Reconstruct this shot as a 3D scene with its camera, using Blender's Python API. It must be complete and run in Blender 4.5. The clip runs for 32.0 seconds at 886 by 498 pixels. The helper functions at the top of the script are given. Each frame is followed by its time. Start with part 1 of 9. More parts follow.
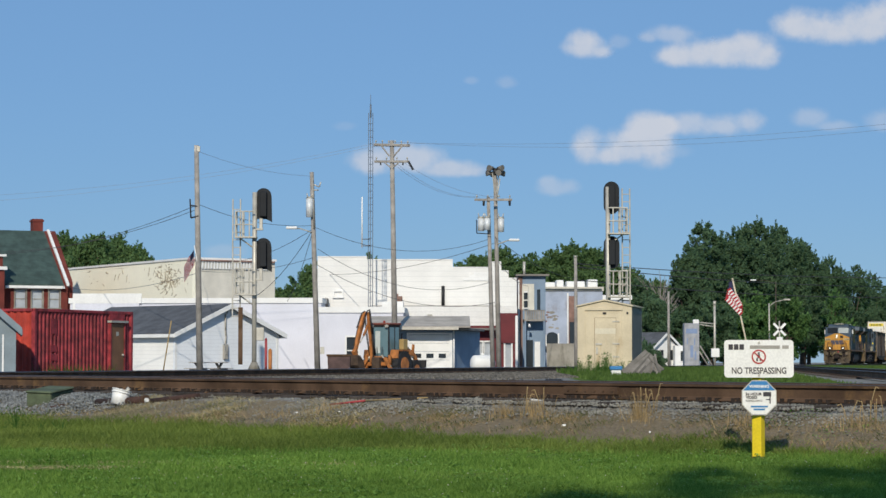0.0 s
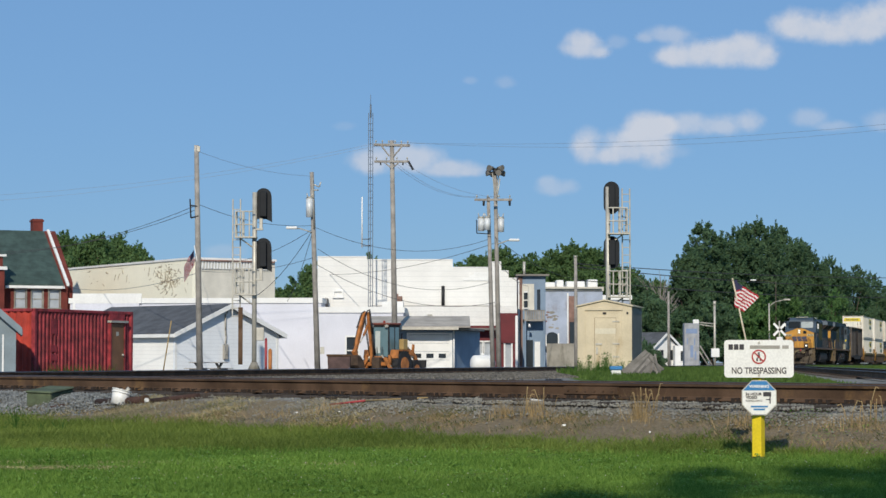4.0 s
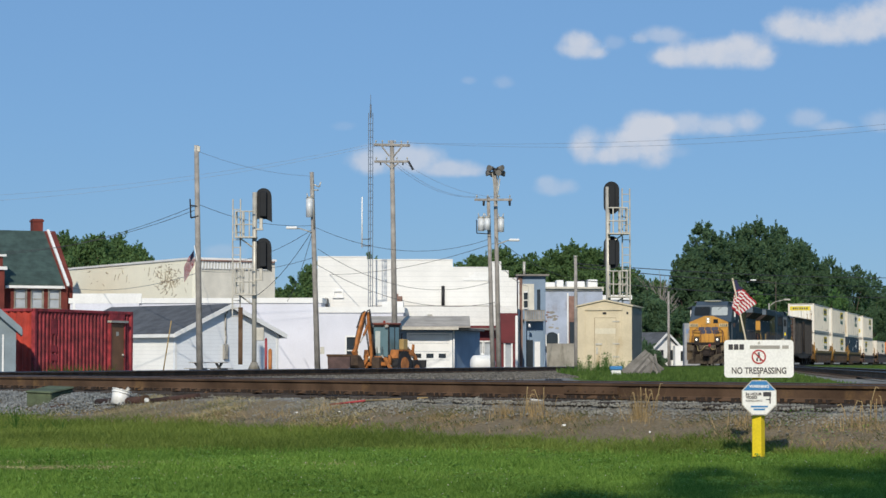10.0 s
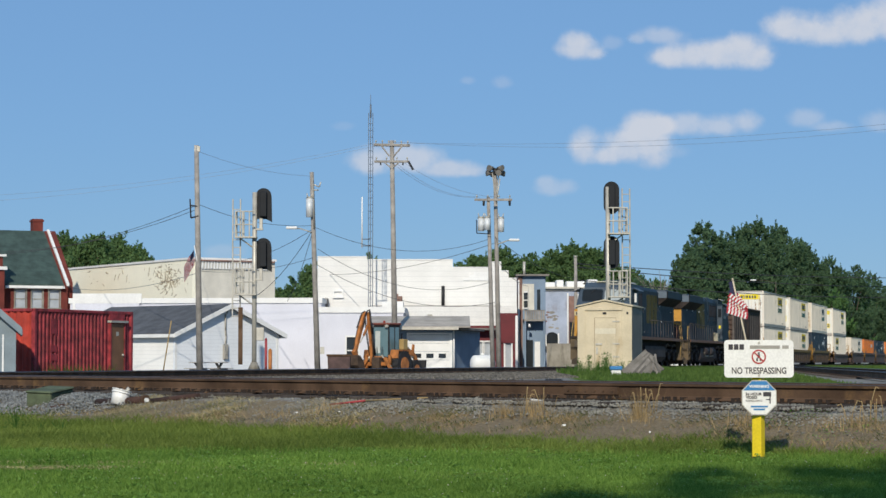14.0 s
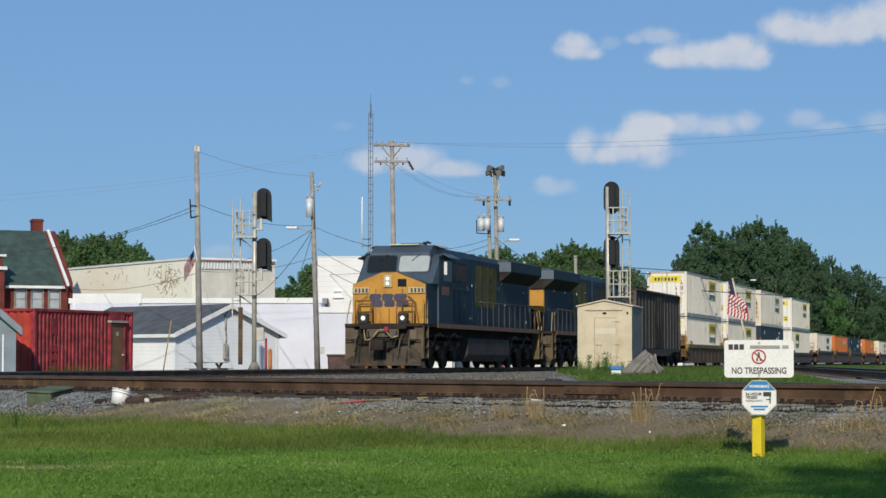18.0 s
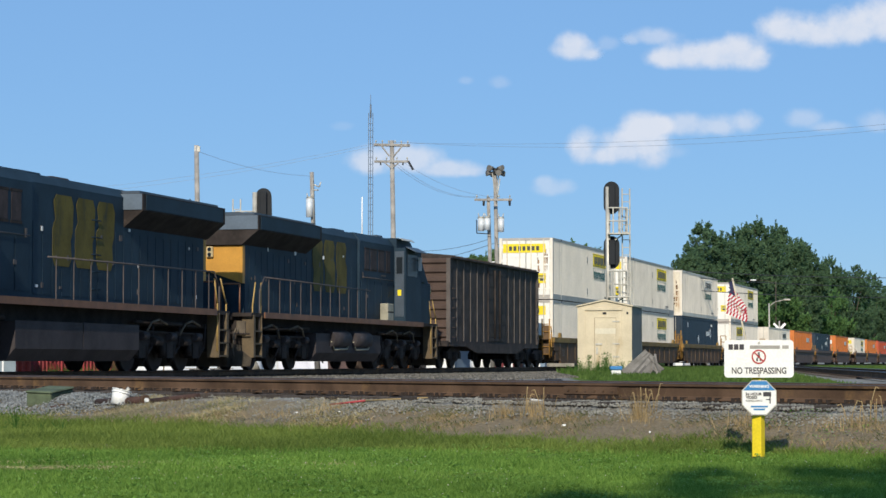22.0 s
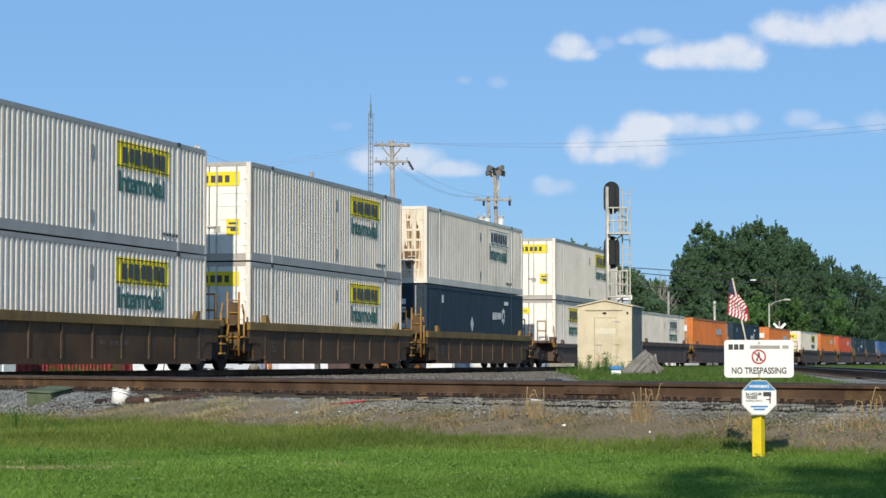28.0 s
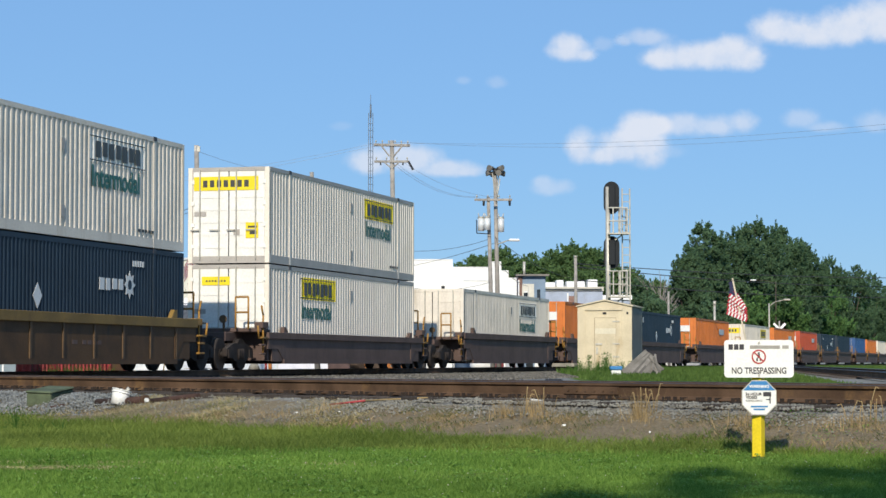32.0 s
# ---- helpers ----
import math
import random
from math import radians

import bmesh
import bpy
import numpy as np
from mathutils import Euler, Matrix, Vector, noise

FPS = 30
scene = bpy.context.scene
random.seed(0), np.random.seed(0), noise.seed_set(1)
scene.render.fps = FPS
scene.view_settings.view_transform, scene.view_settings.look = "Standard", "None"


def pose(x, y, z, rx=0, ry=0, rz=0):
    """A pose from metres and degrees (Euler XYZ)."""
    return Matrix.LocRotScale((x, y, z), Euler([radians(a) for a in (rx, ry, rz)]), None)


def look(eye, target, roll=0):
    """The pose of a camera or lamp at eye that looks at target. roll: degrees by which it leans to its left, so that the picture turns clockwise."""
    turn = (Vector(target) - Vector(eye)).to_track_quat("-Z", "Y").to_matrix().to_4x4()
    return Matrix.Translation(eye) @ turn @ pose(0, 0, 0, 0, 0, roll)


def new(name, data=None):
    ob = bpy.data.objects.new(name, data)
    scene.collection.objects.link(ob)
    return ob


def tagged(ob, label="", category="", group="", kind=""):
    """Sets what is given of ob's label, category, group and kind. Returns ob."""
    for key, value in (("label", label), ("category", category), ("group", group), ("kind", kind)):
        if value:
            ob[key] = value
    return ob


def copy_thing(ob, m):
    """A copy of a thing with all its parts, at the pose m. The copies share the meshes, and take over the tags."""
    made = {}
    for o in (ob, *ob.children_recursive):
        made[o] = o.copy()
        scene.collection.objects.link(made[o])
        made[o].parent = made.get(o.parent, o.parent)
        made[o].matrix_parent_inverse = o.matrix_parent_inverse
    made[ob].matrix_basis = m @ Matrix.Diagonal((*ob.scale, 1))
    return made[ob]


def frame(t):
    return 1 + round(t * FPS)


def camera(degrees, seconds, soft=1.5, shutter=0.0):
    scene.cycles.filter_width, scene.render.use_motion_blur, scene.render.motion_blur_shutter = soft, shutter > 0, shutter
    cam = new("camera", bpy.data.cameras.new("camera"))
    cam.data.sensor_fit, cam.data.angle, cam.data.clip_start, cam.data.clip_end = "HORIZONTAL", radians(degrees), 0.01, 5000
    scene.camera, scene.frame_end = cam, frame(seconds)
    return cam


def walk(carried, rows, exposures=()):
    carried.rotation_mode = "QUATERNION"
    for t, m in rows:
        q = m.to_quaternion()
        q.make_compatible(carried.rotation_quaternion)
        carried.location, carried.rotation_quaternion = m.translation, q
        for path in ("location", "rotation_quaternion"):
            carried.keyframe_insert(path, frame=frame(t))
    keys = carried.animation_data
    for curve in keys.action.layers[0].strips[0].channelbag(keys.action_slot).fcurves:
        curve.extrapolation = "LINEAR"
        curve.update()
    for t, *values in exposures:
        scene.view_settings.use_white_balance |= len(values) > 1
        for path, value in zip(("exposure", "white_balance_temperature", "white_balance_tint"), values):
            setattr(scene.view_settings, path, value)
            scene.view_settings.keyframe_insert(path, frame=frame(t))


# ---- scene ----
# ---- camera, world, sun ----
RAIL = 0.57                      # height of the rail heads over the town's ground
EYE = (0.0, 0.0, 0.80)
CLIP = 32.0
cam = camera(22.1, CLIP, soft=1.5)
STILL = pose(*EYE, 92.856, 0, 0)
walk(cam, [(0, STILL), (CLIP, STILL)], exposures=[(0, 0.17), (6, 0.21), (14, 0.22), (18.6, 0.18), (19.8, 0.45), (23, 0.49), (29, 0.53), (CLIP, 0.53)])

SUN_EL, SUN_AZ = radians(30), radians(6.5)      # azimuth: degrees to the left of straight behind the camera
world = bpy.data.worlds.new("sky")
scene.world = world
world.use_nodes = True
sky = world.node_tree.nodes.new("ShaderNodeTexSky")
sky.sky_type, sky.sun_disc = "NISHITA", False
sky.sun_elevation, sky.sun_rotation = SUN_EL, math.pi + SUN_AZ
sky.air_density, sky.dust_density, sky.ozone_density = 1.0, 0.0, 4.0
back = world.node_tree.nodes["Background"]
back.inputs["Strength"].default_value = 0.0565
clear_air = world.node_tree.nodes.new("ShaderNodeMix")
clear_air.data_type, clear_air.blend_type = "RGBA", "MULTIPLY"
clear_air.inputs[0].default_value, clear_air.inputs[7].default_value = 1.0, (0.70, 0.93, 1.30, 1)
haze = world.node_tree.nodes.new("ShaderNodeMix")          # an even summer haze over the clear sky
haze.data_type = "RGBA"
haze.inputs[0].default_value, haze.inputs[7].default_value = 0.6, (3.1, 5.85, 9.5, 1)
world.node_tree.links.new(clear_air.outputs[2], haze.inputs[6])
world.node_tree.links.new(sky.outputs["Color"], clear_air.inputs[6])
world.node_tree.links.new(haze.outputs[2], back.inputs["Color"])
sun = new("sun", bpy.data.lights.new("sun", "SUN"))
sun.data.energy, sun.data.angle, sun.data.color = 3.3, radians(0.6), (1.0, 0.92, 0.78)
sun.matrix_world = look((-math.sin(SUN_AZ) * math.cos(SUN_EL) * 60, -math.cos(SUN_AZ) * math.cos(SUN_EL) * 60, math.sin(SUN_EL) * 60), (0, 0, 0))


# ---- materials ----
def node(tree, kind, **values):
    n = tree.nodes.new(kind)
    for key, value in values.items():
        n.inputs[key.replace("_", " ")].default_value = value
    return n


def mixer(tree, fac, a, b, blend="MIX"):
    """A colour mix; each input is a socket or a value."""
    n = tree.nodes.new("ShaderNodeMix")
    n.data_type, n.blend_type = "RGBA", blend
    for socket, value in ((n.inputs[0], fac), (n.inputs[6], a), (n.inputs[7], b)):
        if isinstance(value, bpy.types.NodeSocket):
            tree.links.new(value, socket)
        else:
            socket.default_value = value if isinstance(value, (int, float)) else (*value[:3], 1)
    return n.outputs[2]


def spread(tree, value, low, high):
    n = tree.nodes.new("ShaderNodeMapRange")
    n.interpolation_type = "SMOOTHSTEP"
    n.inputs[1].default_value, n.inputs[2].default_value = low, high
    tree.links.new(value, n.inputs[0])
    return n.outputs[0]


def shade(c, k):
    return tuple(min(1.0, max(0.0, v * k)) for v in c[:3])


def surface(name, rgb, rough=0.7, metal=0.0, var=0.2, size=1.5, grain=0.05, bump=0.2, dirt=None, amount=0.45, streak=1.0, island=0.0, rand=0.0, spec=0.4, boards=0.0):
    """A worn surface: colour varied at two scales, dirt patches (drawn out downwards by streak), fine relief. boards: the height of lapped boards."""
    m = bpy.data.materials.new(name)
    m.use_nodes = True
    tree = m.node_tree
    b = tree.nodes["Principled BSDF"]
    b.inputs["Roughness"].default_value, b.inputs["Metallic"].default_value, b.inputs["Specular IOR Level"].default_value = rough, metal, spec
    co = tree.nodes.new("ShaderNodeTexCoord")
    big = node(tree, "ShaderNodeTexNoise", Scale=1 / size, Detail=5.0, Roughness=0.6)
    fine = node(tree, "ShaderNodeTexNoise", Scale=1 / grain, Detail=3.0)
    for n in (big, fine):
        tree.links.new(co.outputs["Object"], n.inputs["Vector"])
    colour = mixer(tree, spread(tree, big.outputs["Fac"], 0.3, 0.7), shade(rgb, 1 - var), shade(rgb, 1 + var))
    colour = mixer(tree, spread(tree, fine.outputs["Fac"], 0.25, 0.75), mixer(tree, 1.0, colour, (0.86, 0.86, 0.86), "MULTIPLY"), colour)
    if island or rand:
        src = tree.nodes.new("ShaderNodeNewGeometry").outputs["Random Per Island"] if island else tree.nodes.new("ShaderNodeObjectInfo").outputs["Random"]
        k = island or rand
        tone = mixer(tree, src, (1 - k,) * 3, (1 + k * 0.6,) * 3)
        colour = mixer(tree, 1.0, colour, tone, "MULTIPLY")
    if dirt:
        mp = node(tree, "ShaderNodeMapping")
        mp.inputs["Scale"].default_value = (1.0, 1.0, 1.0 / streak)
        tree.links.new(co.outputs["Object"], mp.inputs["Vector"])
        blot = node(tree, "ShaderNodeTexNoise", Scale=1.6 / size, Detail=7.0, Roughness=0.7)
        tree.links.new(mp.outputs["Vector"], blot.inputs["Vector"])
        colour = mixer(tree, spread(tree, blot.outputs["Fac"], 0.78 - amount * 0.5, 0.95 - amount * 0.4), colour, dirt)
    height = fine.outputs["Fac"]
    if boards:
        sep = tree.nodes.new("ShaderNodeSeparateXYZ")
        tree.links.new(co.outputs["Object"], sep.inputs["Vector"])
        step = tree.nodes.new("ShaderNodeMath")
        step.operation = "MULTIPLY"
        step.inputs[1].default_value = 1 / boards
        tree.links.new(sep.outputs["Z"], step.inputs[0])
        lap = tree.nodes.new("ShaderNodeMath")
        lap.operation = "FRACT"
        tree.links.new(step.outputs[0], lap.inputs[0])
        line = tree.nodes.new("ShaderNodeMath")
        line.operation = "LESS_THAN"
        line.inputs[1].default_value = 0.10
        tree.links.new(lap.outputs[0], line.inputs[0])
        colour = mixer(tree, line.outputs[0], colour, mixer(tree, 1.0, colour, (0.86, 0.865, 0.875), "MULTIPLY"))
    tree.links.new(colour, b.inputs["Base Color"])
    if bump:
        bp = node(tree, "ShaderNodeBump", Strength=bump, Distance=min(0.03, grain * 0.5))
        tree.links.new(height, bp.inputs["Height"])
        tree.links.new(bp.outputs["Normal"], b.inputs["Normal"])
    return m


def leafy(name, dark, bright, sheer=0.42):
    """Leaves: each blade or leaf has its own green, and lets some light through."""
    m = bpy.data.materials.new(name)
    m.use_nodes = True
    tree = m.node_tree
    b = tree.nodes["Principled BSDF"]
    b.inputs["Roughness"].default_value, b.inputs["Specular IOR Level"].default_value = 0.75, 0.15
    geo, co = tree.nodes.new("ShaderNodeNewGeometry"), tree.nodes.new("ShaderNodeTexCoord")
    big = node(tree, "ShaderNodeTexNoise", Scale=0.35, Detail=4.0)
    tree.links.new(co.outputs["Object"], big.inputs["Vector"])
    colour = mixer(tree, geo.outputs["Random Per Island"], dark, bright)
    colour = mixer(tree, spread(tree, big.outputs["Fac"], 0.35, 0.65), mixer(tree, 1.0, colour, (0.7, 0.74, 0.72), "MULTIPLY"), colour)
    tree.links.new(colour, b.inputs["Base Color"])
    through_leaf = tree.nodes.new("ShaderNodeBsdfTranslucent")
    tree.links.new(colour, through_leaf.inputs["Color"])
    both = tree.nodes.new("ShaderNodeMixShader")
    both.inputs[0].default_value = sheer
    tree.links.new(b.outputs[0], both.inputs[1])
    tree.links.new(through_leaf.outputs[0], both.inputs[2])
    tree.links.new(both.outputs[0], tree.nodes["Material Output"].inputs["Surface"])
    return m


def glow(name, rgb, power):
    m = bpy.data.materials.new(name)
    m.use_nodes = True
    b = m.node_tree.nodes["Principled BSDF"]
    b.inputs["Base Color"].default_value = (*rgb, 1)
    b.inputs["Emission Color"].default_value = (*rgb, 1)
    b.inputs["Emission Strength"].default_value = power
    return m


def plain(name, rgb, rough=0.5, metal=0.0, spec=0.5):
    return surface(name, rgb, rough, metal, var=0.08, size=0.6, grain=0.03, bump=0.05, spec=spec)


RUST = (0.13, 0.055, 0.028)
M = dict(
    steel=surface("rail_steel", (0.105, 0.064, 0.04), 0.8, 0, 0.4, 0.8, 0.02, 0.3, dirt=(0.19, 0.112, 0.05), amount=0.5, spec=0.15),
    railtop=surface("rail_head", (0.10, 0.085, 0.08), 0.38, 0.8, 0.2, 0.5, 0.02, 0.1),
    tie=surface("tie_wood", (0.075, 0.06, 0.05), 0.9, 0, 0.4, 0.5, 0.03, 0.6, rand=0.4),
    stone=surface("ballast_stone", (0.24, 0.232, 0.20), 0.9, 0, 0.25, 0.6, 0.03, 0.4, dirt=(0.20, 0.17, 0.12), amount=0.5, island=0.28),
    bluestone=surface("fresh_ballast_stone", (0.22, 0.232, 0.23), 0.9, 0, 0.2, 0.6, 0.03, 0.4, dirt=(0.13, 0.13, 0.12), amount=0.35, island=0.4),
    dullstone=surface("dull_ballast_stone", (0.16, 0.145, 0.12), 0.9, 0, 0.25, 0.6, 0.03, 0.4, dirt=(0.12, 0.095, 0.065), amount=0.5, island=0.6),
    bark=surface("bark", (0.09, 0.07, 0.055), 0.95, 0, 0.3, 0.4, 0.04, 0.8),
    pole=surface("pole_wood", (0.30, 0.28, 0.255), 0.9, 0, 0.25, 0.5, 0.03, 0.5, dirt=(0.15, 0.125, 0.105), amount=0.45, streak=9),
    galv=surface("galvanised_steel", (0.50, 0.475, 0.41), 0.5, 0.35, 0.15, 0.4, 0.03, 0.1, dirt=(0.35, 0.28, 0.2), amount=0.3),
    mast=surface("mast_steel", (0.16, 0.19, 0.23), 0.6, 0.3, 0.15, 0.5, 0.03, 0.1),
    cable=surface("cable_sheath", (0.05, 0.05, 0.055), 0.7, 0, 0.1, 1.0, 0.03, 0.05),
    thinwire=surface("bare_wire", (0.22, 0.24, 0.28), 0.5, 0.4, 0.1, 1.0, 0.03, 0.05),
    tan=surface("tan_steel", (0.60, 0.515, 0.36), 0.6, 0, 0.10, 0.8, 0.04, 0.1, dirt=(0.43, 0.32, 0.18), amount=0.45, streak=4),
    shedcream=surface("pale_cream_paint", (0.66, 0.60, 0.46), 0.6, 0, 0.06, 0.8, 0.04, 0.05),
    heapwood=surface("dark_grey_scrap_wood", (0.20, 0.185, 0.165), 0.9, 0, 0.3, 0.4, 0.03, 0.4, rand=0.5),
    shedside=surface("shaded_panel", (0.34, 0.32, 0.28), 0.6, 0, 0.15, 0.8, 0.04, 0.15),
    darkside=surface("dark_grey_panel", (0.15, 0.14, 0.125), 0.6, 0, 0.2, 0.8, 0.04, 0.15),
    black=surface("black_paint", (0.018, 0.018, 0.02), 0.55, 0, 0.3, 0.4, 0.03, 0.1),
    white=surface("white_paint", (0.80, 0.80, 0.78), 0.65, 0, 0.05, 1.0, 0.04, 0.1, dirt=(0.6, 0.58, 0.53), amount=0.25, streak=4),
    siding=surface("white_siding", (0.90, 0.89, 0.85), 0.6, 0, 0.05, 1.5, 0.05, 0.1, dirt=(0.62, 0.62, 0.6), amount=0.25, streak=4, boards=0.2),
    block=surface("white_block", (0.78, 0.77, 0.74), 0.8, 0, 0.06, 2.0, 0.06, 0.2, dirt=(0.58, 0.55, 0.5), amount=0.3, streak=4, boards=0.32),
    lilac=surface("pale_stucco", (0.68, 0.69, 0.76), 0.85, 0, 0.05, 2.0, 0.05, 0.15, dirt=(0.55, 0.55, 0.58), amount=0.3, streak=4),
    cream=surface("cream_painted_brick", (0.95, 0.91, 0.74), 0.85, 0, 0.03, 2.0, 0.06, 0.15, dirt=(0.80, 0.72, 0.52), amount=0.2, streak=2),
    flake=surface("bare_brick_patch", (0.42, 0.35, 0.24), 0.9, 0, 0.25, 0.6, 0.06, 0.3),
    greybrick=surface("grey_painted_brick", (0.66, 0.63, 0.55), 0.9, 0, 0.12, 1.5, 0.06, 0.3, dirt=(0.42, 0.38, 0.32), amount=0.4, streak=3),
    redbrick=surface("red_brick", (0.15, 0.032, 0.024), 0.9, 0, 0.25, 1.2, 0.06, 0.35, dirt=(0.085, 0.028, 0.024), amount=0.4),
    oldbrick=surface("old_brick", (0.25, 0.15, 0.12), 0.9, 0, 0.3, 0.8, 0.06, 0.35),
    shingle=surface("grey_shingle", (0.095, 0.10, 0.11), 0.9, 0, 0.25, 0.8, 0.06, 0.4, boards=0.18),
    slate=surface("green_slate", (0.045, 0.075, 0.065), 0.75, 0, 0.3, 0.7, 0.05, 0.4, boards=0.2),
    paleroof=surface("weathered_pale_roofing", (0.42, 0.38, 0.33), 0.9, 0, 0.2, 1.0, 0.05, 0.2, dirt=(0.27, 0.23, 0.19), amount=0.4),
    tar=surface("flat_roofing", (0.22, 0.20, 0.18), 0.9, 0, 0.2, 1.0, 0.05, 0.2),
    blue=surface("blue_grey_siding", (0.20, 0.275, 0.37), 0.7, 0, 0.12, 1.2, 0.05, 0.15, dirt=(0.17, 0.21, 0.26), amount=0.35, streak=4),
    bluegrey=surface("weathered_blue_block", (0.37, 0.42, 0.52), 0.85, 0, 0.15, 1.4, 0.06, 0.25, dirt=(0.25, 0.23, 0.23), amount=0.5, streak=2),
    maroon=surface("maroon_front", (0.12, 0.011, 0.016), 0.6, 0, 0.15, 1.0, 0.05, 0.1),
    conc=surface("weathered_concrete", (0.28, 0.262, 0.222), 0.9, 0, 0.25, 1.2, 0.05, 0.3, dirt=(0.14, 0.128, 0.098), amount=0.55, streak=4),
    redsteel=surface("faded_red_steel", (0.29, 0.034, 0.04), 0.6, 0, 0.5, 0.35, 0.04, 0.1, dirt=(0.10, 0.025, 0.025), amount=0.55, streak=7),
    redend=surface("orange_red_steel", (0.45, 0.055, 0.035), 0.55, 0, 0.25, 0.5, 0.04, 0.1, dirt=(0.34, 0.04, 0.03), amount=0.45, streak=5),
    # copy of the white siding, tinted bluish as if in shade
    siding_shade=surface("white_siding_shade_tint", (0.80, 0.83, 0.86), 0.65, 0, 0.05, 1.5, 0.05, 0.1, dirt=(0.5, 0.53, 0.56), amount=0.25, streak=4, boards=0.2),
    browndoor=surface("brown_door_paint", (0.20, 0.10, 0.05), 0.65, 0, 0.2, 0.7, 0.04, 0.1, dirt=(0.1, 0.05, 0.03), amount=0.4, streak=4),
    greyshed=surface("grey_shed_paint", (0.20, 0.25, 0.28), 0.7, 0, 0.12, 0.8, 0.04, 0.15, dirt=(0.13, 0.16, 0.18), amount=0.4, streak=4),
    glass=plain("window_glass", (0.03, 0.035, 0.04), 0.06, 0, 0.6),
    paleglass=plain("pale_blind_glass", (0.42, 0.45, 0.48), 0.12, 0, 0.6),
    yellow=surface("post_yellow", (0.80, 0.60, 0.02), 0.5, 0, 0.06, 0.2, 0.02, 0.05, dirt=(0.45, 0.27, 0.03), amount=0.2, streak=3),
    signwhite=surface("sign_white", (0.82, 0.81, 0.77), 0.45, 0, 0.03, 0.3, 0.02, 0.03, dirt=(0.66, 0.62, 0.54), amount=0.22),
    ink=plain("sign_ink", (0.035, 0.03, 0.035), 0.5),
    redink=plain("sign_red", (0.45, 0.03, 0.03), 0.5),
    blueink=plain("sign_blue", (0.03, 0.20, 0.45), 0.5),
    orange=surface("digger_orange", (0.40, 0.15, 0.04), 0.55, 0, 0.3, 0.3, 0.03, 0.1, dirt=(0.12, 0.055, 0.03), amount=0.45),
    rubber=surface("tyre_rubber", (0.025, 0.025, 0.027), 0.85, 0, 0.3, 0.3, 0.03, 0.3),
    plate=surface("grimy_tie_plate", (0.035, 0.024, 0.018), 0.9, 0, 0.3, 0.3, 0.03, 0.2),
    weed=leafy("weed_green", (0.06, 0.13, 0.025), (0.12, 0.24, 0.05)),
    straw=surface("dry_straw", (0.36, 0.26, 0.125), 0.9, 0, 0.15, 0.3, 0.03, 0.1, island=0.4),
    clip=surface("dry_clippings", (0.44, 0.38, 0.20), 0.9, 0, 0.15, 0.3, 0.03, 0.1, island=0.4),
    can=surface("transformer_grey", (0.60, 0.63, 0.65), 0.5, 0.1, 0.1, 0.5, 0.03, 0.05, dirt=(0.4, 0.4, 0.4), amount=0.3, streak=3),
    oldwood=surface("grey_scrap_wood", (0.31, 0.29, 0.265), 0.9, 0, 0.25, 0.4, 0.03, 0.4, rand=0.3),
)


# ---- mesh helpers ----
def mesh_of(name, bm, material, smooth=False):
    me = bpy.data.meshes.new(name)
    bm.to_mesh(me)
    bm.free()
    for m in (material if isinstance(material, (list, tuple)) else [material]):
        me.materials.append(m)
    if smooth:
        me.polygons.foreach_set("use_smooth", [True] * len(me.polygons))
    return me


def part(name, bm, material, parent, label="", m=None, smooth=False):
    ob = new(name, bm if isinstance(bm, bpy.types.Mesh) else mesh_of(name, bm, material, smooth))
    ob.parent = parent
    if m is not None:
        ob.matrix_basis = m
    return tagged(ob, label)


def thing(name, label, category, m=None, group="", kind=""):
    ob = new(name)
    ob.empty_display_size = 0.2
    if m is not None:
        ob.matrix_basis = m
    return tagged(ob, label, category, group, kind)


def solid(name, bm, material, label, category, m=None, group="", kind="", smooth=False):
    ob = new(name, mesh_of(name, bm, material, smooth))
    if m is not None:
        ob.matrix_basis = m
    return tagged(ob, label, category, group, kind)


def box(bm, x0, x1, y0, y1, z0, z1, bevel=0.0, m=None):
    v = [bm.verts.new((x, y, z)) for x in (x0, x1) for y in (y0, y1) for z in (z0, z1)]
    f = [bm.faces.new([v[i] for i in q]) for q in ((0, 1, 3, 2), (4, 6, 7, 5), (0, 4, 5, 1), (2, 3, 7, 6), (0, 2, 6, 4), (1, 5, 7, 3))]
    if m is not None:
        bmesh.ops.transform(bm, matrix=m, verts=v)
    if bevel:
        bmesh.ops.bevel(bm, geom=list({e for q in f for e in q.edges}), offset=bevel, segments=1, affect="EDGES", profile=0.5)
    return bm


def boxes(*rows, bevel=0.0):
    bm = bmesh.new()
    for r in rows:
        box(bm, *r, bevel=bevel)
    return bm


def rod(bm, p, q, r0, r1=None, seg=10, caps=True):
    p, q = Vector(p), Vector(q)
    r1 = r0 if r1 is None else r1
    turn = (q - p).to_track_quat("Z", "Y").to_matrix()
    ring = [[bm.verts.new(c + turn @ Vector((r * math.cos(2 * math.pi * i / seg), r * math.sin(2 * math.pi * i / seg), 0))) for i in range(seg)] for c, r in ((p, r0), (q, r1))]
    for i in range(seg):
        f = bm.faces.new((ring[0][i], ring[0][(i + 1) % seg], ring[1][(i + 1) % seg], ring[1][i]))
        f.smooth = seg > 6
    if caps:
        bm.faces.new(ring[0][::-1])
        bm.faces.new(ring[1])
    return bm


def rods(*rows, r=0.03, seg=8):
    bm = bmesh.new()
    for row in rows:
        for a, b in zip(row[:-1], row[1:]):
            rod(bm, a, b, r, seg=seg)
    return bm


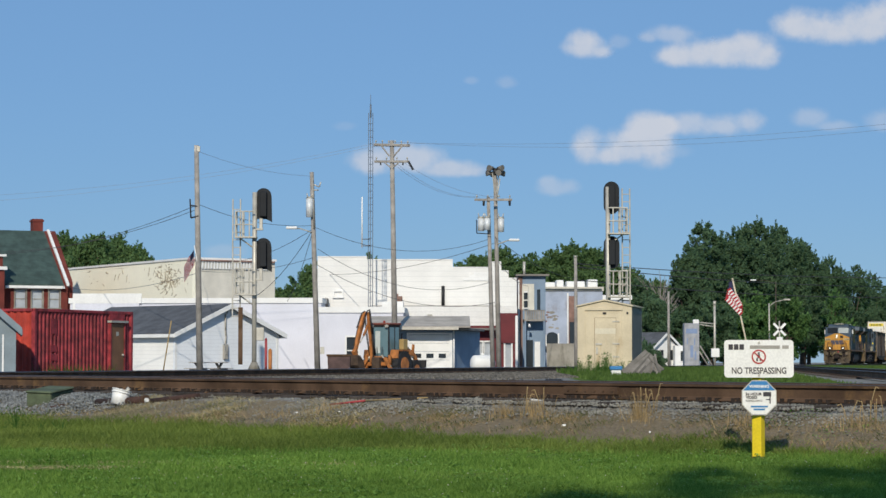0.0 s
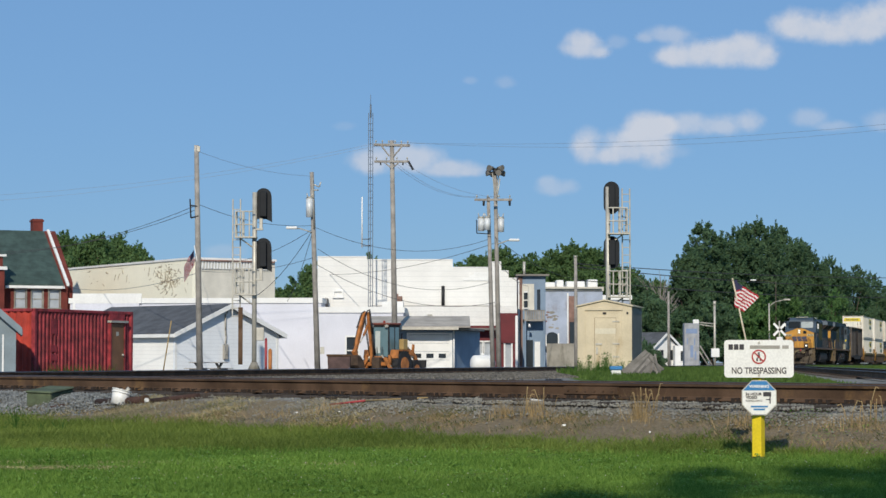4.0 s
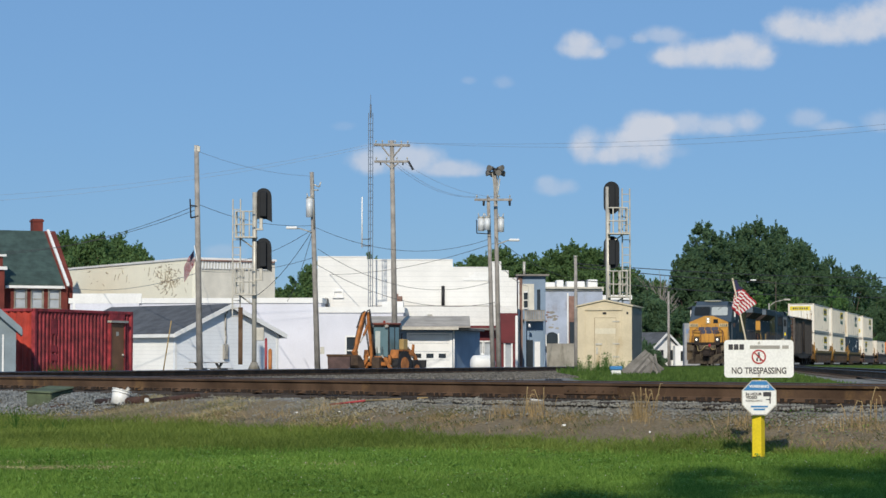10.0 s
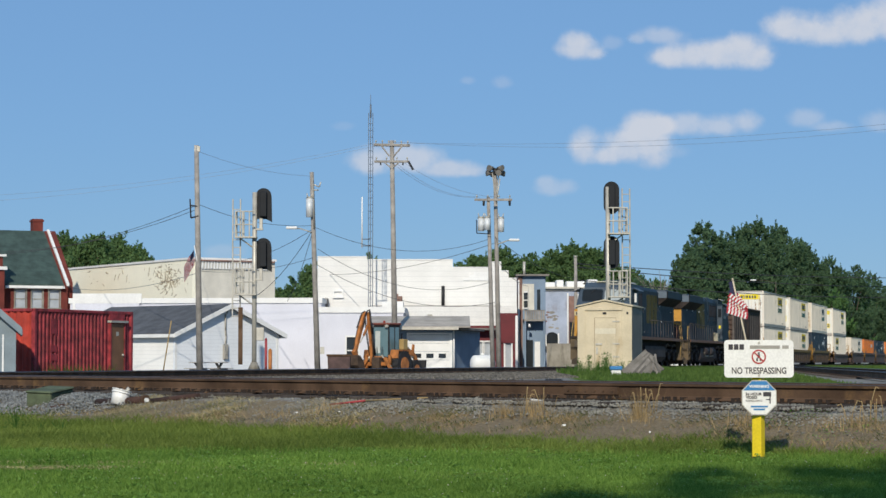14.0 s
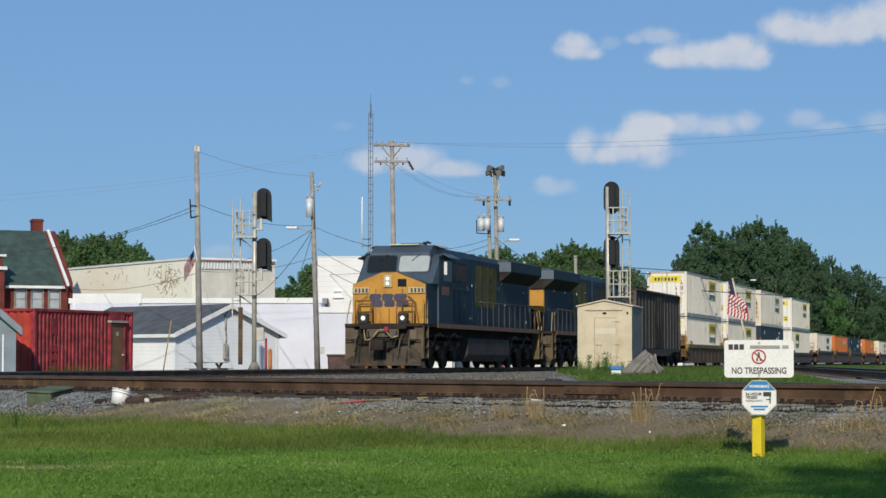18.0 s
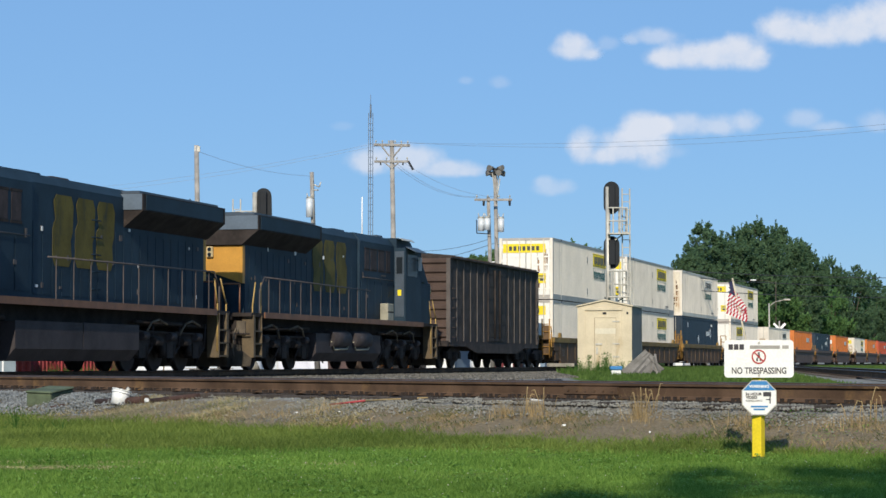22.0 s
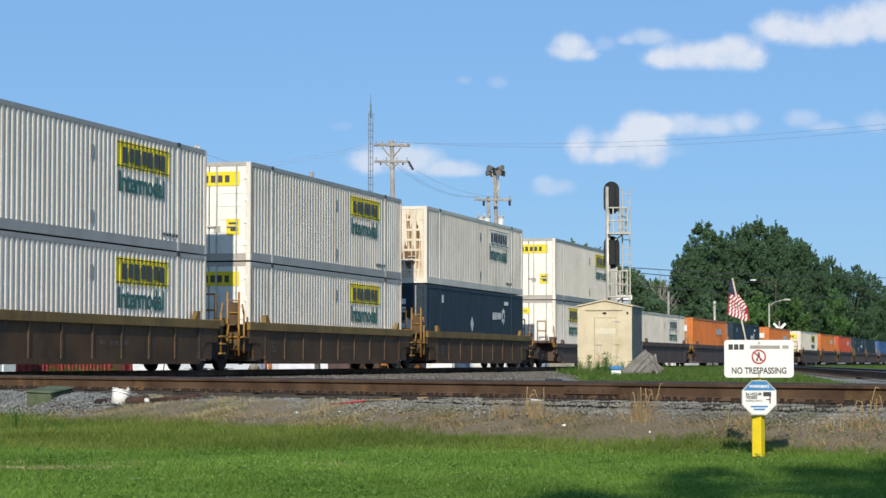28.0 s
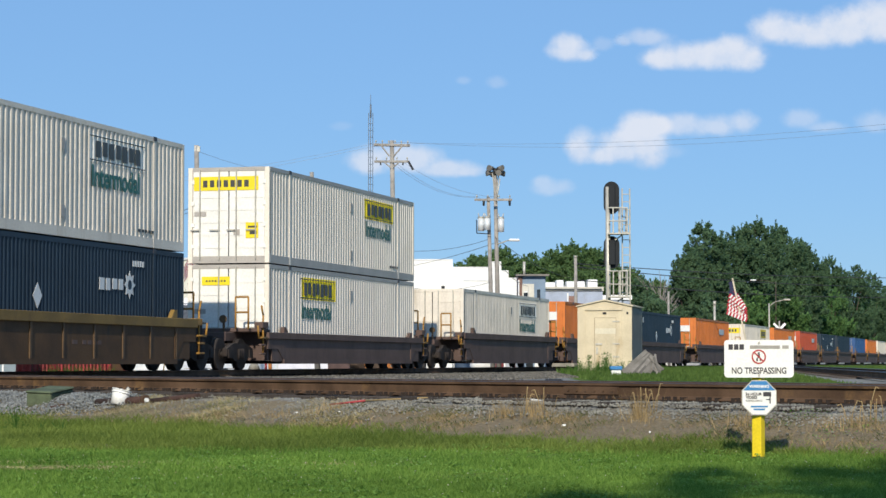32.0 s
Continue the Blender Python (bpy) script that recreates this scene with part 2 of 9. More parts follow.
def prism(bm, outline, lo, hi, axis="y"):
    """A flat outline pushed from lo to hi along an axis; the outline is in the other two, in order."""
    def place(a, b, c):
        return {"x": (c, a, b), "y": (a, c, b), "z": (a, b, c)}[axis]
    rings = [[bm.verts.new(place(a, b, c)) for a, b in outline] for c in (lo, hi)]
    n = len(outline)
    faces = [bm.faces.new(rings[0][::-1]), bm.faces.new(rings[1])]
    faces += [bm.faces.new((rings[0][i], rings[0][(i + 1) % n], rings[1][(i + 1) % n], rings[1][i])) for i in range(n)]
    bmesh.ops.recalc_face_normals(bm, faces=faces)
    return bm


def prisms(outline, lo, hi, axis="y"):
    return prism(bmesh.new(), outline, lo, hi, axis)


def wall(w, h, t, holes=()):
    """A wall along x from 0 to w, its face at y = 0 and its back at y = t, with openings (x0, x1, z0, z1)."""
    xs = sorted({0.0, w, *[v for o in holes for v in o[:2]]})
    zs = sorted({0.0, h, *[v for o in holes for v in o[2:]]})
    bm = bmesh.new()
    for x0, x1 in zip(xs[:-1], xs[1:]):
        for z0, z1 in zip(zs[:-1], zs[1:]):
            if not any(o[0] <= x0 and x1 <= o[1] and o[2] <= z0 and z1 <= o[3] for o in holes):
                box(bm, x0, x1, 0, t, z0, z1)
    bmesh.ops.remove_doubles(bm, verts=bm.verts, dist=1e-4)
    return bm


def sheet(name, verts, faces, material):
    me = bpy.data.meshes.new(name)
    me.from_pydata(verts, [], faces)
    me.materials.append(material)
    return me


def soup(name, co, sides, material):
    """Many loose flat pieces of equal corner count, from an array (n * sides, 3)."""
    me = bpy.data.meshes.new(name)
    n = len(co) // sides
    me.vertices.add(len(co))
    me.vertices.foreach_set("co", np.asarray(co, np.float32).ravel())
    me.loops.add(len(co))
    me.loops.foreach_set("vertex_index", np.arange(len(co), dtype=np.int32))
    me.polygons.add(n)
    me.polygons.foreach_set("loop_start", np.arange(0, n * sides, sides, dtype=np.int32))
    me.update(calc_edges=True)
    me.materials.append(material)
    return me


def lettering(name, words, size, material, parent, m, label="", fat=0.0):
    cu = bpy.data.curves.new(name, "FONT")
    cu.body, cu.size, cu.extrude, cu.offset, cu.align_x, cu.align_y = words, size, 0.002, fat, "CENTER", "CENTER"
    tmp = bpy.data.objects.new(name, cu)
    scene.collection.objects.link(tmp)
    me = bpy.data.meshes.new_from_object(tmp.evaluated_get(bpy.context.evaluated_depsgraph_get()))
    bpy.data.objects.remove(tmp)
    me.materials.clear()
    me.materials.append(material)
    ob = new(name, me)
    ob.parent, ob.matrix_basis = parent, m
    return tagged(ob, label)


def wire(bm, p, q, sag, r=0.014, n=14):
    p, q = Vector(p), Vector(q)
    pts = [p.lerp(q, i / n) - Vector((0, 0, 4 * sag * (i / n) * (1 - i / n))) for i in range(n + 1)]
    rings = []
    for i, v in enumerate(pts):
        way = (pts[min(i + 1, n)] - pts[max(i - 1, 0)]).normalized()
        side = way.cross(Vector((0, 0, 1))).normalized()
        up = side.cross(way)
        rings.append([bm.verts.new(v + side * (r * math.cos(t)) + up * (r * math.sin(t))) for t in (0.785, 2.356, 3.927, 5.498)])
    for a, b in zip(rings[:-1], rings[1:]):
        for k in range(4):
            bm.faces.new((a[k], a[(k + 1) % 4], b[(k + 1) % 4], b[k]))
    return bm


# ---- ground and tracks ----
NEAR0, NEARU, NEARN = Vector((0.45, 27.6)), Vector((-0.615, 0.789)), Vector((0.789, 0.615))   # the near rail of the crossing line
MAIN0, MAINU, MAINN = Vector((-8.6962, 60.0)), Vector((0.2572, 0.9664)), Vector((0.9664, -0.2572))   # the train's line, its middle
LINK0, LINKU = Vector((12.3, 63.0)), Vector((0.1179, 0.9930))                                   # the joining line


def lerp_table(v, table):
    return np.interp(v, [r[0] for r in table], [r[1] for r in table])


def offsets(x, y):
    """How far before the near rail, and how far on the camera's side of the train's line."""
    q = -((x - NEAR0.x) * NEARN.x + (y - NEAR0.y) * NEARN.y)
    e = (x - MAIN0.x) * MAINN.x + (y - MAIN0.y) * MAINN.y
    return q, e


def ground_height(x, y):
    q, e = offsets(x, y)
    front = lerp_table(q, ((-2, 0.34), (0, 0.33), (0.55, 0.31), (1.35, 0.11), (1.9, -0.01), (2.4, -0.05), (5, -0.09), (12, -0.14), (30, -0.5), (60, -0.7)))
    rear = lerp_table(e, ((-3.4, 0.0), (-1.7, 0.34)))
    return np.minimum(front, rear)


def ground_material():
    m = bpy.data.materials.new("ground")
    m.use_nodes = True
    tree = m.node_tree
    b = tree.nodes["Principled BSDF"]
    b.inputs["Roughness"].default_value, b.inputs["Specular IOR Level"].default_value = 0.95, 0.1
    co = tree.nodes.new("ShaderNodeTexCoord")
    cover = tree.nodes.new("ShaderNodeAttribute")
    cover.attribute_name = "cover"
    part_of = tree.nodes.new("ShaderNodeSeparateColor")
    tree.links.new(cover.outputs["Color"], part_of.inputs["Color"])
    noises = []
    for scale in (0.5, 3.0, 25.0):
        n = node(tree, "ShaderNodeTexNoise", Scale=scale, Detail=5.0, Roughness=0.65)
        tree.links.new(co.outputs["Object"], n.inputs["Vector"])
        noises.append(n.outputs["Fac"])

    def edged(value, k=0.5):
        add = tree.nodes.new("ShaderNodeMath")
        add.operation = "MULTIPLY_ADD"
        add.inputs[1].default_value = k
        tree.links.new(noises[1], add.inputs[0])
        tree.links.new(value, add.inputs[2])
        return spread(tree, add.outputs[0], 0.5 + k * 0.35, 0.5 + k * 0.65)
    turf = mixer(tree, spread(tree, noises[0], 0.35, 0.65), (0.09, 0.145, 0.022), (0.14, 0.195, 0.034))
    turf = mixer(tree, spread(tree, noises[2], 0.3, 0.7), mixer(tree, 1.0, turf, (0.7, 0.7, 0.6), "MULTIPLY"), turf)
    gravel = mixer(tree, spread(tree, noises[2], 0.3, 0.7), (0.15, 0.147, 0.135), (0.30, 0.295, 0.275))
    gravel = mixer(tree, spread(tree, noises[1], 0.5, 0.75), gravel, (0.23, 0.19, 0.14))
    soil = mixer(tree, spread(tree, noises[2], 0.3, 0.7), (0.135, 0.105, 0.068), (0.25, 0.20, 0.13))
    colour = mixer(tree, edged(part_of.outputs["Green"]), turf, soil)
    colour = mixer(tree, edged(part_of.outputs["Red"]), colour, gravel)
    tree.links.new(colour, b.inputs["Base Color"])
    bp = node(tree, "ShaderNodeBump", Strength=0.5, Distance=0.03)
    tree.links.new(noises[2], bp.inputs["Height"])
    tree.links.new(bp.outputs["Normal"], b.inputs["Normal"])
    return m


def build_ground():
    xs = np.unique(np.concatenate([np.arange(-12, 12, 0.3), np.arange(-60, 100, 2.0), np.linspace(-3500, 3500, 60)]))
    ys = np.unique(np.concatenate([np.arange(8, 42, 0.3), np.arange(-30, 140, 1.5), np.arange(140, 420, 6.0), np.linspace(-300, 4500, 60)]))
    gx, gy = np.meshgrid(xs, ys)
    gz = ground_height(gx, gy)
    near = (gy > 8) & (gy < 45)
    bumps = np.sin(gx * 1.7 + gy * 0.6) * np.sin(gy * 1.3 - gx * 0.4) * 0.018 + np.sin(gx * 4.1 + 1) * np.sin(gy * 3.3) * 0.008
    gz = gz + np.where(near, bumps, 0)
    nx, ny = len(xs), len(ys)
    idx = np.arange(nx * ny).reshape(ny, nx)
    quads = np.stack([idx[:-1, :-1], idx[:-1, 1:], idx[1:, 1:], idx[1:, :-1]], -1).reshape(-1, 4)
    me = sheet("ground", np.stack([gx, gy, gz], -1).reshape(-1, 3).tolist(), quads.tolist(), ground_material())
    q, e = offsets(gx, gy)
    link = np.abs((gx - LINK0.x) * LINKU.y - (gy - LINK0.y) * LINKU.x)
    stones = np.clip(1.5 - np.abs(q + 0.3) * 1.0, 0, 1) + np.clip(2.2 - np.abs(e) * 0.55, 0, 1) + np.clip(1.7 - link * 0.5, 0, 1)
    between = (q < 0) & (e > 0) & (gx < 2.0 + 0.025 * gy)
    behind = (e < -1.0) & (gy > 40)
    stones = np.clip(stones + between * 1.0 + behind * 0.6, 0, 1)
    soil = np.clip(1.55 - np.abs(q - 1.35) * 1.1, 0, 1) * np.where(gx < -0.4, 0.9, 1.0) + np.clip(1 - np.abs(gx + 3.9) * 0.8, 0, 1) * np.clip(1 - np.abs(gy - 23.8) * 0.9, 0, 1)
    col = me.color_attributes.new("cover", "FLOAT_COLOR", "POINT")
    col.data.foreach_set("color", np.stack([stones, np.clip(soil, 0, 1), np.zeros_like(soil), np.ones_like(soil)], -1).astype(np.float32).ravel())
    me.polygons.foreach_set("use_smooth", [True] * len(me.polygons))
    tagged(new("ground", me), "grassy flat ground with gravel along the railway lines", "ground", kind="structure")


RAIL_SECTION = ((-0.075, 0), (0.075, 0), (0.075, 0.012), (0.02, 0.03), (0.009, 0.045), (0.009, 0.135), (0.035, 0.15), (0.037, 0.178), (0.028, 0.185), (-0.028, 0.185), (-0.037, 0.178), (-0.035, 0.15), (-0.009, 0.135), (-0.009, 0.045), (-0.02, 0.03), (-0.075, 0.012))


def railway(label, m, x0, x1, tie_from, tie_to, joints=()):
    """A track along x, its middle on y = 0, rail heads at z = 0."""
    track = thing("railway_track", label, "railway track", m, kind="structure")
    tie_mesh = mesh_of("tie", box(bmesh.new(), -0.115, 0.115, -1.3, 1.3, -0.36, -0.19, 0.012), M["tie"])
    plate = bmesh.new()
    for y in (-0.7525, 0.7525):
        box(plate, -0.09, 0.09, y - 0.19, y + 0.19, -0.195, -0.184)
        for dx, dy in ((-0.05, 0.1), (0.05, -0.1), (0.05, 0.1), (-0.05, -0.1)):
            box(plate, dx - 0.014, dx + 0.014, y + dy - 0.018, y + dy + 0.018, -0.186, -0.145)
        box(plate, -0.16, -0.125, y - 0.1, y + 0.1, -0.2, -0.15)       # rail anchors beside the tie
        box(plate, 0.125, 0.16, y - 0.1, y + 0.1, -0.2, -0.15)
    plate_mesh = mesh_of("tie_plate", plate, M["plate"])
    for y in (-0.7525, 0.7525):
        bm = prisms([(a + y, b - 0.185) for a, b in RAIL_SECTION], x0, x1, "x")
        bm.faces.ensure_lookup_table()
        for f in bm.faces:
            f.material_index = 1 if f.calc_center_median().z > -0.012 else 0
        part("rail", mesh_of("rail", bm, [M["steel"], M["railtop"]]), None, track)
    for x in joints:
        bm = bmesh.new()
        for s in (-1, 1):
            prism(bm, [(-0.7525 + s * 0.012, -0.145), (-0.7525 + s * 0.034, -0.135), (-0.7525 + s * 0.034, -0.05), (-0.7525 + s * 0.012, -0.045)], x - 0.46, x + 0.46, "x")
        for i in range(6):
            rod(bm, (x - 0.38 + i * 0.152, -0.7525 - 0.048, -0.095), (x - 0.38 + i * 0.152, -0.70, -0.095), 0.013, seg=6)
        part("joint_bar", bm, M["black"] if x > 3 else M["steel"], track, "bolted splice bar on the rail")
    rng = random.Random(7)
    n = int((tie_to - tie_from) / 0.53)
    for i in range(n):
        x = tie_from + i * 0.53
        o = new("tie", tie_mesh)
        o.parent, o.matrix_basis = track, pose(x + rng.uniform(-0.03, 0.03), rng.uniform(-0.04, 0.04), rng.uniform(-0.02, 0.0), 0, 0, rng.uniform(-1.2, 1.2))
        o = new("tie_plate", plate_mesh)
        o.parent, o.matrix_basis = track, pose(x, 0, 0)
    return track


def along(origin, u, side=0.0):
    return Matrix.Translation((origin.x - u.y * side, origin.y + u.x * side, RAIL)) @ Matrix.Rotation(math.atan2(u.y, u.x), 4, "Z")


def build_tracks():
    mid = NEAR0 + NEARN * 0.7525
    # rails run from the far left to the near right
    railway("rusty jointed railway track on weathered ties in grey ballast", along(mid, -NEARU), -45, 40, -13.5, 7.5, joints=(2.05,))
    railway("straight main railway track on which the train runs", along(MAIN0, MAINU), -60, 420, -12, 100)
    railway("joining railway track through the grass", along(LINK0, LINKU), -30, 138, 0, 80)


def stone_heap(name, x, y, z, size, rng, material):
    """Crushed stones, each a rough eight-sided lump."""
    n = len(x)
    base = np.array([(1, 0, 0), (-1, 0, 0), (0, 1, 0), (0, -1, 0), (0, 0, 1), (0, 0, -1)], float)
    v = base[None] * (rng.uniform(0.55, 1.15, (n, 6, 1))) + rng.uniform(-0.28, 0.28, (n, 6, 3))
    spin = rng.uniform(0, 2 * math.pi, n)
    c, s = np.cos(spin), np.sin(spin)
    v = np.stack([v[..., 0] * c[:, None] - v[..., 1] * s[:, None], v[..., 0] * s[:, None] + v[..., 1] * c[:, None], v[..., 2] * 0.75], -1) * size[:, None, None]
    v += np.stack([x, y, z], -1)[:, None]
    tri = np.array([(0, 2, 4), (2, 1, 4), (1, 3, 4), (3, 0, 4), (2, 0, 5), (1, 2, 5), (3, 1, 5), (0, 3, 5)])
    faces = (np.arange(n)[:, None, None] * 6 + tri[None]).reshape(-1, 3)
    me = bpy.data.meshes.new(name)
    me.vertices.add(n * 6)
    me.vertices.foreach_set("co", v.astype(np.float32).ravel())
    me.loops.add(len(faces) * 3)
    me.loops.foreach_set("vertex_index", faces.astype(np.int32).ravel())
    me.polygons.add(len(faces))
    me.polygons.foreach_set("loop_start", np.arange(0, len(faces) * 3, 3, dtype=np.int32))
    me.update(calc_edges=True)
    me.materials.append(material)
    return new(name, me)


def build_ballast():
    rng = np.random.default_rng(3)
    n = 60000
    run, q = rng.uniform(-9.5, 13.5, n), rng.normal(0.5, 0.66, n)
    keep = (q > -0.6) & (q < 1.8) & (rng.uniform(0, 1, n) > np.clip((q - 1.2) * 1.2, 0, 0.9))
    run, q = run[keep], q[keep]
    # thinner on the stretch with dirt and dead grass
    keep = rng.uniform(0, 1, len(run)) < np.where((run > 2.9) & (run < 7.4) & (q > 0.35), 0.22, np.where((run < 1.0) & (q > 0.5), np.clip(1.0 - (q - 0.5) * 1.5, 0.05, 1), 1.0))
    run, q = run[keep], q[keep]
    keep = ~((run > 1.2) & (q < 0.42) & (rng.uniform(0, 1, len(run)) < 0.8))       # tie ends lie bare there
    run, q = run[keep], q[keep]
    x, y = NEAR0.x + NEARU.x * run - NEARN.x * q, NEAR0.y + NEARU.y * run - NEARN.y * q
    size = rng.uniform(0.009, 0.022, len(x)) * np.where(rng.uniform(0, 1, len(x)) < 0.04, 1.6, 1.0)
    z = ground_height(x, y) + np.where((np.abs(q + 0.1) < 0.75) & (run < 0.5), 0.03, 0.008) + size * 0.3
    tagged(stone_heap("ballast_gravel", x, y, z, size, rng, M["stone"]), "loose crushed grey stone along the near rail", "gravel", kind="stuff")
    n = 9000                                            # fresher bluish stone heaped beside the vault
    run, q = rng.normal(9.6, 1.5, n), rng.normal(1.0, 0.38, n)
    x, y = NEAR0.x + NEARU.x * run - NEARN.x * q, NEAR0.y + NEARU.y * run - NEARN.y * q
    keep = (run > 6.6) & (q > 0.25) & (q < 1.75)
    x, y, run, q = x[keep], y[keep], run[keep], q[keep]
    size = rng.uniform(0.013, 0.028, len(x))
    z = ground_height(x, y) + size * 0.4 + 0.08 * np.exp(-((q - 1.0) / 0.4) ** 2) * rng.uniform(0.2, 1, len(x))
    tagged(stone_heap("ballast_gravel", x, y, z, size, rng, M["bluestone"]), "fresh bluish-grey crushed stone beside the vault", "gravel", kind="stuff")
    n = 34000
    run, e = rng.uniform(-14, 75, n), rng.uniform(0.3, 10.5, n)
    x, y = MAIN0.x + MAINU.x * run + MAINN.x * e, MAIN0.y + MAINU.y * run + MAINN.y * e
    q, _ = offsets(x, y)
    keep = (q < -1.6) & (x < 2.6 + 0.027 * y + rng.normal(0, 0.3, n))
    x, y = x[keep], y[keep]
    size = rng.uniform(0.025, 0.06, len(x))
    tagged(stone_heap("ballast_gravel", x, y, ground_height(x, y) + size * 0.3, size, rng, M["dullstone"]), "crushed grey stone beside the main track", "gravel", kind="stuff")


def blades(x, y, h, w, lean, rng):
    n = len(x)
    z = ground_height(x, y)
    a = rng.uniform(0, 2 * math.pi, n)
    bend = rng.uniform(0, 2 * math.pi, n)
    dx, dy = np.cos(a) * w, np.sin(a) * w
    tip = np.stack([x + np.cos(bend) * h * lean, y + np.sin(bend) * h * lean, z + h], -1)
    one = np.stack([x - dx, y - dy, z - 0.01], -1)
    two = np.stack([x + dx, y + dy, z - 0.01], -1)
    return np.stack([one, two, tip], 1).reshape(-1, 3)


def build_grass():
    rng = np.random.default_rng(11)
    lawn = leafy("lawn_blades", (0.105, 0.215, 0.028), (0.285, 0.435, 0.09))
    rough_grass = leafy("rough_grass_blades", (0.12, 0.178, 0.028), (0.275, 0.335, 0.08))
    n = 760000
    y = 14.2 + 20 * rng.uniform(0, 1, n) ** 1.35
    x = rng.uniform(-1, 1, n) * (0.205 * y + 0.3)
    q, _ = offsets(x, y)
    line = 22.3 - np.where(x < 0, 0.2, 0.6) * x                         # mown lawn before it, rough grass behind it
    wild = y > line + rng.normal(0, 0.35, n)
    patch = np.sin(x * 1.9 + y * 0.8) + np.sin(y * 2.3 - x * 0.7) + np.sin(x * 5.1 + 2.0) * 0.5
    bare = rng.uniform(0, 1, n) < np.clip(0.25 + 0.18 * patch, 0, 0.6) * np.where(wild, 0.75, 0.6)
    edge = q > 1.86 + rng.normal(0, 0.16, n) + 0.16 * np.sin(x * 2.1)
    keep = edge & ~bare
    for which, label, mat, lo, hi, w in ((keep & ~wild, "mown green lawn with clover", lawn, 0.018, 0.052, 0.005), (keep & wild, "longer yellowish rough grass beside the ballast", rough_grass, 0.03, 0.085, 0.0045)):
        xx, yy = x[which], y[which]
        h = rng.uniform(lo, hi, len(xx)) * (1 + 0.35 * np.sin(xx * 2.3) * np.sin(yy * 1.7)) * (0.75 + 0.5 * (np.sin(xx * 9.1 + yy * 2) * np.sin(yy * 7.3 - xx * 3) > 0.1))
        co = blades(xx, yy, h, rng.uniform(0.6, 1.8, len(xx)) * w, 0.85, rng)
        tagged(new("grass", soup("grass", co, 3, mat)), label, "grass", kind="stuff")
    # grass between the lines, beside the hut
    n = 120000
    y = rng.uniform(40, 175, n)
    x = rng.uniform(0.04, 0.21, n) * y
    q, e = offsets(x, y)
    link = np.abs((x - LINK0.x) * LINKU.y - (y - LINK0.y) * LINKU.x)
    keep = (q < -2.5) & (e > 4.0) & (link > 2.2) & (x > 2.2 + 0.027 * y)
    x, y = x[keep], y[keep]
    co = blades(x, y, rng.uniform(0.06, 0.30, len(x)) * np.clip(y / 110, 0.35, 1.0), rng.uniform(0.02, 0.04, len(x)), 0.4, rng)
    tagged(new("grass", soup("grass", co, 3, leafy("verge_blades", (0.075, 0.13, 0.025), (0.16, 0.245, 0.06)))), "uncut green grass between the railway lines", "grass", kind="stuff")
    # dry clippings in streaks on the lawn
    n = 16000
    y = 19.5 + 0.5 * rng.normal(0, 1, n)
    x = -3.2 + 1.1 * rng.normal(0, 1, n)
    keep = (np.sin(x * 1.3 + y * 6.5) + 0.6 * np.sin(x * 3.1 - y * 3) > 0.45) & (np.abs(x) < 0.2 * y)
    x, y = x[keep], y[keep]
    co = blades(x, y, rng.uniform(0.012, 0.05, len(x)), rng.uniform(0.002, 0.006, len(x)), 1.4, rng)
    tagged(new("clippings", soup("clippings", co, 3, M["clip"])), "dry straw-coloured clippings lying on the lawn", "clippings", kind="stuff")
    # dead straw and moss on the ballast's shoulder
    for label, mat, n, lo, hi, q0, q1, h in (("flattened dead straw over the ballast shoulder", M["clip"], 27000, 0.6, 7.8, 0.5, 1.75, 0.05), ("dead brown straw along the soil strip", M["straw"], 12000, -8.5, 2.6, 1.0, 1.75, 0.05),
                                             ("low dull green weeds along the ballast foot", leafy("dull_weed_blades", (0.08, 0.11, 0.03), (0.17, 0.20, 0.06)), 24000, -8.5, 9.0, 0.75, 1.8, 0.055)):
        run, q = rng.uniform(lo, hi, n), rng.uniform(q0, q1, n)
        x, y = NEAR0.x + NEARU.x * run - NEARN.x * q, NEAR0.y + NEARU.y * run - NEARN.y * q
        keep = np.sin(run * 2.7 + 3 * q) + np.sin(run * 6.1 - q * 5 + n) + rng.normal(0, 0.6, n) > 0.35
        x, y = x[keep], y[keep]
        co = blades(x, y, rng.uniform(0.2, 1.0, len(x)) * h, rng.uniform(0.002, 0.006, len(x)), 1.6, rng)
        tagged(new("dead_grass", soup("dead_grass", co, 3, mat)), label, "grass", kind="stuff")
    # clover and broad weeds low in the lawn
    n = 60000
    y = 14.2 + 8.5 * rng.uniform(0, 1, n) ** 1.2
    x = rng.uniform(-1, 1, n) * (0.205 * y + 0.3)
    keep = np.sin(x * 4.3 + y * 1.1) + np.sin(y * 5.7 - x * 1.7) + np.sin(x * 11 + y * 7) * 0.7 + rng.normal(0, 0.5, n) > 0.9
    x, y = x[keep], y[keep]
    s, a = rng.uniform(0.006, 0.013, len(x)), rng.uniform(0, 6.28, len(x))
    z = ground_height(x, y) + rng.uniform(0.03, 0.06, len(x))
    tilt = rng.normal(0, 0.35, len(x))
    cx, sx = np.cos(a) * s, np.sin(a) * s
    co = np.stack([np.stack([x + cx, y + sx, z + tilt * s], -1), np.stack([x - sx, y + cx, z], -1), np.stack([x - cx, y - sx, z - tilt * s], -1), np.stack([x + sx, y - cx, z], -1)], 1).reshape(-1, 3)
    tagged(new("clover", soup("clover", co, 4, leafy("clover_leaves", (0.14, 0.28, 0.04), (0.28, 0.46, 0.10)))), "low clover and broad weeds in the lawn", "clover", kind="stuff")
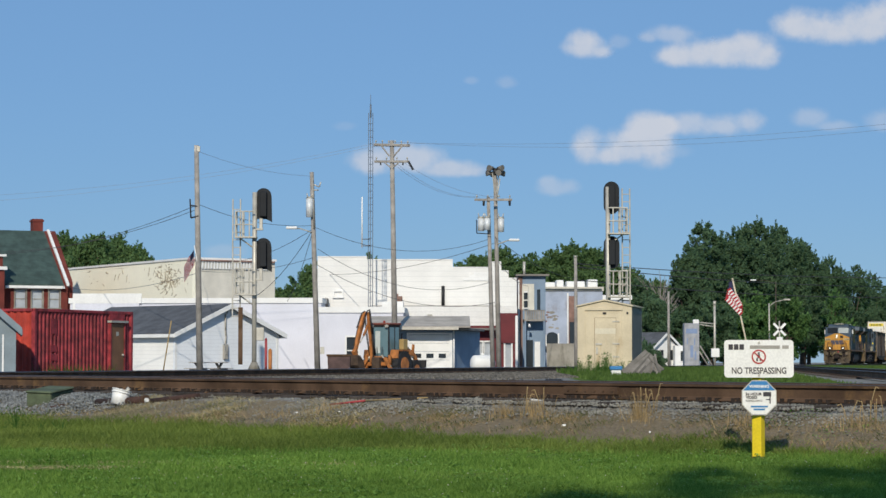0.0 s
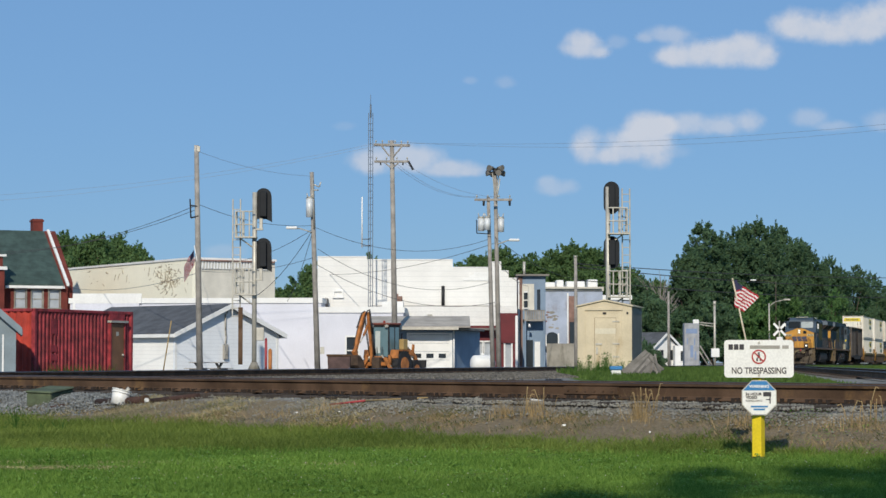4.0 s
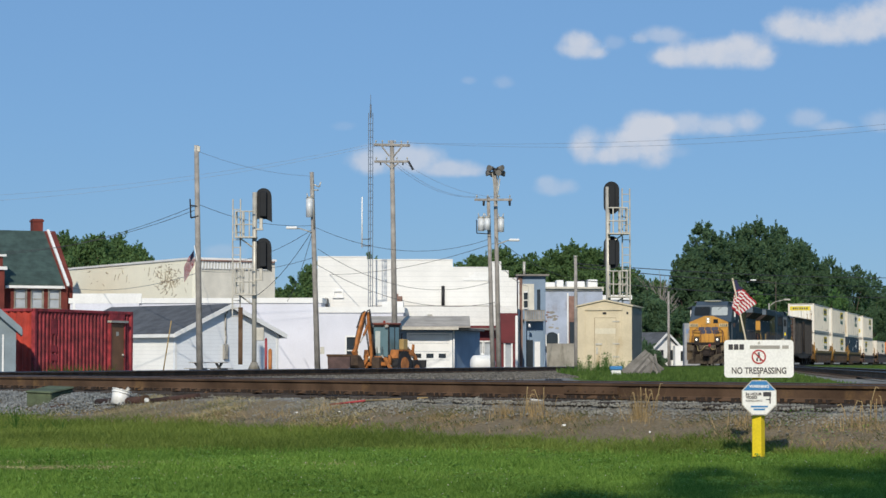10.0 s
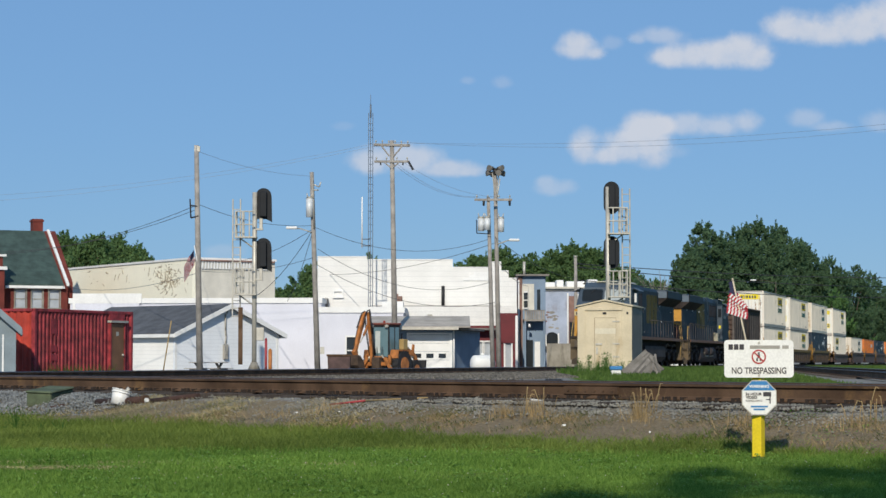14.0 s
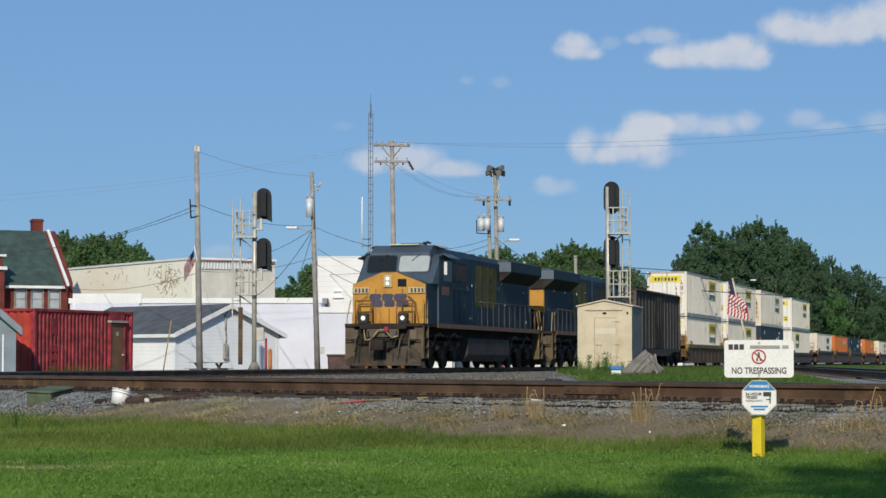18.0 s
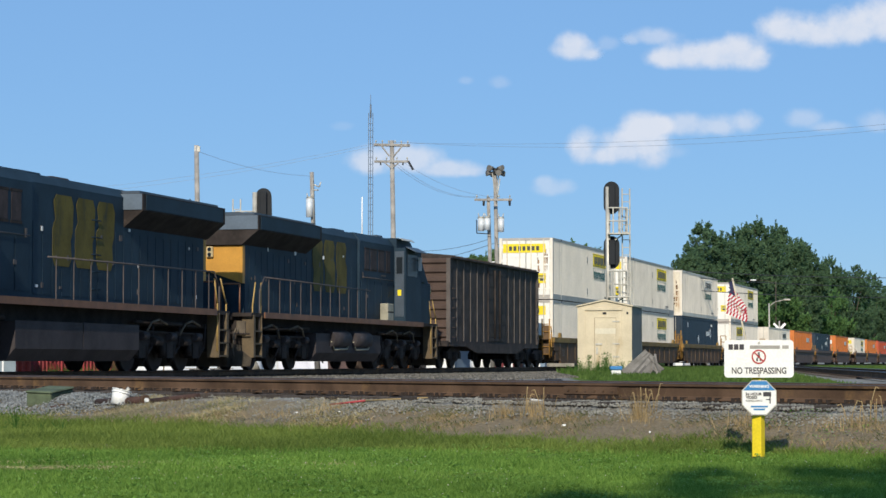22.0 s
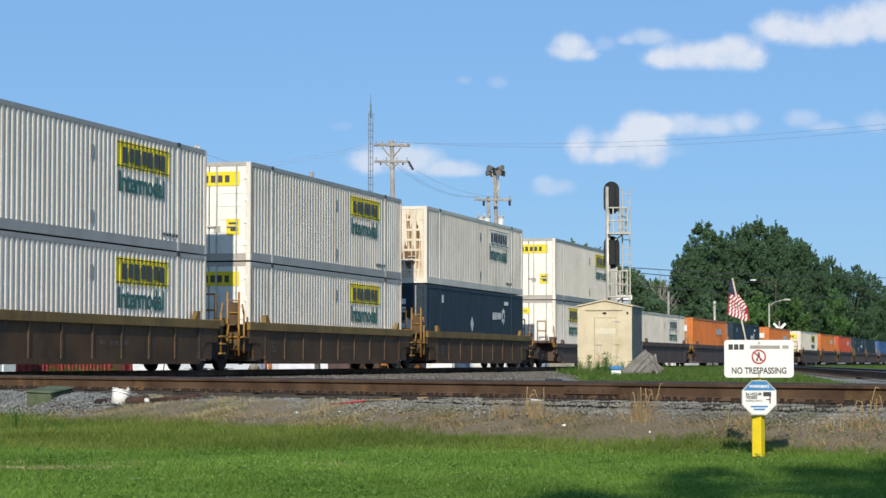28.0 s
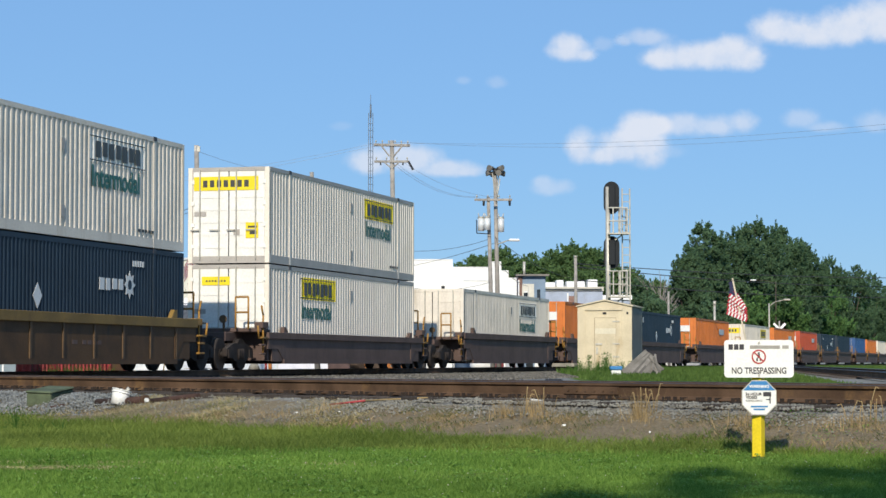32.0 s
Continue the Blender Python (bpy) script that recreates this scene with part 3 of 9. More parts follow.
    # clover heads
    n = 260
    y = rng.uniform(14.5, 21.5, n)
    x = rng.uniform(-1, 1, n) * (0.2 * y)
    size = rng.uniform(0.003, 0.0065, n)
    tagged(stone_heap("clover_flowers", x, y, ground_height(x, y) + 0.055, size, rng, plain("clover_white", (0.58, 0.58, 0.45), 0.8)), "small white clover heads in the lawn", "flowers", kind="stuff")


build_ground()
build_tracks()
build_ballast()
build_grass()


# ---- buildings ----
def window(parent, x0, x1, z0, z1, y=0.0, trim=None, glass=None, bars=1, rails=1):
    """A framed window set in an opening of a wall whose face is at y."""
    trim, glass = trim or M["white"], glass or M["glass"]
    t = 0.09
    win = part("window", boxes((x0 - t, x1 + t, y - 0.05, y + 0.05, z1, z1 + t), (x0 - t * 1.3, x1 + t * 1.3, y - 0.09, y + 0.05, z0 - t * 0.8, z0),
                               (x0 - t, x0, y - 0.05, y + 0.05, z0, z1), (x1, x1 + t, y - 0.05, y + 0.05, z0, z1)), trim, parent)
    part("pane", boxes((x0, x1, y + 0.08, y + 0.10, z0, z1)), glass, win)
    if rails:
        zm = (z0 + z1) / 2
        part("sash_rail", boxes((x0, x1, y + 0.05, y + 0.085, zm - 0.03, zm + 0.03)), trim, win)
    return win


def flat_building(name, label, x, y, w, d, h, rz, mat, holes=(), side=None, cap=None, cap_h=0.18, left_mat=None, roof_drop=0.35):
    """A building with parapet walls; its front stands on y = 0 of its own space, from x = 0 to w."""
    t = 0.3
    b = thing(name, label, "building", pose(x, y, 0, 0, 0, rz))
    part("wall", wall(w, h, t, holes), mat, b, m=pose(0, 0, 0))
    part("wall", wall(w, h, t), side or mat, b, m=pose(w, d, 0, 0, 0, 180))
    part("wall", wall(d - 2 * t, h, t), left_mat or side or mat, b, m=pose(0, d - t, 0, 0, 0, -90))
    part("wall", wall(d - 2 * t, h, t), side or mat, b, m=pose(w, t, 0, 0, 0, 90))
    part("roof", boxes((t, w - t, t, d - t, h - roof_drop - 0.12, h - roof_drop)), M["tar"], b)
    if cap:
        o = 0.08
        part("parapet_cap", boxes((-o, w + o, -o, t + o, h + 0.003, h + cap_h), (-o, w + o, d - t - o, d + o, h + 0.003, h + cap_h), (-o, t + o, t + o, d - t - o, h + 0.003, h + cap_h), (w - t - o, w + o, t + o, d - t - o, h + 0.003, h + cap_h)), cap, b)
    return b


def gable_house(name, label, x, y, w, d, eave, ridge, rz, mat, roofmat, side=None, over=0.3, trim=None, category="building"):
    """Its gable end stands on y = 0; the ridge runs along y."""
    trim = trim or M["white"]
    b = thing(name, label, category, pose(x, y, 0, 0, 0, rz))
    out = [(0, 0), (w, 0), (w, eave), (w / 2, ridge), (0, eave)]
    part("gable_wall", prisms(out, 0, 0.15), mat, b)
    part("gable_wall", prisms(out, d - 0.15, d), mat, b)
    part("wall", boxes((0, 0.15, 0.152, d - 0.152, 0, eave)), side or mat, b)
    part("wall", boxes((w - 0.15, w, 0.152, d - 0.152, 0, eave)), side or mat, b)
    k = (ridge - eave) / (w / 2)
    for s in (-1, 1):
        pts = [(w / 2, ridge + 0.02), (w / 2, ridge + 0.14), (w / 2 + s * (w / 2 + over), eave - k * over + 0.14), (w / 2 + s * (w / 2 + over), eave - k * over + 0.02)]
        part("roof", prisms(pts, -over, d + over), roofmat, b)
        for yy in (-over - 0.04, d + over + 0.004):
            part("bargeboard", prisms([(p, z - (0.12 if i in (0, 3) else -0.01)) for i, (p, z) in enumerate(pts)], yy, yy + 0.036), trim, b)
        xe = w / 2 + s * (w / 2 + over)
        part("fascia", boxes((xe - 0.02, xe + 0.02, -over, d + over, eave - k * over - 0.08, eave - k * over + 0.10)), trim, b)
    return b


def build_town():
    # small grey shed
    b = gable_house("garden_shed", "small grey painted shed with white corner trim", -15.87, 70.2, 2.6, 3.12, 1.90, 3.04, 10.7, M["greyshed"], M["shingle"], over=0.2, trim=M["greyshed"], category="shed")
    part("corner_board", boxes((2.46, 2.62, -0.02, 0.0, 0, 1.90)), M["greyshed"], b)
    part("door", boxes((1.55, 2.2, -0.03, -0.002, 0.1, 1.62)), M["greyshed"], b)
    part("door_trim", boxes((2.2, 2.25, -0.04, -0.002, 0.1, 1.66), (1.5, 1.55, -0.04, -0.002, 0.1, 1.66)), M["white"], b)

    # red steel container with a man door
    L, W, H = 6.06, 2.44, 2.58
    ang = math.degrees(math.atan2(5.5, 2.49))
    c = thing("storage_container", "faded red corrugated steel storage container with a brown door", "container", pose(-13.49, 75, 0, 0, 0, ang))

    def ribs(length, x_from, x_to, depth=0.06, pitch=0.22):
        pts, x = [], x_from
        while x < x_to - pitch * 0.5:
            pts += [(x, 0), (x + pitch * 0.3, 0), (x + pitch * 0.5, depth), (x + pitch * 0.8, depth)]
            x += pitch
        pts.append((x_to, 0))
        return pts

    def ribbed(x_from, x_to, z0, z1, pitch=0.22):
        top = ribs(0, x_from, x_to, 0.055, pitch)
        bm = bmesh.new()
        lo = [bm.verts.new((a, b2 + 0.03, z0)) for a, b2 in top]
        hi = [bm.verts.new((a, b2 + 0.03, z1)) for a, b2 in top]
        for i in range(len(top) - 1):
            bm.faces.new((lo[i], lo[i + 1], hi[i + 1], hi[i]))
        return bm
    part("frame_rails", boxes((0, L, 0, 0.12, 0, 0.16), (0, L, 0, 0.10, H - 0.1, H), (0, 0.13, 0, 0.14, 0.16, H - 0.1), (L - 0.13, L, 0, 0.14, 0.16, H - 0.1), (0, 0.12, W - 0.14, W, 0, H), (L - 0.13, L, W - 0.14, W, 0, H),
                              (0, 0.1, 0.14, W - 0.14, 0, 0.16), (0, 0.1, 0.14, W - 0.14, H - 0.1, H), (0.12, L - 0.13, W - 0.1, W, 0, H), (L - 0.1, L, 0.14, W - 0.14, 0, H), bevel=0.01), M["redsteel"], c)
    part("roof", boxes((0.1, L - 0.1, 0.1, W - 0.1, H - 0.06, H - 0.02)), M["redsteel"], c)
    part("side_panel", ribbed(0.13, 4.55, 0.16, H - 0.1), M["redsteel"], c)
    part("side_panel", ribbed(5.5, L - 0.13, 0.16, H - 0.1, 0.2), M["redsteel"], c)
    end = part("end_panel", ribbed(0.14, W - 0.14, 0.16, H - 0.1, 0.26), M["redend"], c)
    end.matrix_basis = pose(0, W, 0, 0, 0, -90)
    d = part("door", boxes((4.6, 5.45, -0.01, 0.05, 0.1, 2.16), bevel=0.008), M["browndoor"], c, "brown steel man door")
    part("door_frame", boxes((4.54, 4.6, -0.04, 0.08, 0.0, 2.26), (5.45, 5.51, -0.04, 0.08, 0.0, 2.26), (4.55, 5.5, 0.0, 0.08, 2.16, H - 0.1)), M["redsteel"], c)
    part("lintel", boxes((4.5, 5.6, -0.10, 0.08, 2.18, 2.25)), M["galv"], d)
    part("door_knob", rods(((5.34, -0.07, 1.05), (5.34, 0.0, 1.05)), r=0.04), M["galv"], d)
    part("sticker", boxes((4.93, 5.1, -0.016, -0.012, 1.72, 1.86)), M["galv"], d)
    for z in (0.55, 0.85, 1.15, 1.75):
        part("faded_mark", boxes((0.95, 1.35, 0.02, 0.034, z, z + (0.22 if z < 1.7 else 0.5))), M["redsteel"], c)

    # white lap-sided garage
    # the gable end wears the bluish siding, its shade painted in
    g = gable_house("garage", "white lap-sided garage with a grey shingle roof", -14.04, 119, 7.1, 10.0, 2.32, 3.78, 45, M["siding_shade"], M["shingle"], side=M["siding"], over=0.35)
    part("meter_box", boxes((3.2, 3.5, -0.16, -0.01, 0.95, 1.75), (3.26, 3.44, -0.2, -0.16, 1.2, 1.45), bevel=0.02), M["shedside"], g)
    part("conduit", rods(((3.35, -0.06, 1.7), (3.4, -0.06, 2.2), (3.35, -0.06, 2.5), (3.35, -0.06, 3.3), (3.35, -0.25, 3.5)), r=0.045), M["shedside"], g)
    part("corner_board", boxes((-0.03, 0.12, -0.025, -0.003, 0, 2.3)), M["white"], g)
    part("corner_board", boxes((6.98, 7.13, -0.025, -0.003, 0, 2.3)), M["white"], g)

    # red brick church hall
    ch = thing("brick_hall", "dark red brick hall with a green slate roof", "building", pose(-36.6, 150.4, 0, 0, 0, 25))
    w, d, e, r = 12.0, 10.0, 6.2, 9.9
    part("wall", wall(w, e, 0.35, [(x, x + 0.72, 4.5, 5.7) for x in (8.35, 9.5, 10.7)] + [(5.7, 6.5, 4.0, 5.9)]), M["redbrick"], ch)
    for x in (8.35, 9.5, 10.7):
        window(ch, x, x + 0.72, 4.5, 5.7, 0.0, M["conc"], M["paleglass"])
    window(ch, 5.7, 6.5, 4.0, 5.9, 0.0, M["white"], M["glass"])
    for x, thick in ((0, 0.35), (w - 0.35, 0.8)):
        part("gable_wall", prisms([(0.36, 0), (d, 0), (d, e), (d / 2, r + 0.15), (0.36, e + 0.1)], x, x + thick, "x"), M["redbrick"], ch)
    part("wall", boxes((0.35, w - 0.35, d - 0.35, d, 0, e)), M["redbrick"], ch)
    for s in (-1, 1):
        part("roof", prisms([(d / 2, r), (d / 2, r + 0.14), (d / 2 + s * (d / 2 + 0.3), e - 0.1), (d / 2 + s * (d / 2 + 0.3), e - 0.24)], 0.36, w - 0.36, "x"), M["slate"], ch)
        part("verge_board", prisms([(d / 2, r + 0.1), (d / 2, r + 0.26), (d / 2 + s * (d / 2 + 0.32), e - 0.04), (d / 2 + s * (d / 2 + 0.32), e - 0.2)], w - 0.16, w + 0.02, "x"), M["white"], ch)
    part("eave_trim", boxes((7.6, w - 0.3, -0.34, -0.05, e - 0.38, e - 0.2)), M["white"], ch)
    part("chimney", boxes((w - 1.1, w - 0.4, d / 2 + 0.1, d / 2 + 0.9, 8.8, 10.9), (w - 1.16, w - 0.34, d / 2 + 0.04, d / 2 + 0.96, 10.7, 10.82)), M["redbrick"], ch)
    tw = part("entrance_gable", boxes((5.2, 7.3, -1.2, -0.003, 0, 7.0)), M["redbrick"], ch)
    part("coping", boxes((5.05, 7.45, -1.35, -0.1, 7.0, 7.22), (5.1, 7.4, -1.3, -0.1, 7.9, 8.05)), M["white"], tw)
    part("parapet", boxes((5.3, 7.2, -1.1, -0.2, 7.22, 7.9)), M["redbrick"], tw)

    # cream brick store with bare patches, and its grey front
    fl = flat_building("brick_store", "old cream-painted brick building with flaking side wall", -28.1, 168, 21.3, 6.2, 7.6, -57.3, M["cream"], holes=[(3.1, 3.9, 5.15, 5.45), (5.6, 6.6, 5.15, 5.45), (9.7, 10.5, 5.15, 5.45)], side=M["greybrick"], cap=M["white"], cap_h=0.14)
    for x in (3.1, 5.6, 9.7):
        part("vent_opening", boxes((x, x + 0.85, 0.1, 0.2, 5.15, 5.45)), M["greybrick"], fl)
    rng = random.Random(5)
    for i in range(150):                                # paint has come off in ragged scales
        along_wall = (17.6 + rng.gauss(0, 1.25)) if i < 128 else rng.uniform(4.0, 12.0)
        if not 3.0 < along_wall < 20.7:
            continue
        z = 6.45 + rng.gauss(0, 0.55) - (along_wall - 17.5) * 0.05
        s, turn = rng.uniform(0.04, 0.17), rng.uniform(-1.3, 1.3)
        pts = []
        for j in range(11):
            a = j * 2 * math.pi / 11
            u, v = s * rng.uniform(0.7, 2.6) * math.cos(a), s * rng.uniform(0.12, 0.5) * math.sin(a)
            pts.append((along_wall + u * math.cos(turn) - v * math.sin(turn), max(5.0, min(7.4, z + u * math.sin(turn) + v * math.cos(turn)))))
        part("flaked_patch", prisms(pts, -0.004 - 0.0001 * i, 0.01), M["flake"], fl)
    for i in range(26):
        a = i * 0.22
        part("cornice_bracket", boxes((21.3, 21.42, 0.2 + a, 0.32 + a, 7.0, 7.5)), M["white"], fl)
    part("cornice", boxes((21.31, 21.5, 0.1, 6.1, 7.5, 7.6)), M["oldbrick"], fl)
    window(fl, 0, 0.01, 0.5, 0.51)

    # long low pale building in front of it
    lo = flat_building("low_workshop", "long low pale stucco building with a white parapet", -22.6, 137.5, 15.3, 7.0, 4.35, -3.6, M["lilac"], side=M["lilac"], cap=M["white"], cap_h=0.32)
    part("raised_parapet", boxes((0.2, 4.4, -0.14, -0.09, 4.35, 4.95), (0.2, 0.35, -0.16, -0.09, 2.0, 4.95), (4.25, 4.4, -0.16, -0.09, 4.35, 4.95)), M["white"], lo)
    part("raised_panel", boxes((0.35, 4.25, -0.13, -0.085, 3.2, 4.75)), M["lilac"], lo)
    for i in range(4):
        part("roof_vent", boxes((9.2 + i * 1.7, 10.3 + i * 1.7, 2.2, 3.0, 4.0, 4.72)), M["tar"], lo)
    lw = flat_building("low_workshop", "pale stucco annexe with a white capped parapet", -7.2, 131.6, 4.9, 6.0, 3.66, -1.0, M["lilac"], holes=[(1.62, 2.28, 0.7, 2.25)], side=M["lilac"], cap=M["white"], cap_h=0.34)
    window(lw, 1.62, 2.28, 0.7, 2.25)
    part("roof_curb", boxes((3.6, 4.85, 1.2, 2.4, 3.3, 4.35)), M["white"], lw)

    # two-storey white block building
    wb = flat_building("white_block_building", "two-storey white painted block building with stepped parapet", -7.75, 140, 12.3, 14.0, 5.3, 0, M["block"], side=M["block"])
    for x0, x1, z1 in ((0, 3.05, 7.28), (3.05, 8.35, 7.1), (8.35, 10.6, 6.62), (10.6, 11.35, 6.95), (11.35, 11.8, 6.4), (11.8, 12.3, 5.95)):
        part("parapet_step", boxes((x0, x1, 0.003, 0.26, 5.303, z1)), M["block"], wb)
        part("parapet_cap", boxes((x0, x1, -0.03, 0.30, z1 + 0.003, z1 + 0.06)), M["white"], wb)
    for i, z in enumerate((5.95, 6.12, 6.3)):
        part("stepped_trim", boxes((9.0 + i * 0.33, 10.6, -0.05, -0.003, z - 0.12, z + 0.05)), M["white"], wb)
    window(wb, 1.05, 1.52, 4.82, 5.14, -0.05, rails=0)
    part("vent_pipe", rods(((7.75, -0.12, 4.3), (7.75, -0.12, 5.5)), r=0.1), M["black"], wb)
    part("ledge", boxes((3.3, 11.3, -0.3, -0.003, 4.2, 4.28)), M["tar"], wb)
    part("roof_box", boxes((4.75, 5.25, -0.7, -0.32, 4.28, 4.85), (4.85, 5.0, -0.62, -0.5, 4.85, 5.0)), M["oldbrick"], wb)
    part("lower_front", boxes((3.3, 12.25, -2.2, -0.31, 0, 4.19)), M["block"], wb)
    part("meter_board", boxes((6.8, 7.1, -2.26, -2.204, 3.1, 3.7)), M["galv"], wb)

    # low garage with the roll-up door
    ga = thing("door_garage", "low blue-grey garage with a white roll-up door", "building", pose(-3.6, 125, 0))
    W, D, Hh = 4.1, 5.5, 2.55
    part("wall", wall(W, Hh, 0.2, [(1.72, 3.95, 0, 2.32)]), M["blue"], ga)
    part("wall", boxes((0, 0.2, 0.203, D, 0, Hh)), M["blue"], ga)
    part("wall", boxes((0.2, W, D - 0.2, D, 0, Hh)), M["blue"], ga)
    part("side_wall", prisms([(0, 0), (5.2, 0), (5.2, Hh), (0, Hh)], 0, 0.2), M["blue"], ga, m=pose(W, 0.203, 0, 0, 0, 72))
    part("roof", prisms([(-0.6, -0.9), (W + 0.35, -0.9), (W + 1.9, D + 0.2), (-0.6, D + 0.2)], Hh + 0.02, Hh + 0.14, "z"), M["tar"], ga)
    part("roof_slope", prisms([(-0.95, Hh + 0.14), (-0.95, Hh + 0.2), (3.4, Hh + 0.85), (5.6, Hh + 0.14)], -0.6, W + 1.0, "x"), M["paleroof"], ga)
    part("gutter", boxes((-0.6, W + 0.35, -1.0, -0.9, Hh + 0.02, Hh + 0.17)), M["galv"], ga)
    part("door_trim", boxes((1.6, 1.72, -0.03, 0.02, 0, 2.42), (3.95, 4.12, -0.05, 0.02, 0, 2.42), (1.72, 3.95, -0.03, 0.02, 2.32, 2.42)), M["white"], ga)
    rd = part("rollup_door", boxes(*[(1.72, 3.95, 0.05, 0.10, 0.01 + i * 0.46, 0.455 + i * 0.46) for i in range(5)]), M["white"], ga, "white sectional roll-up door")
    for x in (2.0, 2.68, 3.36):
        part("door_window", boxes((x, x + 0.4, 0.03, 0.052, 1.03, 1.27)), M["glass"], rd)
    part("downspout", rods(((4.2, -0.1, 2.6), (4.2, -0.1, 0.05)), r=0.045), M["white"], ga)

    # maroon shop front
    ms = thing("shop_front", "maroon timber shop front below a white wall", "building", pose(1.5, 136.6, 0))
    part("wall", wall(2.9, 3.0, 0.25, [(0.35, 0.85, 0.7, 2.0), (1.0, 1.45, 0.7, 2.0), (2.25, 2.6, 0.5, 2.1)]), M["maroon"], ms)
    for a in ((0.35, 0.85, 0.7, 2.0), (1.0, 1.45, 0.7, 2.0), (2.25, 2.6, 0.5, 2.1)):
        window(ms, *a, trim=M["white"], glass=M["paleglass"], rails=0)
    part("fascia_board", boxes((1.75, 3.0, -0.1, -0.003, 1.95, 3.75)), M["maroon"], ms)
    part("awning", boxes((-0.15, 1.8, -0.8, -0.003, 2.72, 2.84)), M["tar"], ms)
    part("corner_post", boxes((2.85, 3.0, -0.2, -0.1, 0, 3.6)), M["white"], ms)

    # blue house with a timber balcony
    bh = flat_building("blue_house", "old blue-grey two-storey house with a rear balcony", 4.75, 143.6, 1.75, 9.0, 6.25, 4, M["blue"], holes=[(0.36, 0.62, 4.25, 5.2)], side=M["blue"], left_mat=M["oldbrick"])
    window(bh, 0.36, 0.62, 4.25, 5.2)
    part("brick_corner", boxes((0, 0.28, -0.05, -0.003, 0.0, 6.2)), M["oldbrick"], bh)
    part("porch_front", boxes((0.26, 0.36, -0.06, -0.003, 4.1, 5.75), (0.62, 1.02, -0.06, -0.003, 4.1, 5.75), (0.36, 0.62, -0.06, -0.003, 5.3, 5.75)), M["greybrick"], bh, "weathered white porch boarding")
    side_win = part("window", boxes((1.14, 1.20, -0.05, -0.003, 4.1, 5.5), (1.42, 1.48, -0.05, -0.003, 4.1, 5.5), (1.2, 1.42, -0.05, -0.003, 5.4, 5.5)), M["blue"], bh)
    part("pane", boxes((1.2, 1.42, -0.02, -0.004, 4.1, 5.4)), M["glass"], side_win)
    bal = part("balcony", boxes((0.3, 1.6, -1.0, -0.06, 3.38, 3.50)), M["oldwood"], bh)
    for k in range(9):
        part("baluster_board", boxes((0.31 + k * 0.145, 0.42 + k * 0.145, -1.0, -0.97, 3.5, 4.02)), M["oldwood"], bal)
    part("top_rail", boxes((0.3, 1.6, -1.02, -0.94, 4.02, 4.08)), M["oldwood"], bal)
    for x in (0.3, 1.5):
        part("balcony_post", boxes((x, x + 0.1, -1.0, -0.9, 0, 3.38)), M["blue"], bh)
    part("door", boxes((0.5, 0.95, -0.02, -0.003, 0.1, 2.2)), M["glass"], bh)
    part("side_door", boxes((1.05, 1.4, -0.02, -0.003, 0.1, 2.1)), M["white"], bh)
    part("wall_lamp", rod(bmesh.new(), (0.62, -0.95, 3.0), (0.62, -0.95, 3.2), 0.1, 0.06, 12), M["white"], bh)
    part("drainpipe", rods(((0.04, -0.1, 0.1), (0.04, -0.1, 6.0)), r=0.04), M["white"], bh)
    part("eave", boxes((-0.15, 1.95, -0.35, 0.3, 6.25, 6.36)), M["tar"], bh)
    part("flue", rods(((0.5, 1.0, 6.1), (0.5, 1.0, 7.2)), r=0.09), M["galv"], bh)

    gb = flat_building("grey_store", "weathered blue-grey block store with patched brick", 6.75, 158, 4.4, 10.0, 5.75, 4, M["bluegrey"], side=M["greybrick"], cap=M["galv"], cap_h=0.3)
    part("roof_sheet", prisms([(-0.3, 5.9), (10.0, 6.45), (10.0, 6.5), (-0.3, 5.97)], 0.1, 4.3, "x"), M["galv"], gb)
    part("brick_patch", boxes((2.02, 2.5, -0.04, -0.003, 2.1, 5.4)), M["oldbrick"], gb)
    part("dark_bay", boxes((2.06, 2.5, -0.06, -0.042, 2.1, 3.6)), M["glass"], gb)
    part("corner_pipe", rods(((1.95, -0.06, 0.1), (1.95, -0.06, 5.6)), r=0.05), M["white"], gb)
    rng = random.Random(12)
    for i in range(18):
        u, z, s = 0.9 + rng.gauss(0, 0.3), 4.0 + rng.gauss(0, 0.3), rng.uniform(0.04, 0.16)
        part("bare_patch", prisms([(min(4.3, max(0.05, u + s * rng.uniform(0.6, 1.6) * math.cos(a))), z + s * rng.uniform(0.3, 0.8) * math.sin(a)) for a in [j * math.pi / 5 for j in range(10)]], -0.01 - 0.0003 * i, 0.01), M["conc"] if i % 3 else M["oldbrick"], gb)
    for u, w, h in ((0.3, 0.9, 0.35), (1.3, 0.5, 0.5), (2.0, 1.3, 0.42), (3.5, 0.7, 0.55)):
        part("roof_unit", box(bmesh.new(), u, u + w, 1.0, 2.0, 5.9, 6.05 + h, 0.05), M["white"], gb)
    arch = [(0.45, 2.05), (1.25, 2.05), (1.25, 2.6)] + [(0.85 + 0.4 * math.cos(a), 2.6 + 0.3 * math.sin(a)) for a in (0.4, 0.9, 1.57, 2.24, 2.74)] + [(0.45, 2.6)]
    aw = part("arched_window", prisms(arch, -0.03, -0.003), M["glass"], gb)
    part("window_frame", boxes((0.38, 0.45, -0.06, -0.003, 2.0, 2.7), (1.25, 1.34, -0.06, -0.003, 2.0, 2.8), (0.38, 1.34, -0.1, -0.003, 1.92, 2.05)), M["white"], aw)
    part("awning", boxes((0.2, 1.4, -0.5, -0.003, 1.75, 1.85)), M["tar"], gb)
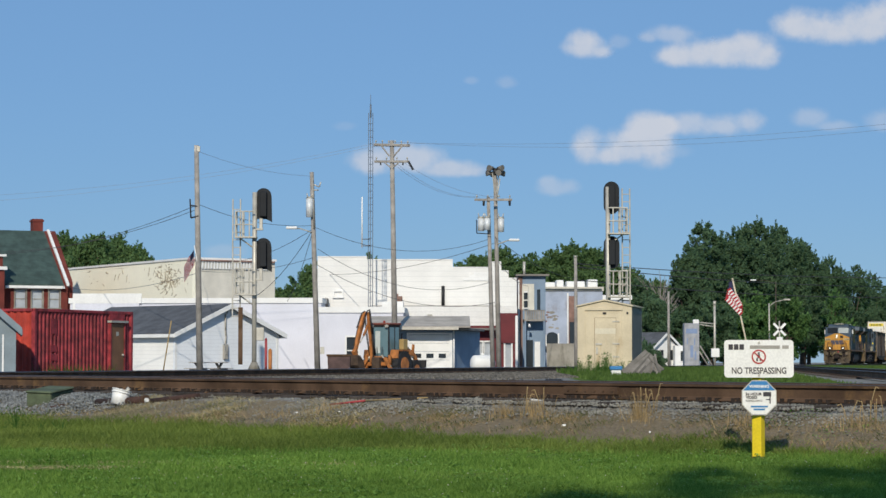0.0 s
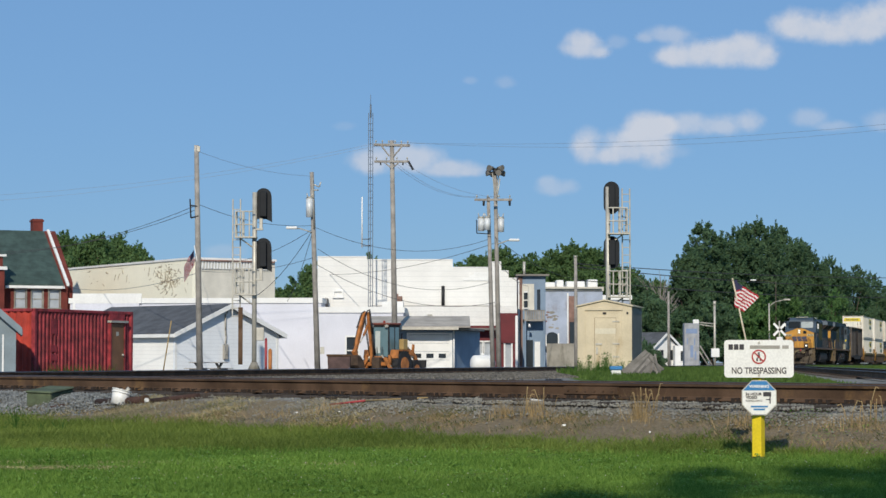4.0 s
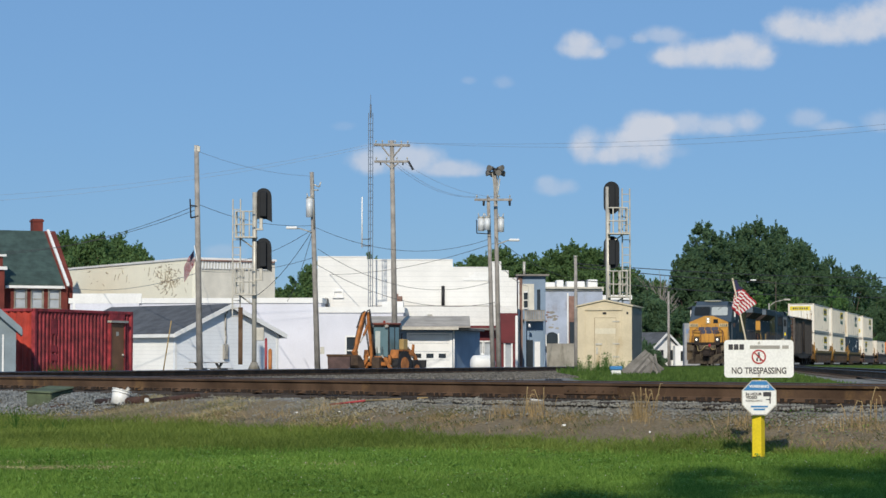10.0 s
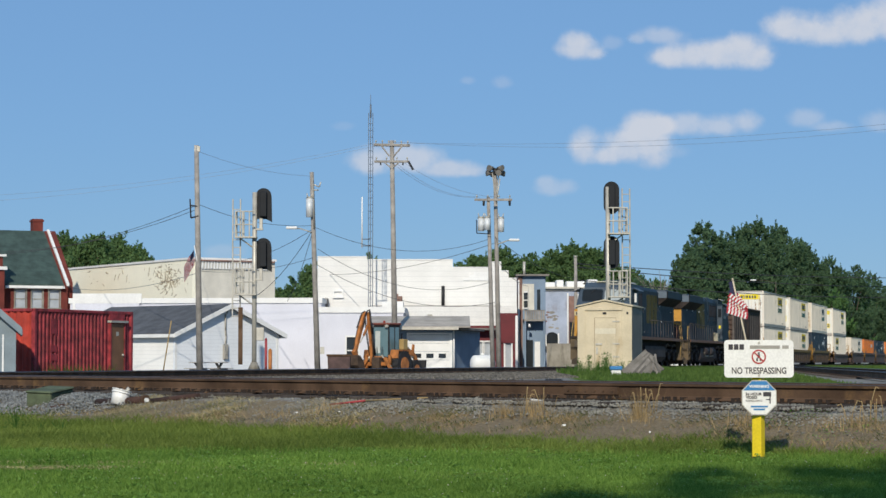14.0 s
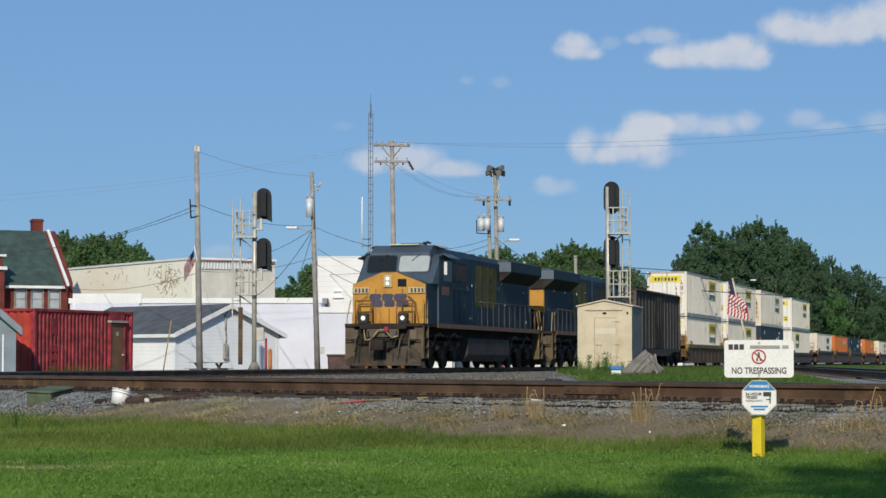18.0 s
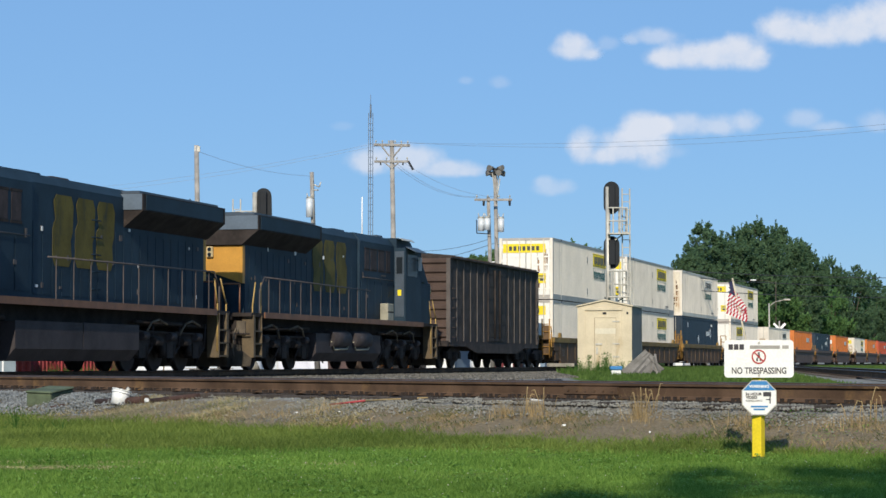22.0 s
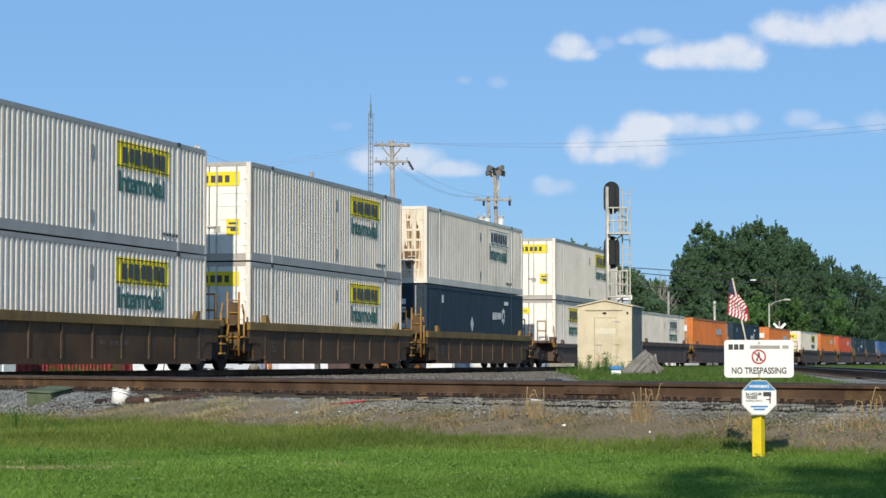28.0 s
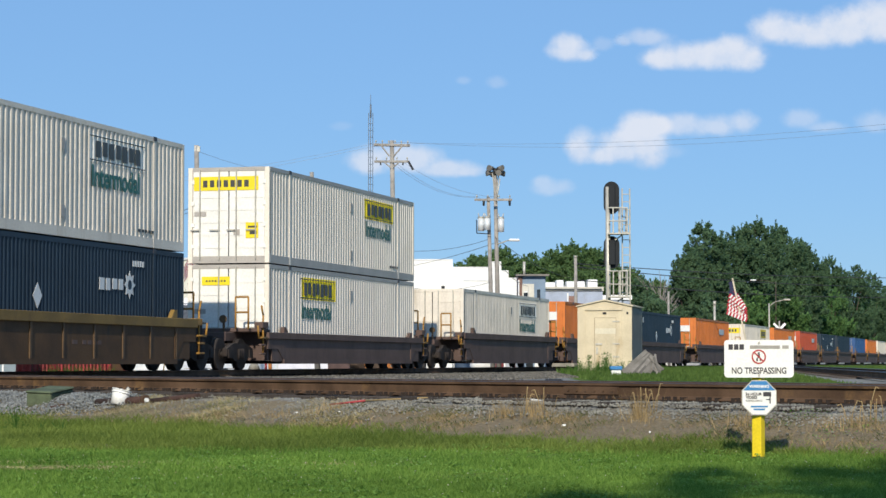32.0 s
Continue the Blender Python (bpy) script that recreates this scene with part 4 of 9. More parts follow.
    gc = flat_building("grey_store", "low white-roofed store behind the hut", 11.0, 164, 2.6, 8.0, 5.3, 4, M["bluegrey"], holes=[(0.3, 0.9, 3.8, 4.7)], side=M["bluegrey"], cap=M["white"], cap_h=0.35)
    window(gc, 0.3, 0.9, 3.8, 4.7)
    solid("concrete_wall", boxes((6.4, 9.3, 140, 140.3, 0, 1.95)), M["conc"], "weathered bare concrete block wall", "wall", kind="structure")


build_town()


# ---- masts, poles, signals ----
def utility_pole(label, x, y, lean, top, r=0.16):
    """Leans by lean metres from foot to top."""
    p = thing("utility_pole", label, "utility pole", pose(x, y, 0), group="utility poles")
    part("pole", rod(bmesh.new(), (0, 0, -0.05), (lean, 0, top), r, r * 0.68, 14), M["pole"], p)
    return p


def crossarm(p, x, z, half, y=-0.12, pins=4, tilt=0.0, braces=True):
    a = part("crossarm", box(bmesh.new(), -half, half, y - 0.05, y + 0.05, -0.06, 0.06, 0.01), M["pole"], p, m=pose(x, 0, z, 0, tilt, 0))
    for i in range(pins):
        u = -half + 0.12 + i * (2 * half - 0.24) / (pins - 1)
        part("insulator", rod(rod(bmesh.new(), (u, y, 0.06), (u, y, 0.16), 0.02), (u, y, 0.14), (u, y, 0.24), 0.045, 0.03), M["galv"], a)
    if braces:
        for s in (-1, 1):
            part("brace", rod(bmesh.new(), (0, y, -0.62), (s * half * 0.62, y, -0.06), 0.022, seg=6), M["galv"], a)
    return a


def can(p, x, y, z, r=0.22, h=0.85):
    t = part("transformer", rod(bmesh.new(), (x, y, z), (x, y, z + h), r * 0.88, seg=18), M["can"], p, "pale grey pole transformer")
    part("lid", rod(bmesh.new(), (x, y, z + h), (x, y, z + h + 0.07), r * 1.03, r * 0.5, 18), M["galv"], t)
    for s in (-1, 1):
        part("bushing", rod(bmesh.new(), (x + s * r * 0.5, y, z + h + 0.03), (x + s * r * 0.7, y, z + h + 0.25), 0.035, 0.02), M["galv"], t)
    part("bracket", boxes((x - 0.06, x + 0.06, y + r - 0.02, y + r + 0.12, z + 0.2, z + 0.6)), M["galv"], t)


def build_poles():
    a = utility_pole("tall bare weathered wooden pole", -11.45, 107, -0.22, 11.05, 0.16)
    part("top_pin", boxes((-0.3, -0.05, -0.1, 0.1, 10.75, 11.0)), M["galv"], a)
    part("guard_bracket", rods(((-0.5, -0.1, 8.5), (-0.45, -0.1, 7.6), (-0.1, -0.1, 7.7)), ((-0.5, -0.1, 8.2), (-0.15, -0.1, 8.15)), r=0.035), M["black"], a)
    b = utility_pole("leaning wooden pole with a transformer", -6.17, 112, -0.33, 10.2, 0.15)
    can(b, -0.42, -0.16, 7.95, 0.2, 0.95)
    part("cable_sleeve", rods(((-0.2, -0.16, 7.4), (-0.28, -0.16, 9.9)), r=0.045), M["shedside"], b)
    part("side_bracket", rods(((-0.28, -0.1, 9.6), (0.05, -0.1, 9.45), (0.12, -0.1, 9.7)), ((-0.28, -0.1, 9.3), (0.02, -0.1, 9.3)), r=0.03), M["galv"], b)
    part("meter", boxes((0.12, 0.32, -0.22, -0.05, 1.2, 1.55)), M["galv"], b)
    c = utility_pole("tall wooden pole with two crossarms", -2.56, 122, -0.2, 12.75, 0.17)
    top = crossarm(c, -0.2, 12.5, 0.98, tilt=1, pins=6, braces=False)
    part("second_timber", box(bmesh.new(), -0.98, 0.98, 0.14, 0.24, -0.06, 0.06, 0.01), M["pole"], top)
    for s in (-1, 1):
        part("arm_brace", rod(bmesh.new(), (s * 0.12, -0.18, -0.62), (s * 0.58, -0.18, -0.04), 0.045, seg=6), M["pole"], top)
    low = crossarm(c, -0.2, 11.6, 0.95, pins=4, braces=False)
    for s in (-1, 1):
        part("arm_brace", rod(bmesh.new(), (s * 0.08, -0.18, -0.32), (s * 0.4, -0.18, -0.04), 0.04, seg=6), M["pole"], low)
        part("hanger", rod(bmesh.new(), (s * 0.6, -0.16, -0.2), (s * 0.6, -0.16, -0.06), 0.04, seg=8), M["black"], low)
    part("cutout", rods(((0.7, -0.15, 11.6), (0.95, -0.15, 11.15)), r=0.06), M["black"], c)
    d = utility_pole("wooden pole with a crossarm and transformers", 2.6, 118, -0.24, 9.4, 0.13)
    can(d, -0.62, -0.12, 7.62, 0.2, 0.68)
    can(d, -0.30, -0.24, 7.66, 0.19, 0.64)
    part("hanger_frame", rods([(-0.85, -0.3, 8.2), (-0.85, -0.3, 7.5), (-0.1, -0.3, 7.45)], r=0.025), M["black"], d)
    hung = crossarm(d, 0.02, 9.25, 0.98, pins=4, braces=False)
    for u in (-0.5, 0.85):
        part("hanger", rod(bmesh.new(), (u, -0.16, -0.32), (u, -0.16, -0.06), 0.05, 0.07, 8), M["black"], hung)
    e = utility_pole("wooden pole topped by a horn siren", 2.93, 118.6, -0.2, 10.6, 0.14)
    can(e, 0.1, -0.2, 7.6, 0.19, 0.72)
    part("support_bracket", rods(((-0.15, -0.1, 9.1), (0.05, -0.2, 10.4)), r=0.035), M["galv"], e)
    s = thing("siren", "dark horn siren cluster on a pole top", "siren", pose(2.75, 118.6, 10.6))
    part("motor", rod(bmesh.new(), (0, 0, 0.003), (0, 0, 0.35), 0.16, 0.14, 14), M["black"], s)
    for i in range(8):
        q, tier = (i % 4) * math.pi / 2 + 0.3 + (i // 4) * 0.5, i // 4
        part("horn", rod(bmesh.new(), (0.12 * math.cos(q), 0.12 * math.sin(q), 0.1 + 0.26 * tier), (0.50 * math.cos(q), 0.50 * math.sin(q), 0.08 + 0.26 * tier), 0.05, 0.16, 14), M["darkside"], s, "flared siren horn")
    for u in (-0.16, 0.16):
        part("strut", rod(bmesh.new(), (u * 0.3, -0.12, -1.0), (u, -0.12, 0.1), 0.03, seg=6), M["galv"], s)
    for pole_of, x0, z0, d in ((b, -0.3, 7.2, -1.0), (e, -0.1, 6.95, 0.9)):
        arm = part("lamp_arm", rods([(x0, -0.1, z0), (x0 + d * 0.6, -0.15, z0 + 0.2), (x0 + d, -0.15, z0 + 0.22)], r=0.03), M["galv"], pole_of)
        part("lamp_head", box(bmesh.new(), x0 + d - 0.28, x0 + d + 0.28, -0.29, -0.01, z0 + 0.16, z0 + 0.29, 0.04), M["white"], arm)
    f = utility_pole("short grey service pole", 7.7, 131, -0.04, 6.85, 0.13)
    part("cap", rod(bmesh.new(), (-0.04, 0, 6.85), (-0.04, 0, 6.95), 0.11), M["galv"], f)
    g = utility_pole("plain pole near the level crossing", 19.9, 200, -0.02, 6.95, 0.14)
    part("cap", rod(bmesh.new(), (-0.02, 0, 6.95), (-0.02, 0, 7.02), 0.13), M["galv"], g)
    spans = (((-11.67, 107, 8.3), (-6.43, 112, 7.55), 0.35), ((-11.67, 107, 10.8), (-6.5, 112, 10.0), 0.25), ((-11.67, 107, 8.0), (-24, 115, 6.4), 0.6), ((-11.67, 107, 8.2), (-26, 122, 6.6), 0.7),
             ((-6.4, 112, 7.5), (2.4, 118, 7.2), 0.9), ((-6.43, 112, 7.35), (-10.5, 126, 4.4), 0.4), ((-6.43, 112, 7.35), (-9.0, 131, 4.3), 0.4), ((-6.4, 112, 7.4), (-14, 140, 7.0), 0.5),
             ((-2.7, 122, 11.7), (1.7, 118, 9.4), 0.5), ((-2.9, 122, 11.7), (1.9, 118, 9.4), 0.6), ((-2.3, 122, 11.7), (2.9, 118, 9.4), 0.45),
             ((-2.7, 122, 12.65), (28, 100, 12.3), 0.7), ((-2.3, 122, 12.65), (28, 99, 12.1), 0.9), ((-3.6, 122, 12.6), (-40, 130, 10.4), 1.2), ((-3.4, 122, 12.5), (-42, 128, 9.8), 1.3),
             ((2.7, 118, 7.3), (8.6, 145, 6.1), 0.4), ((2.7, 118, 3.9), (-6.2, 112, 5.6), 0.9), ((2.6, 118, 5.0), (-6.2, 112, 6.4), 1.1), ((2.7, 118, 7.0), (-7.0, 140, 6.2), 0.4),
             ((2.8, 118.6, 6.2), (5.4, 143.5, 5.6), 0.3), ((8.0, 140, 6.9), (60, 210, 9.3), 0.8), ((8.0, 140, 6.7), (60, 212, 8.6), 1.0), ((8.0, 140, 5.9), (60, 214, 8.0), 1.1),
             ((-11.6, 107, 5.0), (-27.5, 160, 6.3), 0.6), ((-11.6, 107, 5.4), (-16.0, 150, 6.4), 0.3), ((-11.6, 107, 5.1), (-6.3, 112, 6.0), 0.3))
    for p, q, sag in spans:
        far = max(abs(p[0]), abs(q[0])) > 26 and p[2] > 11
        thin = p[2] > 9 or far
        solid("overhead_wire", wire(bmesh.new(), p, q, sag, 0.008 if far else (0.009 if thin else (0.034 if q[0] > 50 else 0.014))), M["thinwire"] if thin else M["cable"], "thin overhead wire between poles" if thin else "black overhead service cable between poles", "wire", group="overhead wires")
    # lattice mast
    t = thing("radio_mast", "slender steel lattice radio mast", "mast", pose(-4.29, 134, 3.32))
    top, w = 12.25, 0.145
    legs = [(w * math.cos(q), w * math.sin(q)) for q in (0.5, 0.5 + 2.094, 0.5 + 4.189)]
    for lx, ly in legs:
        part("leg", rod(bmesh.new(), (lx, ly, 0), (lx, ly, top), 0.022, seg=6), M["mast"], t)
    for k in range(int(top / 0.4)):
        z = k * 0.4
        bm = bmesh.new()
        for i in range(3):
            rod(bm, (*legs[i], z), (*legs[(i + 1) % 3], z), 0.011, seg=5)
        part("rung", bm, M["mast"], t)
    part("tip", rods(((0, 0, top - 0.3), (0, 0, top + 0.5)), r=0.05), M["mast"], t)
    part("whip", rods(((0, 0, top + 0.5), (0, 0, top + 1.1)), r=0.015), M["mast"], t)
    part("stand_off", rods(((0, 0, 4.75), (-0.55, 0, 4.75)), ((0, 0, 4.35), (-0.55, 0, 4.35)), r=0.03), M["mast"], t)
    part("whip_aerial", rods(((-0.5, 0, 4.25), (-0.5, 0, 7.25)), r=0.04), M["white"], t)


SIGNAL_BLACK = surface("signal_black", (0.011, 0.0135, 0.017), 0.6, 0, 0.25, 0.5, 0.03, 0.05, dirt=(0.03, 0.03, 0.032), amount=0.3, spec=0.25)


def signal_mast(label, x, y, z0, side, heads, mast_top, stages, ladder_top, back, square=False):
    """side: +1 with the ladder to the right of the mast, -1 to the left. back: the hoods face away."""
    s = thing("railway_signal", label, "railway signal", pose(x, y, z0), group="railway signals")
    part("mast", rod(bmesh.new(), (0, 0, 0), (0, 0, mast_top), 0.10, seg=14), M["galv"], s)
    part("footing", rod(rod(bmesh.new(), (0, 0, 0.02), (0, 0, 0.2), 0.45, 0.4, 12), (0, 0, 0.2), (0, 0, 0.5), 0.26, 0.13, 12), M["conc"], s)
    for cx, cz in heads:
        out = [(0.33 * math.cos(a), 0.36 + 0.33 * math.sin(a)) for a in [i * math.pi / 10 for i in range(11)]] + [(0.33 * math.cos(a), -0.36 + 0.33 * math.sin(a)) for a in [math.pi + i * math.pi / 10 for i in range(11)]]
        if square:                                      # a hood hangs over the foot of the board
            out = out[:11] + [(-0.33, -0.62), (0.1, -0.62), (0.36, -0.74), (0.34, 0.3)]
        h = part("signal_head", prisms([(cx + a, cz + b) for a, b in out], -0.16 if not back else 0.1, -0.12 if not back else 0.14), SIGNAL_BLACK, s, "tall black rounded backboard")
        for k in (-0.38, 0.0, 0.38):
            yy = -0.16 if not back else 0.14
            bm = bmesh.new()
            rod(bm, (cx, yy, cz + k), (cx, yy + (-0.34 if not back else 0.34), cz + k - 0.02), 0.13, 0.135, 14, caps=False)
            part("hood", bm, SIGNAL_BLACK, h)
        part("lamp_case", boxes((cx - 0.14, cx + 0.14, -0.12 if not back else -0.12, 0.1, cz - 0.52, cz + 0.52), bevel=0.02), SIGNAL_BLACK, h)
        if square:
            part("head_bracket", boxes((cx - 0.16, cx - 0.02, -0.1, 0.02, cz - 1.05, cz - 0.6), (cx - 0.3, cx, -0.12, 0.04, cz - 1.1, cz - 1.02), bevel=0.015), M["galv"], h)
    lx = side * 0.78
    for dx in (-0.16, 0.16):
        part("ladder_rail", rod(bmesh.new(), (lx + dx, 0.25, 2.4 if square else 0.05), (lx + dx, 0.25, ladder_top), 0.03, seg=6), M["galv"], s)
    for i in range(7 if square else 0, int(ladder_top / 0.32)):
        part("ladder_rung", rod(bmesh.new(), (lx - 0.16, 0.25, 0.2 + i * 0.32), (lx + 0.16, 0.25, 0.2 + i * 0.32), 0.018, seg=5), M["galv"], s)
    for z in stages:
        p = part("platform", boxes((min(0, lx) - 0.02, max(0, lx) + 0.1, -0.35, 0.35, z, z + 0.05)), M["galv"], s)
        xs = (lx * 0.25, lx * 0.62, lx)
        for u, v in [(u, -0.32) for u in xs] + [(u, 0.32) for u in xs[1:]]:
            part("guard_post", rod(bmesh.new(), (u, v, z), (u, v, z + 1.1), 0.03, seg=6), M["galv"], p)
        for k in (0.55, 1.1):
            part("guard_rail", rods([(0, -0.32, z + k), (lx, -0.32, z + k), (lx, 0.32, z + k)], r=0.03, seg=6), M["galv"], p)
        part("strut", rods(((0, 0, z - 0.45), (lx * 0.8, 0, z)), r=0.03), M["galv"], p)
    return s


def build_signals():
    z = 0.3
    a = signal_mast("steel railway signal with two black heads, hoods in view", -7.9, 95, z, -1, ((0.36, 7.12), (0.36, 5.02)), 7.62, (5.7, 3.3), 7.35, True, square=True)
    part("relay_box", boxes((0.1, 0.42, -0.2, 0.1, 1.4, 1.95), bevel=0.015), M["galv"], a)
    part("rust_guard", boxes((-0.68, -0.5, 0.1, 0.2, 0.4, 2.8)), M["steel"], a)
    signal_mast("steel railway signal with two black heads beside the hut", 6.92, 95, z, 1, ((0.16, 7.4), (0.16, 5.1)), 7.85, (5.85, 3.2), 7.8, True)


def build_hut():
    h = thing("equipment_hut", "cream sheet-steel railway equipment hut with a low gable roof", "hut", pose(5.157, 87, 0.33, 0, 0, -13.5))
    w, d, e, r = 2.10, 2.6, 2.6, 2.82
    part("front", prisms([(0, 0), (w, 0), (w, e), (w / 2, r), (0, e)], 0, 0.05), M["tan"], h)
    part("rear", prisms([(0, 0), (w, 0), (w, e), (w / 2, r), (0, e)], d - 0.05, d), M["tan"], h)
    part("side", boxes((0, 0.05, 0.052, d - 0.052, 0, e)), M["tan"], h)
    # this side's shade is put into its dark colour
    part("side", boxes((w - 0.05, w, 0.052, d - 0.052, 0, e)), M["darkside"], h, "side panel darkened to stand in for shade")
    for s in (-1, 1):
        part("roof", prisms([(w / 2, r + 0.003), (w / 2, r + 0.05), (w / 2 + s * (w / 2 + 0.06), e + 0.03), (w / 2 + s * (w / 2 + 0.06), e - 0.015)], -0.07, d + 0.07), M["tan"], h)
    part("door_gap", boxes((0.658, 0.672, -0.012, -0.001, 0.05, 2.17), (1.488, 1.502, -0.012, -0.001, 0.05, 2.17), (0.66, 1.5, -0.012, -0.001, 2.158, 2.172)), M["browndoor"], h)
    part("panel_seam", boxes(*[(x - 0.015, x + 0.015, -0.015, -0.001, 0.02, e - 0.05) for x in (0.3, 1.7)]), M["tan"], h)
    part("eave_trim", boxes((0.3, 1.75, -0.05, -0.003, 2.45, 2.53)), M["tan"], h)
    part("door_frame", boxes((0.6, 0.66, -0.03, -0.002, 0.05, 2.17), (1.5, 1.56, -0.03, -0.002, 0.05, 2.17), (0.6, 1.56, -0.03, -0.002, 2.17, 2.23)), M["tan"], h)
    dr = part("door", boxes((0.67, 1.49, -0.022, -0.002, 0.06, 2.16), bevel=0.004), M["tan"], h)
    for z in (0.65, 1.15, 2.0):
        part("hinge", boxes((1.36, 1.62, -0.045, -0.024, z, z + 0.05)), M["galv"], dr)
    part("door_band", boxes((0.68, 1.48, -0.026, -0.0225, 1.55, 1.76)), M["shedcream"], dr, "paler cream band across the door")
    part("handle", boxes((0.70, 0.95, -0.06, -0.024, 1.13, 1.2), (0.72, 0.80, -0.07, -0.024, 0.78, 1.05)), M["galv"], dr)
    part("vent", boxes((0.98, 1.12, -0.03, -0.002, 2.3, 2.38), (1.9, 1.97, -0.03, -0.002, 2.3, 2.38)), M["black"], h)
    part("base", boxes((-0.02, w + 0.02, -0.02, d + 0.02, -0.14, -0.003)), M["conc"], h)


build_poles()
build_signals()
build_hut()


# ---- trees ----
CROWN = leafy("tree_leaves", (0.11, 0.185, 0.105), (0.165, 0.27, 0.135), 0.55)
CROWN_TOWN = leafy("town_tree_leaves", (0.12, 0.205, 0.085), (0.215, 0.34, 0.13), 0.55)
CROWN_YOUNG = leafy("young_tree_leaves", (0.10, 0.20, 0.07), (0.20, 0.35, 0.115), 0.52)


def tree(label, x, y, h, r, base=0.22, lobes=26, leaves=9000, size=0.42, seed=1, mat=None, z=0.0, name="tree"):
    """A trunk that forks into limbs; the crown is many leafy shoots that grow up and outwards from uneven boughs."""
    rng = np.random.default_rng(seed)
    t = thing(name, label, "tree", pose(x, y, z))
    trunk_h = h * 0.45
    bm = bmesh.new()
    rod(bm, (0, 0, -0.1), (0.1 * r * rng.normal(), 0, trunk_h), h * 0.022 + 0.06, h * 0.013 + 0.03, 10)
    mid, height = h * (1 + base) / 2, h * (1 - base) / 2
    spots = []
    while len(spots) < lobes:
        v = rng.uniform(-1, 1, 3)
        d = v @ v
        if d > 1 or (d < 0.25 and rng.uniform() < 0.7):
            continue
        wide = 0.88 - 0.32 * max(0, v[2]) ** 1.5 - 0.10 * max(0, -v[2])
        spots.append((v[0] * r * wide, v[1] * r * wide, mid + v[2] * height * 0.84))
    for i, s in enumerate(spots[:9]):
        rod(bm, (0, 0, trunk_h * (0.55 + 0.05 * i)), s, h * 0.009 + 0.02, 0.02, 6)
    part("trunk", bm, M["bark"], t)
    # shoots on the boughs
    per = 24
    shoots = max(lobes, leaves // per)
    own = rng.integers(0, lobes, shoots)
    centre = np.array(spots)[own]
    lobe_r = (rng.uniform(0.15, 0.26, lobes) * min(r, height))[own]
    way = rng.normal(size=(shoots, 3))
    way[:, 2] += 0.35
    way /= np.linalg.norm(way, axis=1)[:, None]
    root = centre + way * (lobe_r * rng.uniform(0.35, 1.0, shoots))[:, None]
    grow = way * 0.7 + np.array([0, 0, 0.75])
    grow /= np.linalg.norm(grow, axis=1)[:, None]
    length = size * rng.uniform(1.6, 4.6, shoots) * np.where(rng.uniform(0, 1, shoots) < 0.12, 1.6, 1.0)
    step = rng.uniform(0, 1, (shoots, per))
    pos = root[:, None] + grow[:, None] * (step * length[:, None])[..., None] + rng.normal(0, 1, (shoots, per, 3)) * (size * 0.62 * (1.1 - 0.75 * step))[..., None]
    pos = pos.reshape(-1, 3)
    n = len(pos)
    pos[:, 2] = np.maximum(pos[:, 2], h * base * 0.5)
    out = np.repeat(way, per, 0)
    s = size * rng.uniform(0.5, 1.15, n)
    u = rng.normal(size=(n, 3)) * 0.8 + np.repeat(grow, per, 0) * 0.5
    u /= np.linalg.norm(u, axis=1)[:, None]
    v = np.cross(u, out + rng.normal(size=(n, 3)) * 0.5)
    v /= np.linalg.norm(v, axis=1)[:, None] + 1e-6
    u, v = u * s[:, None], v * (s * 0.6)[:, None]
    co = np.stack([pos - u, pos + v * 0.9, pos + u, pos - v * 0.9], 1).reshape(-1, 3)
    part("crown", soup("crown", co, 4, mat or CROWN), None, t)
    return t


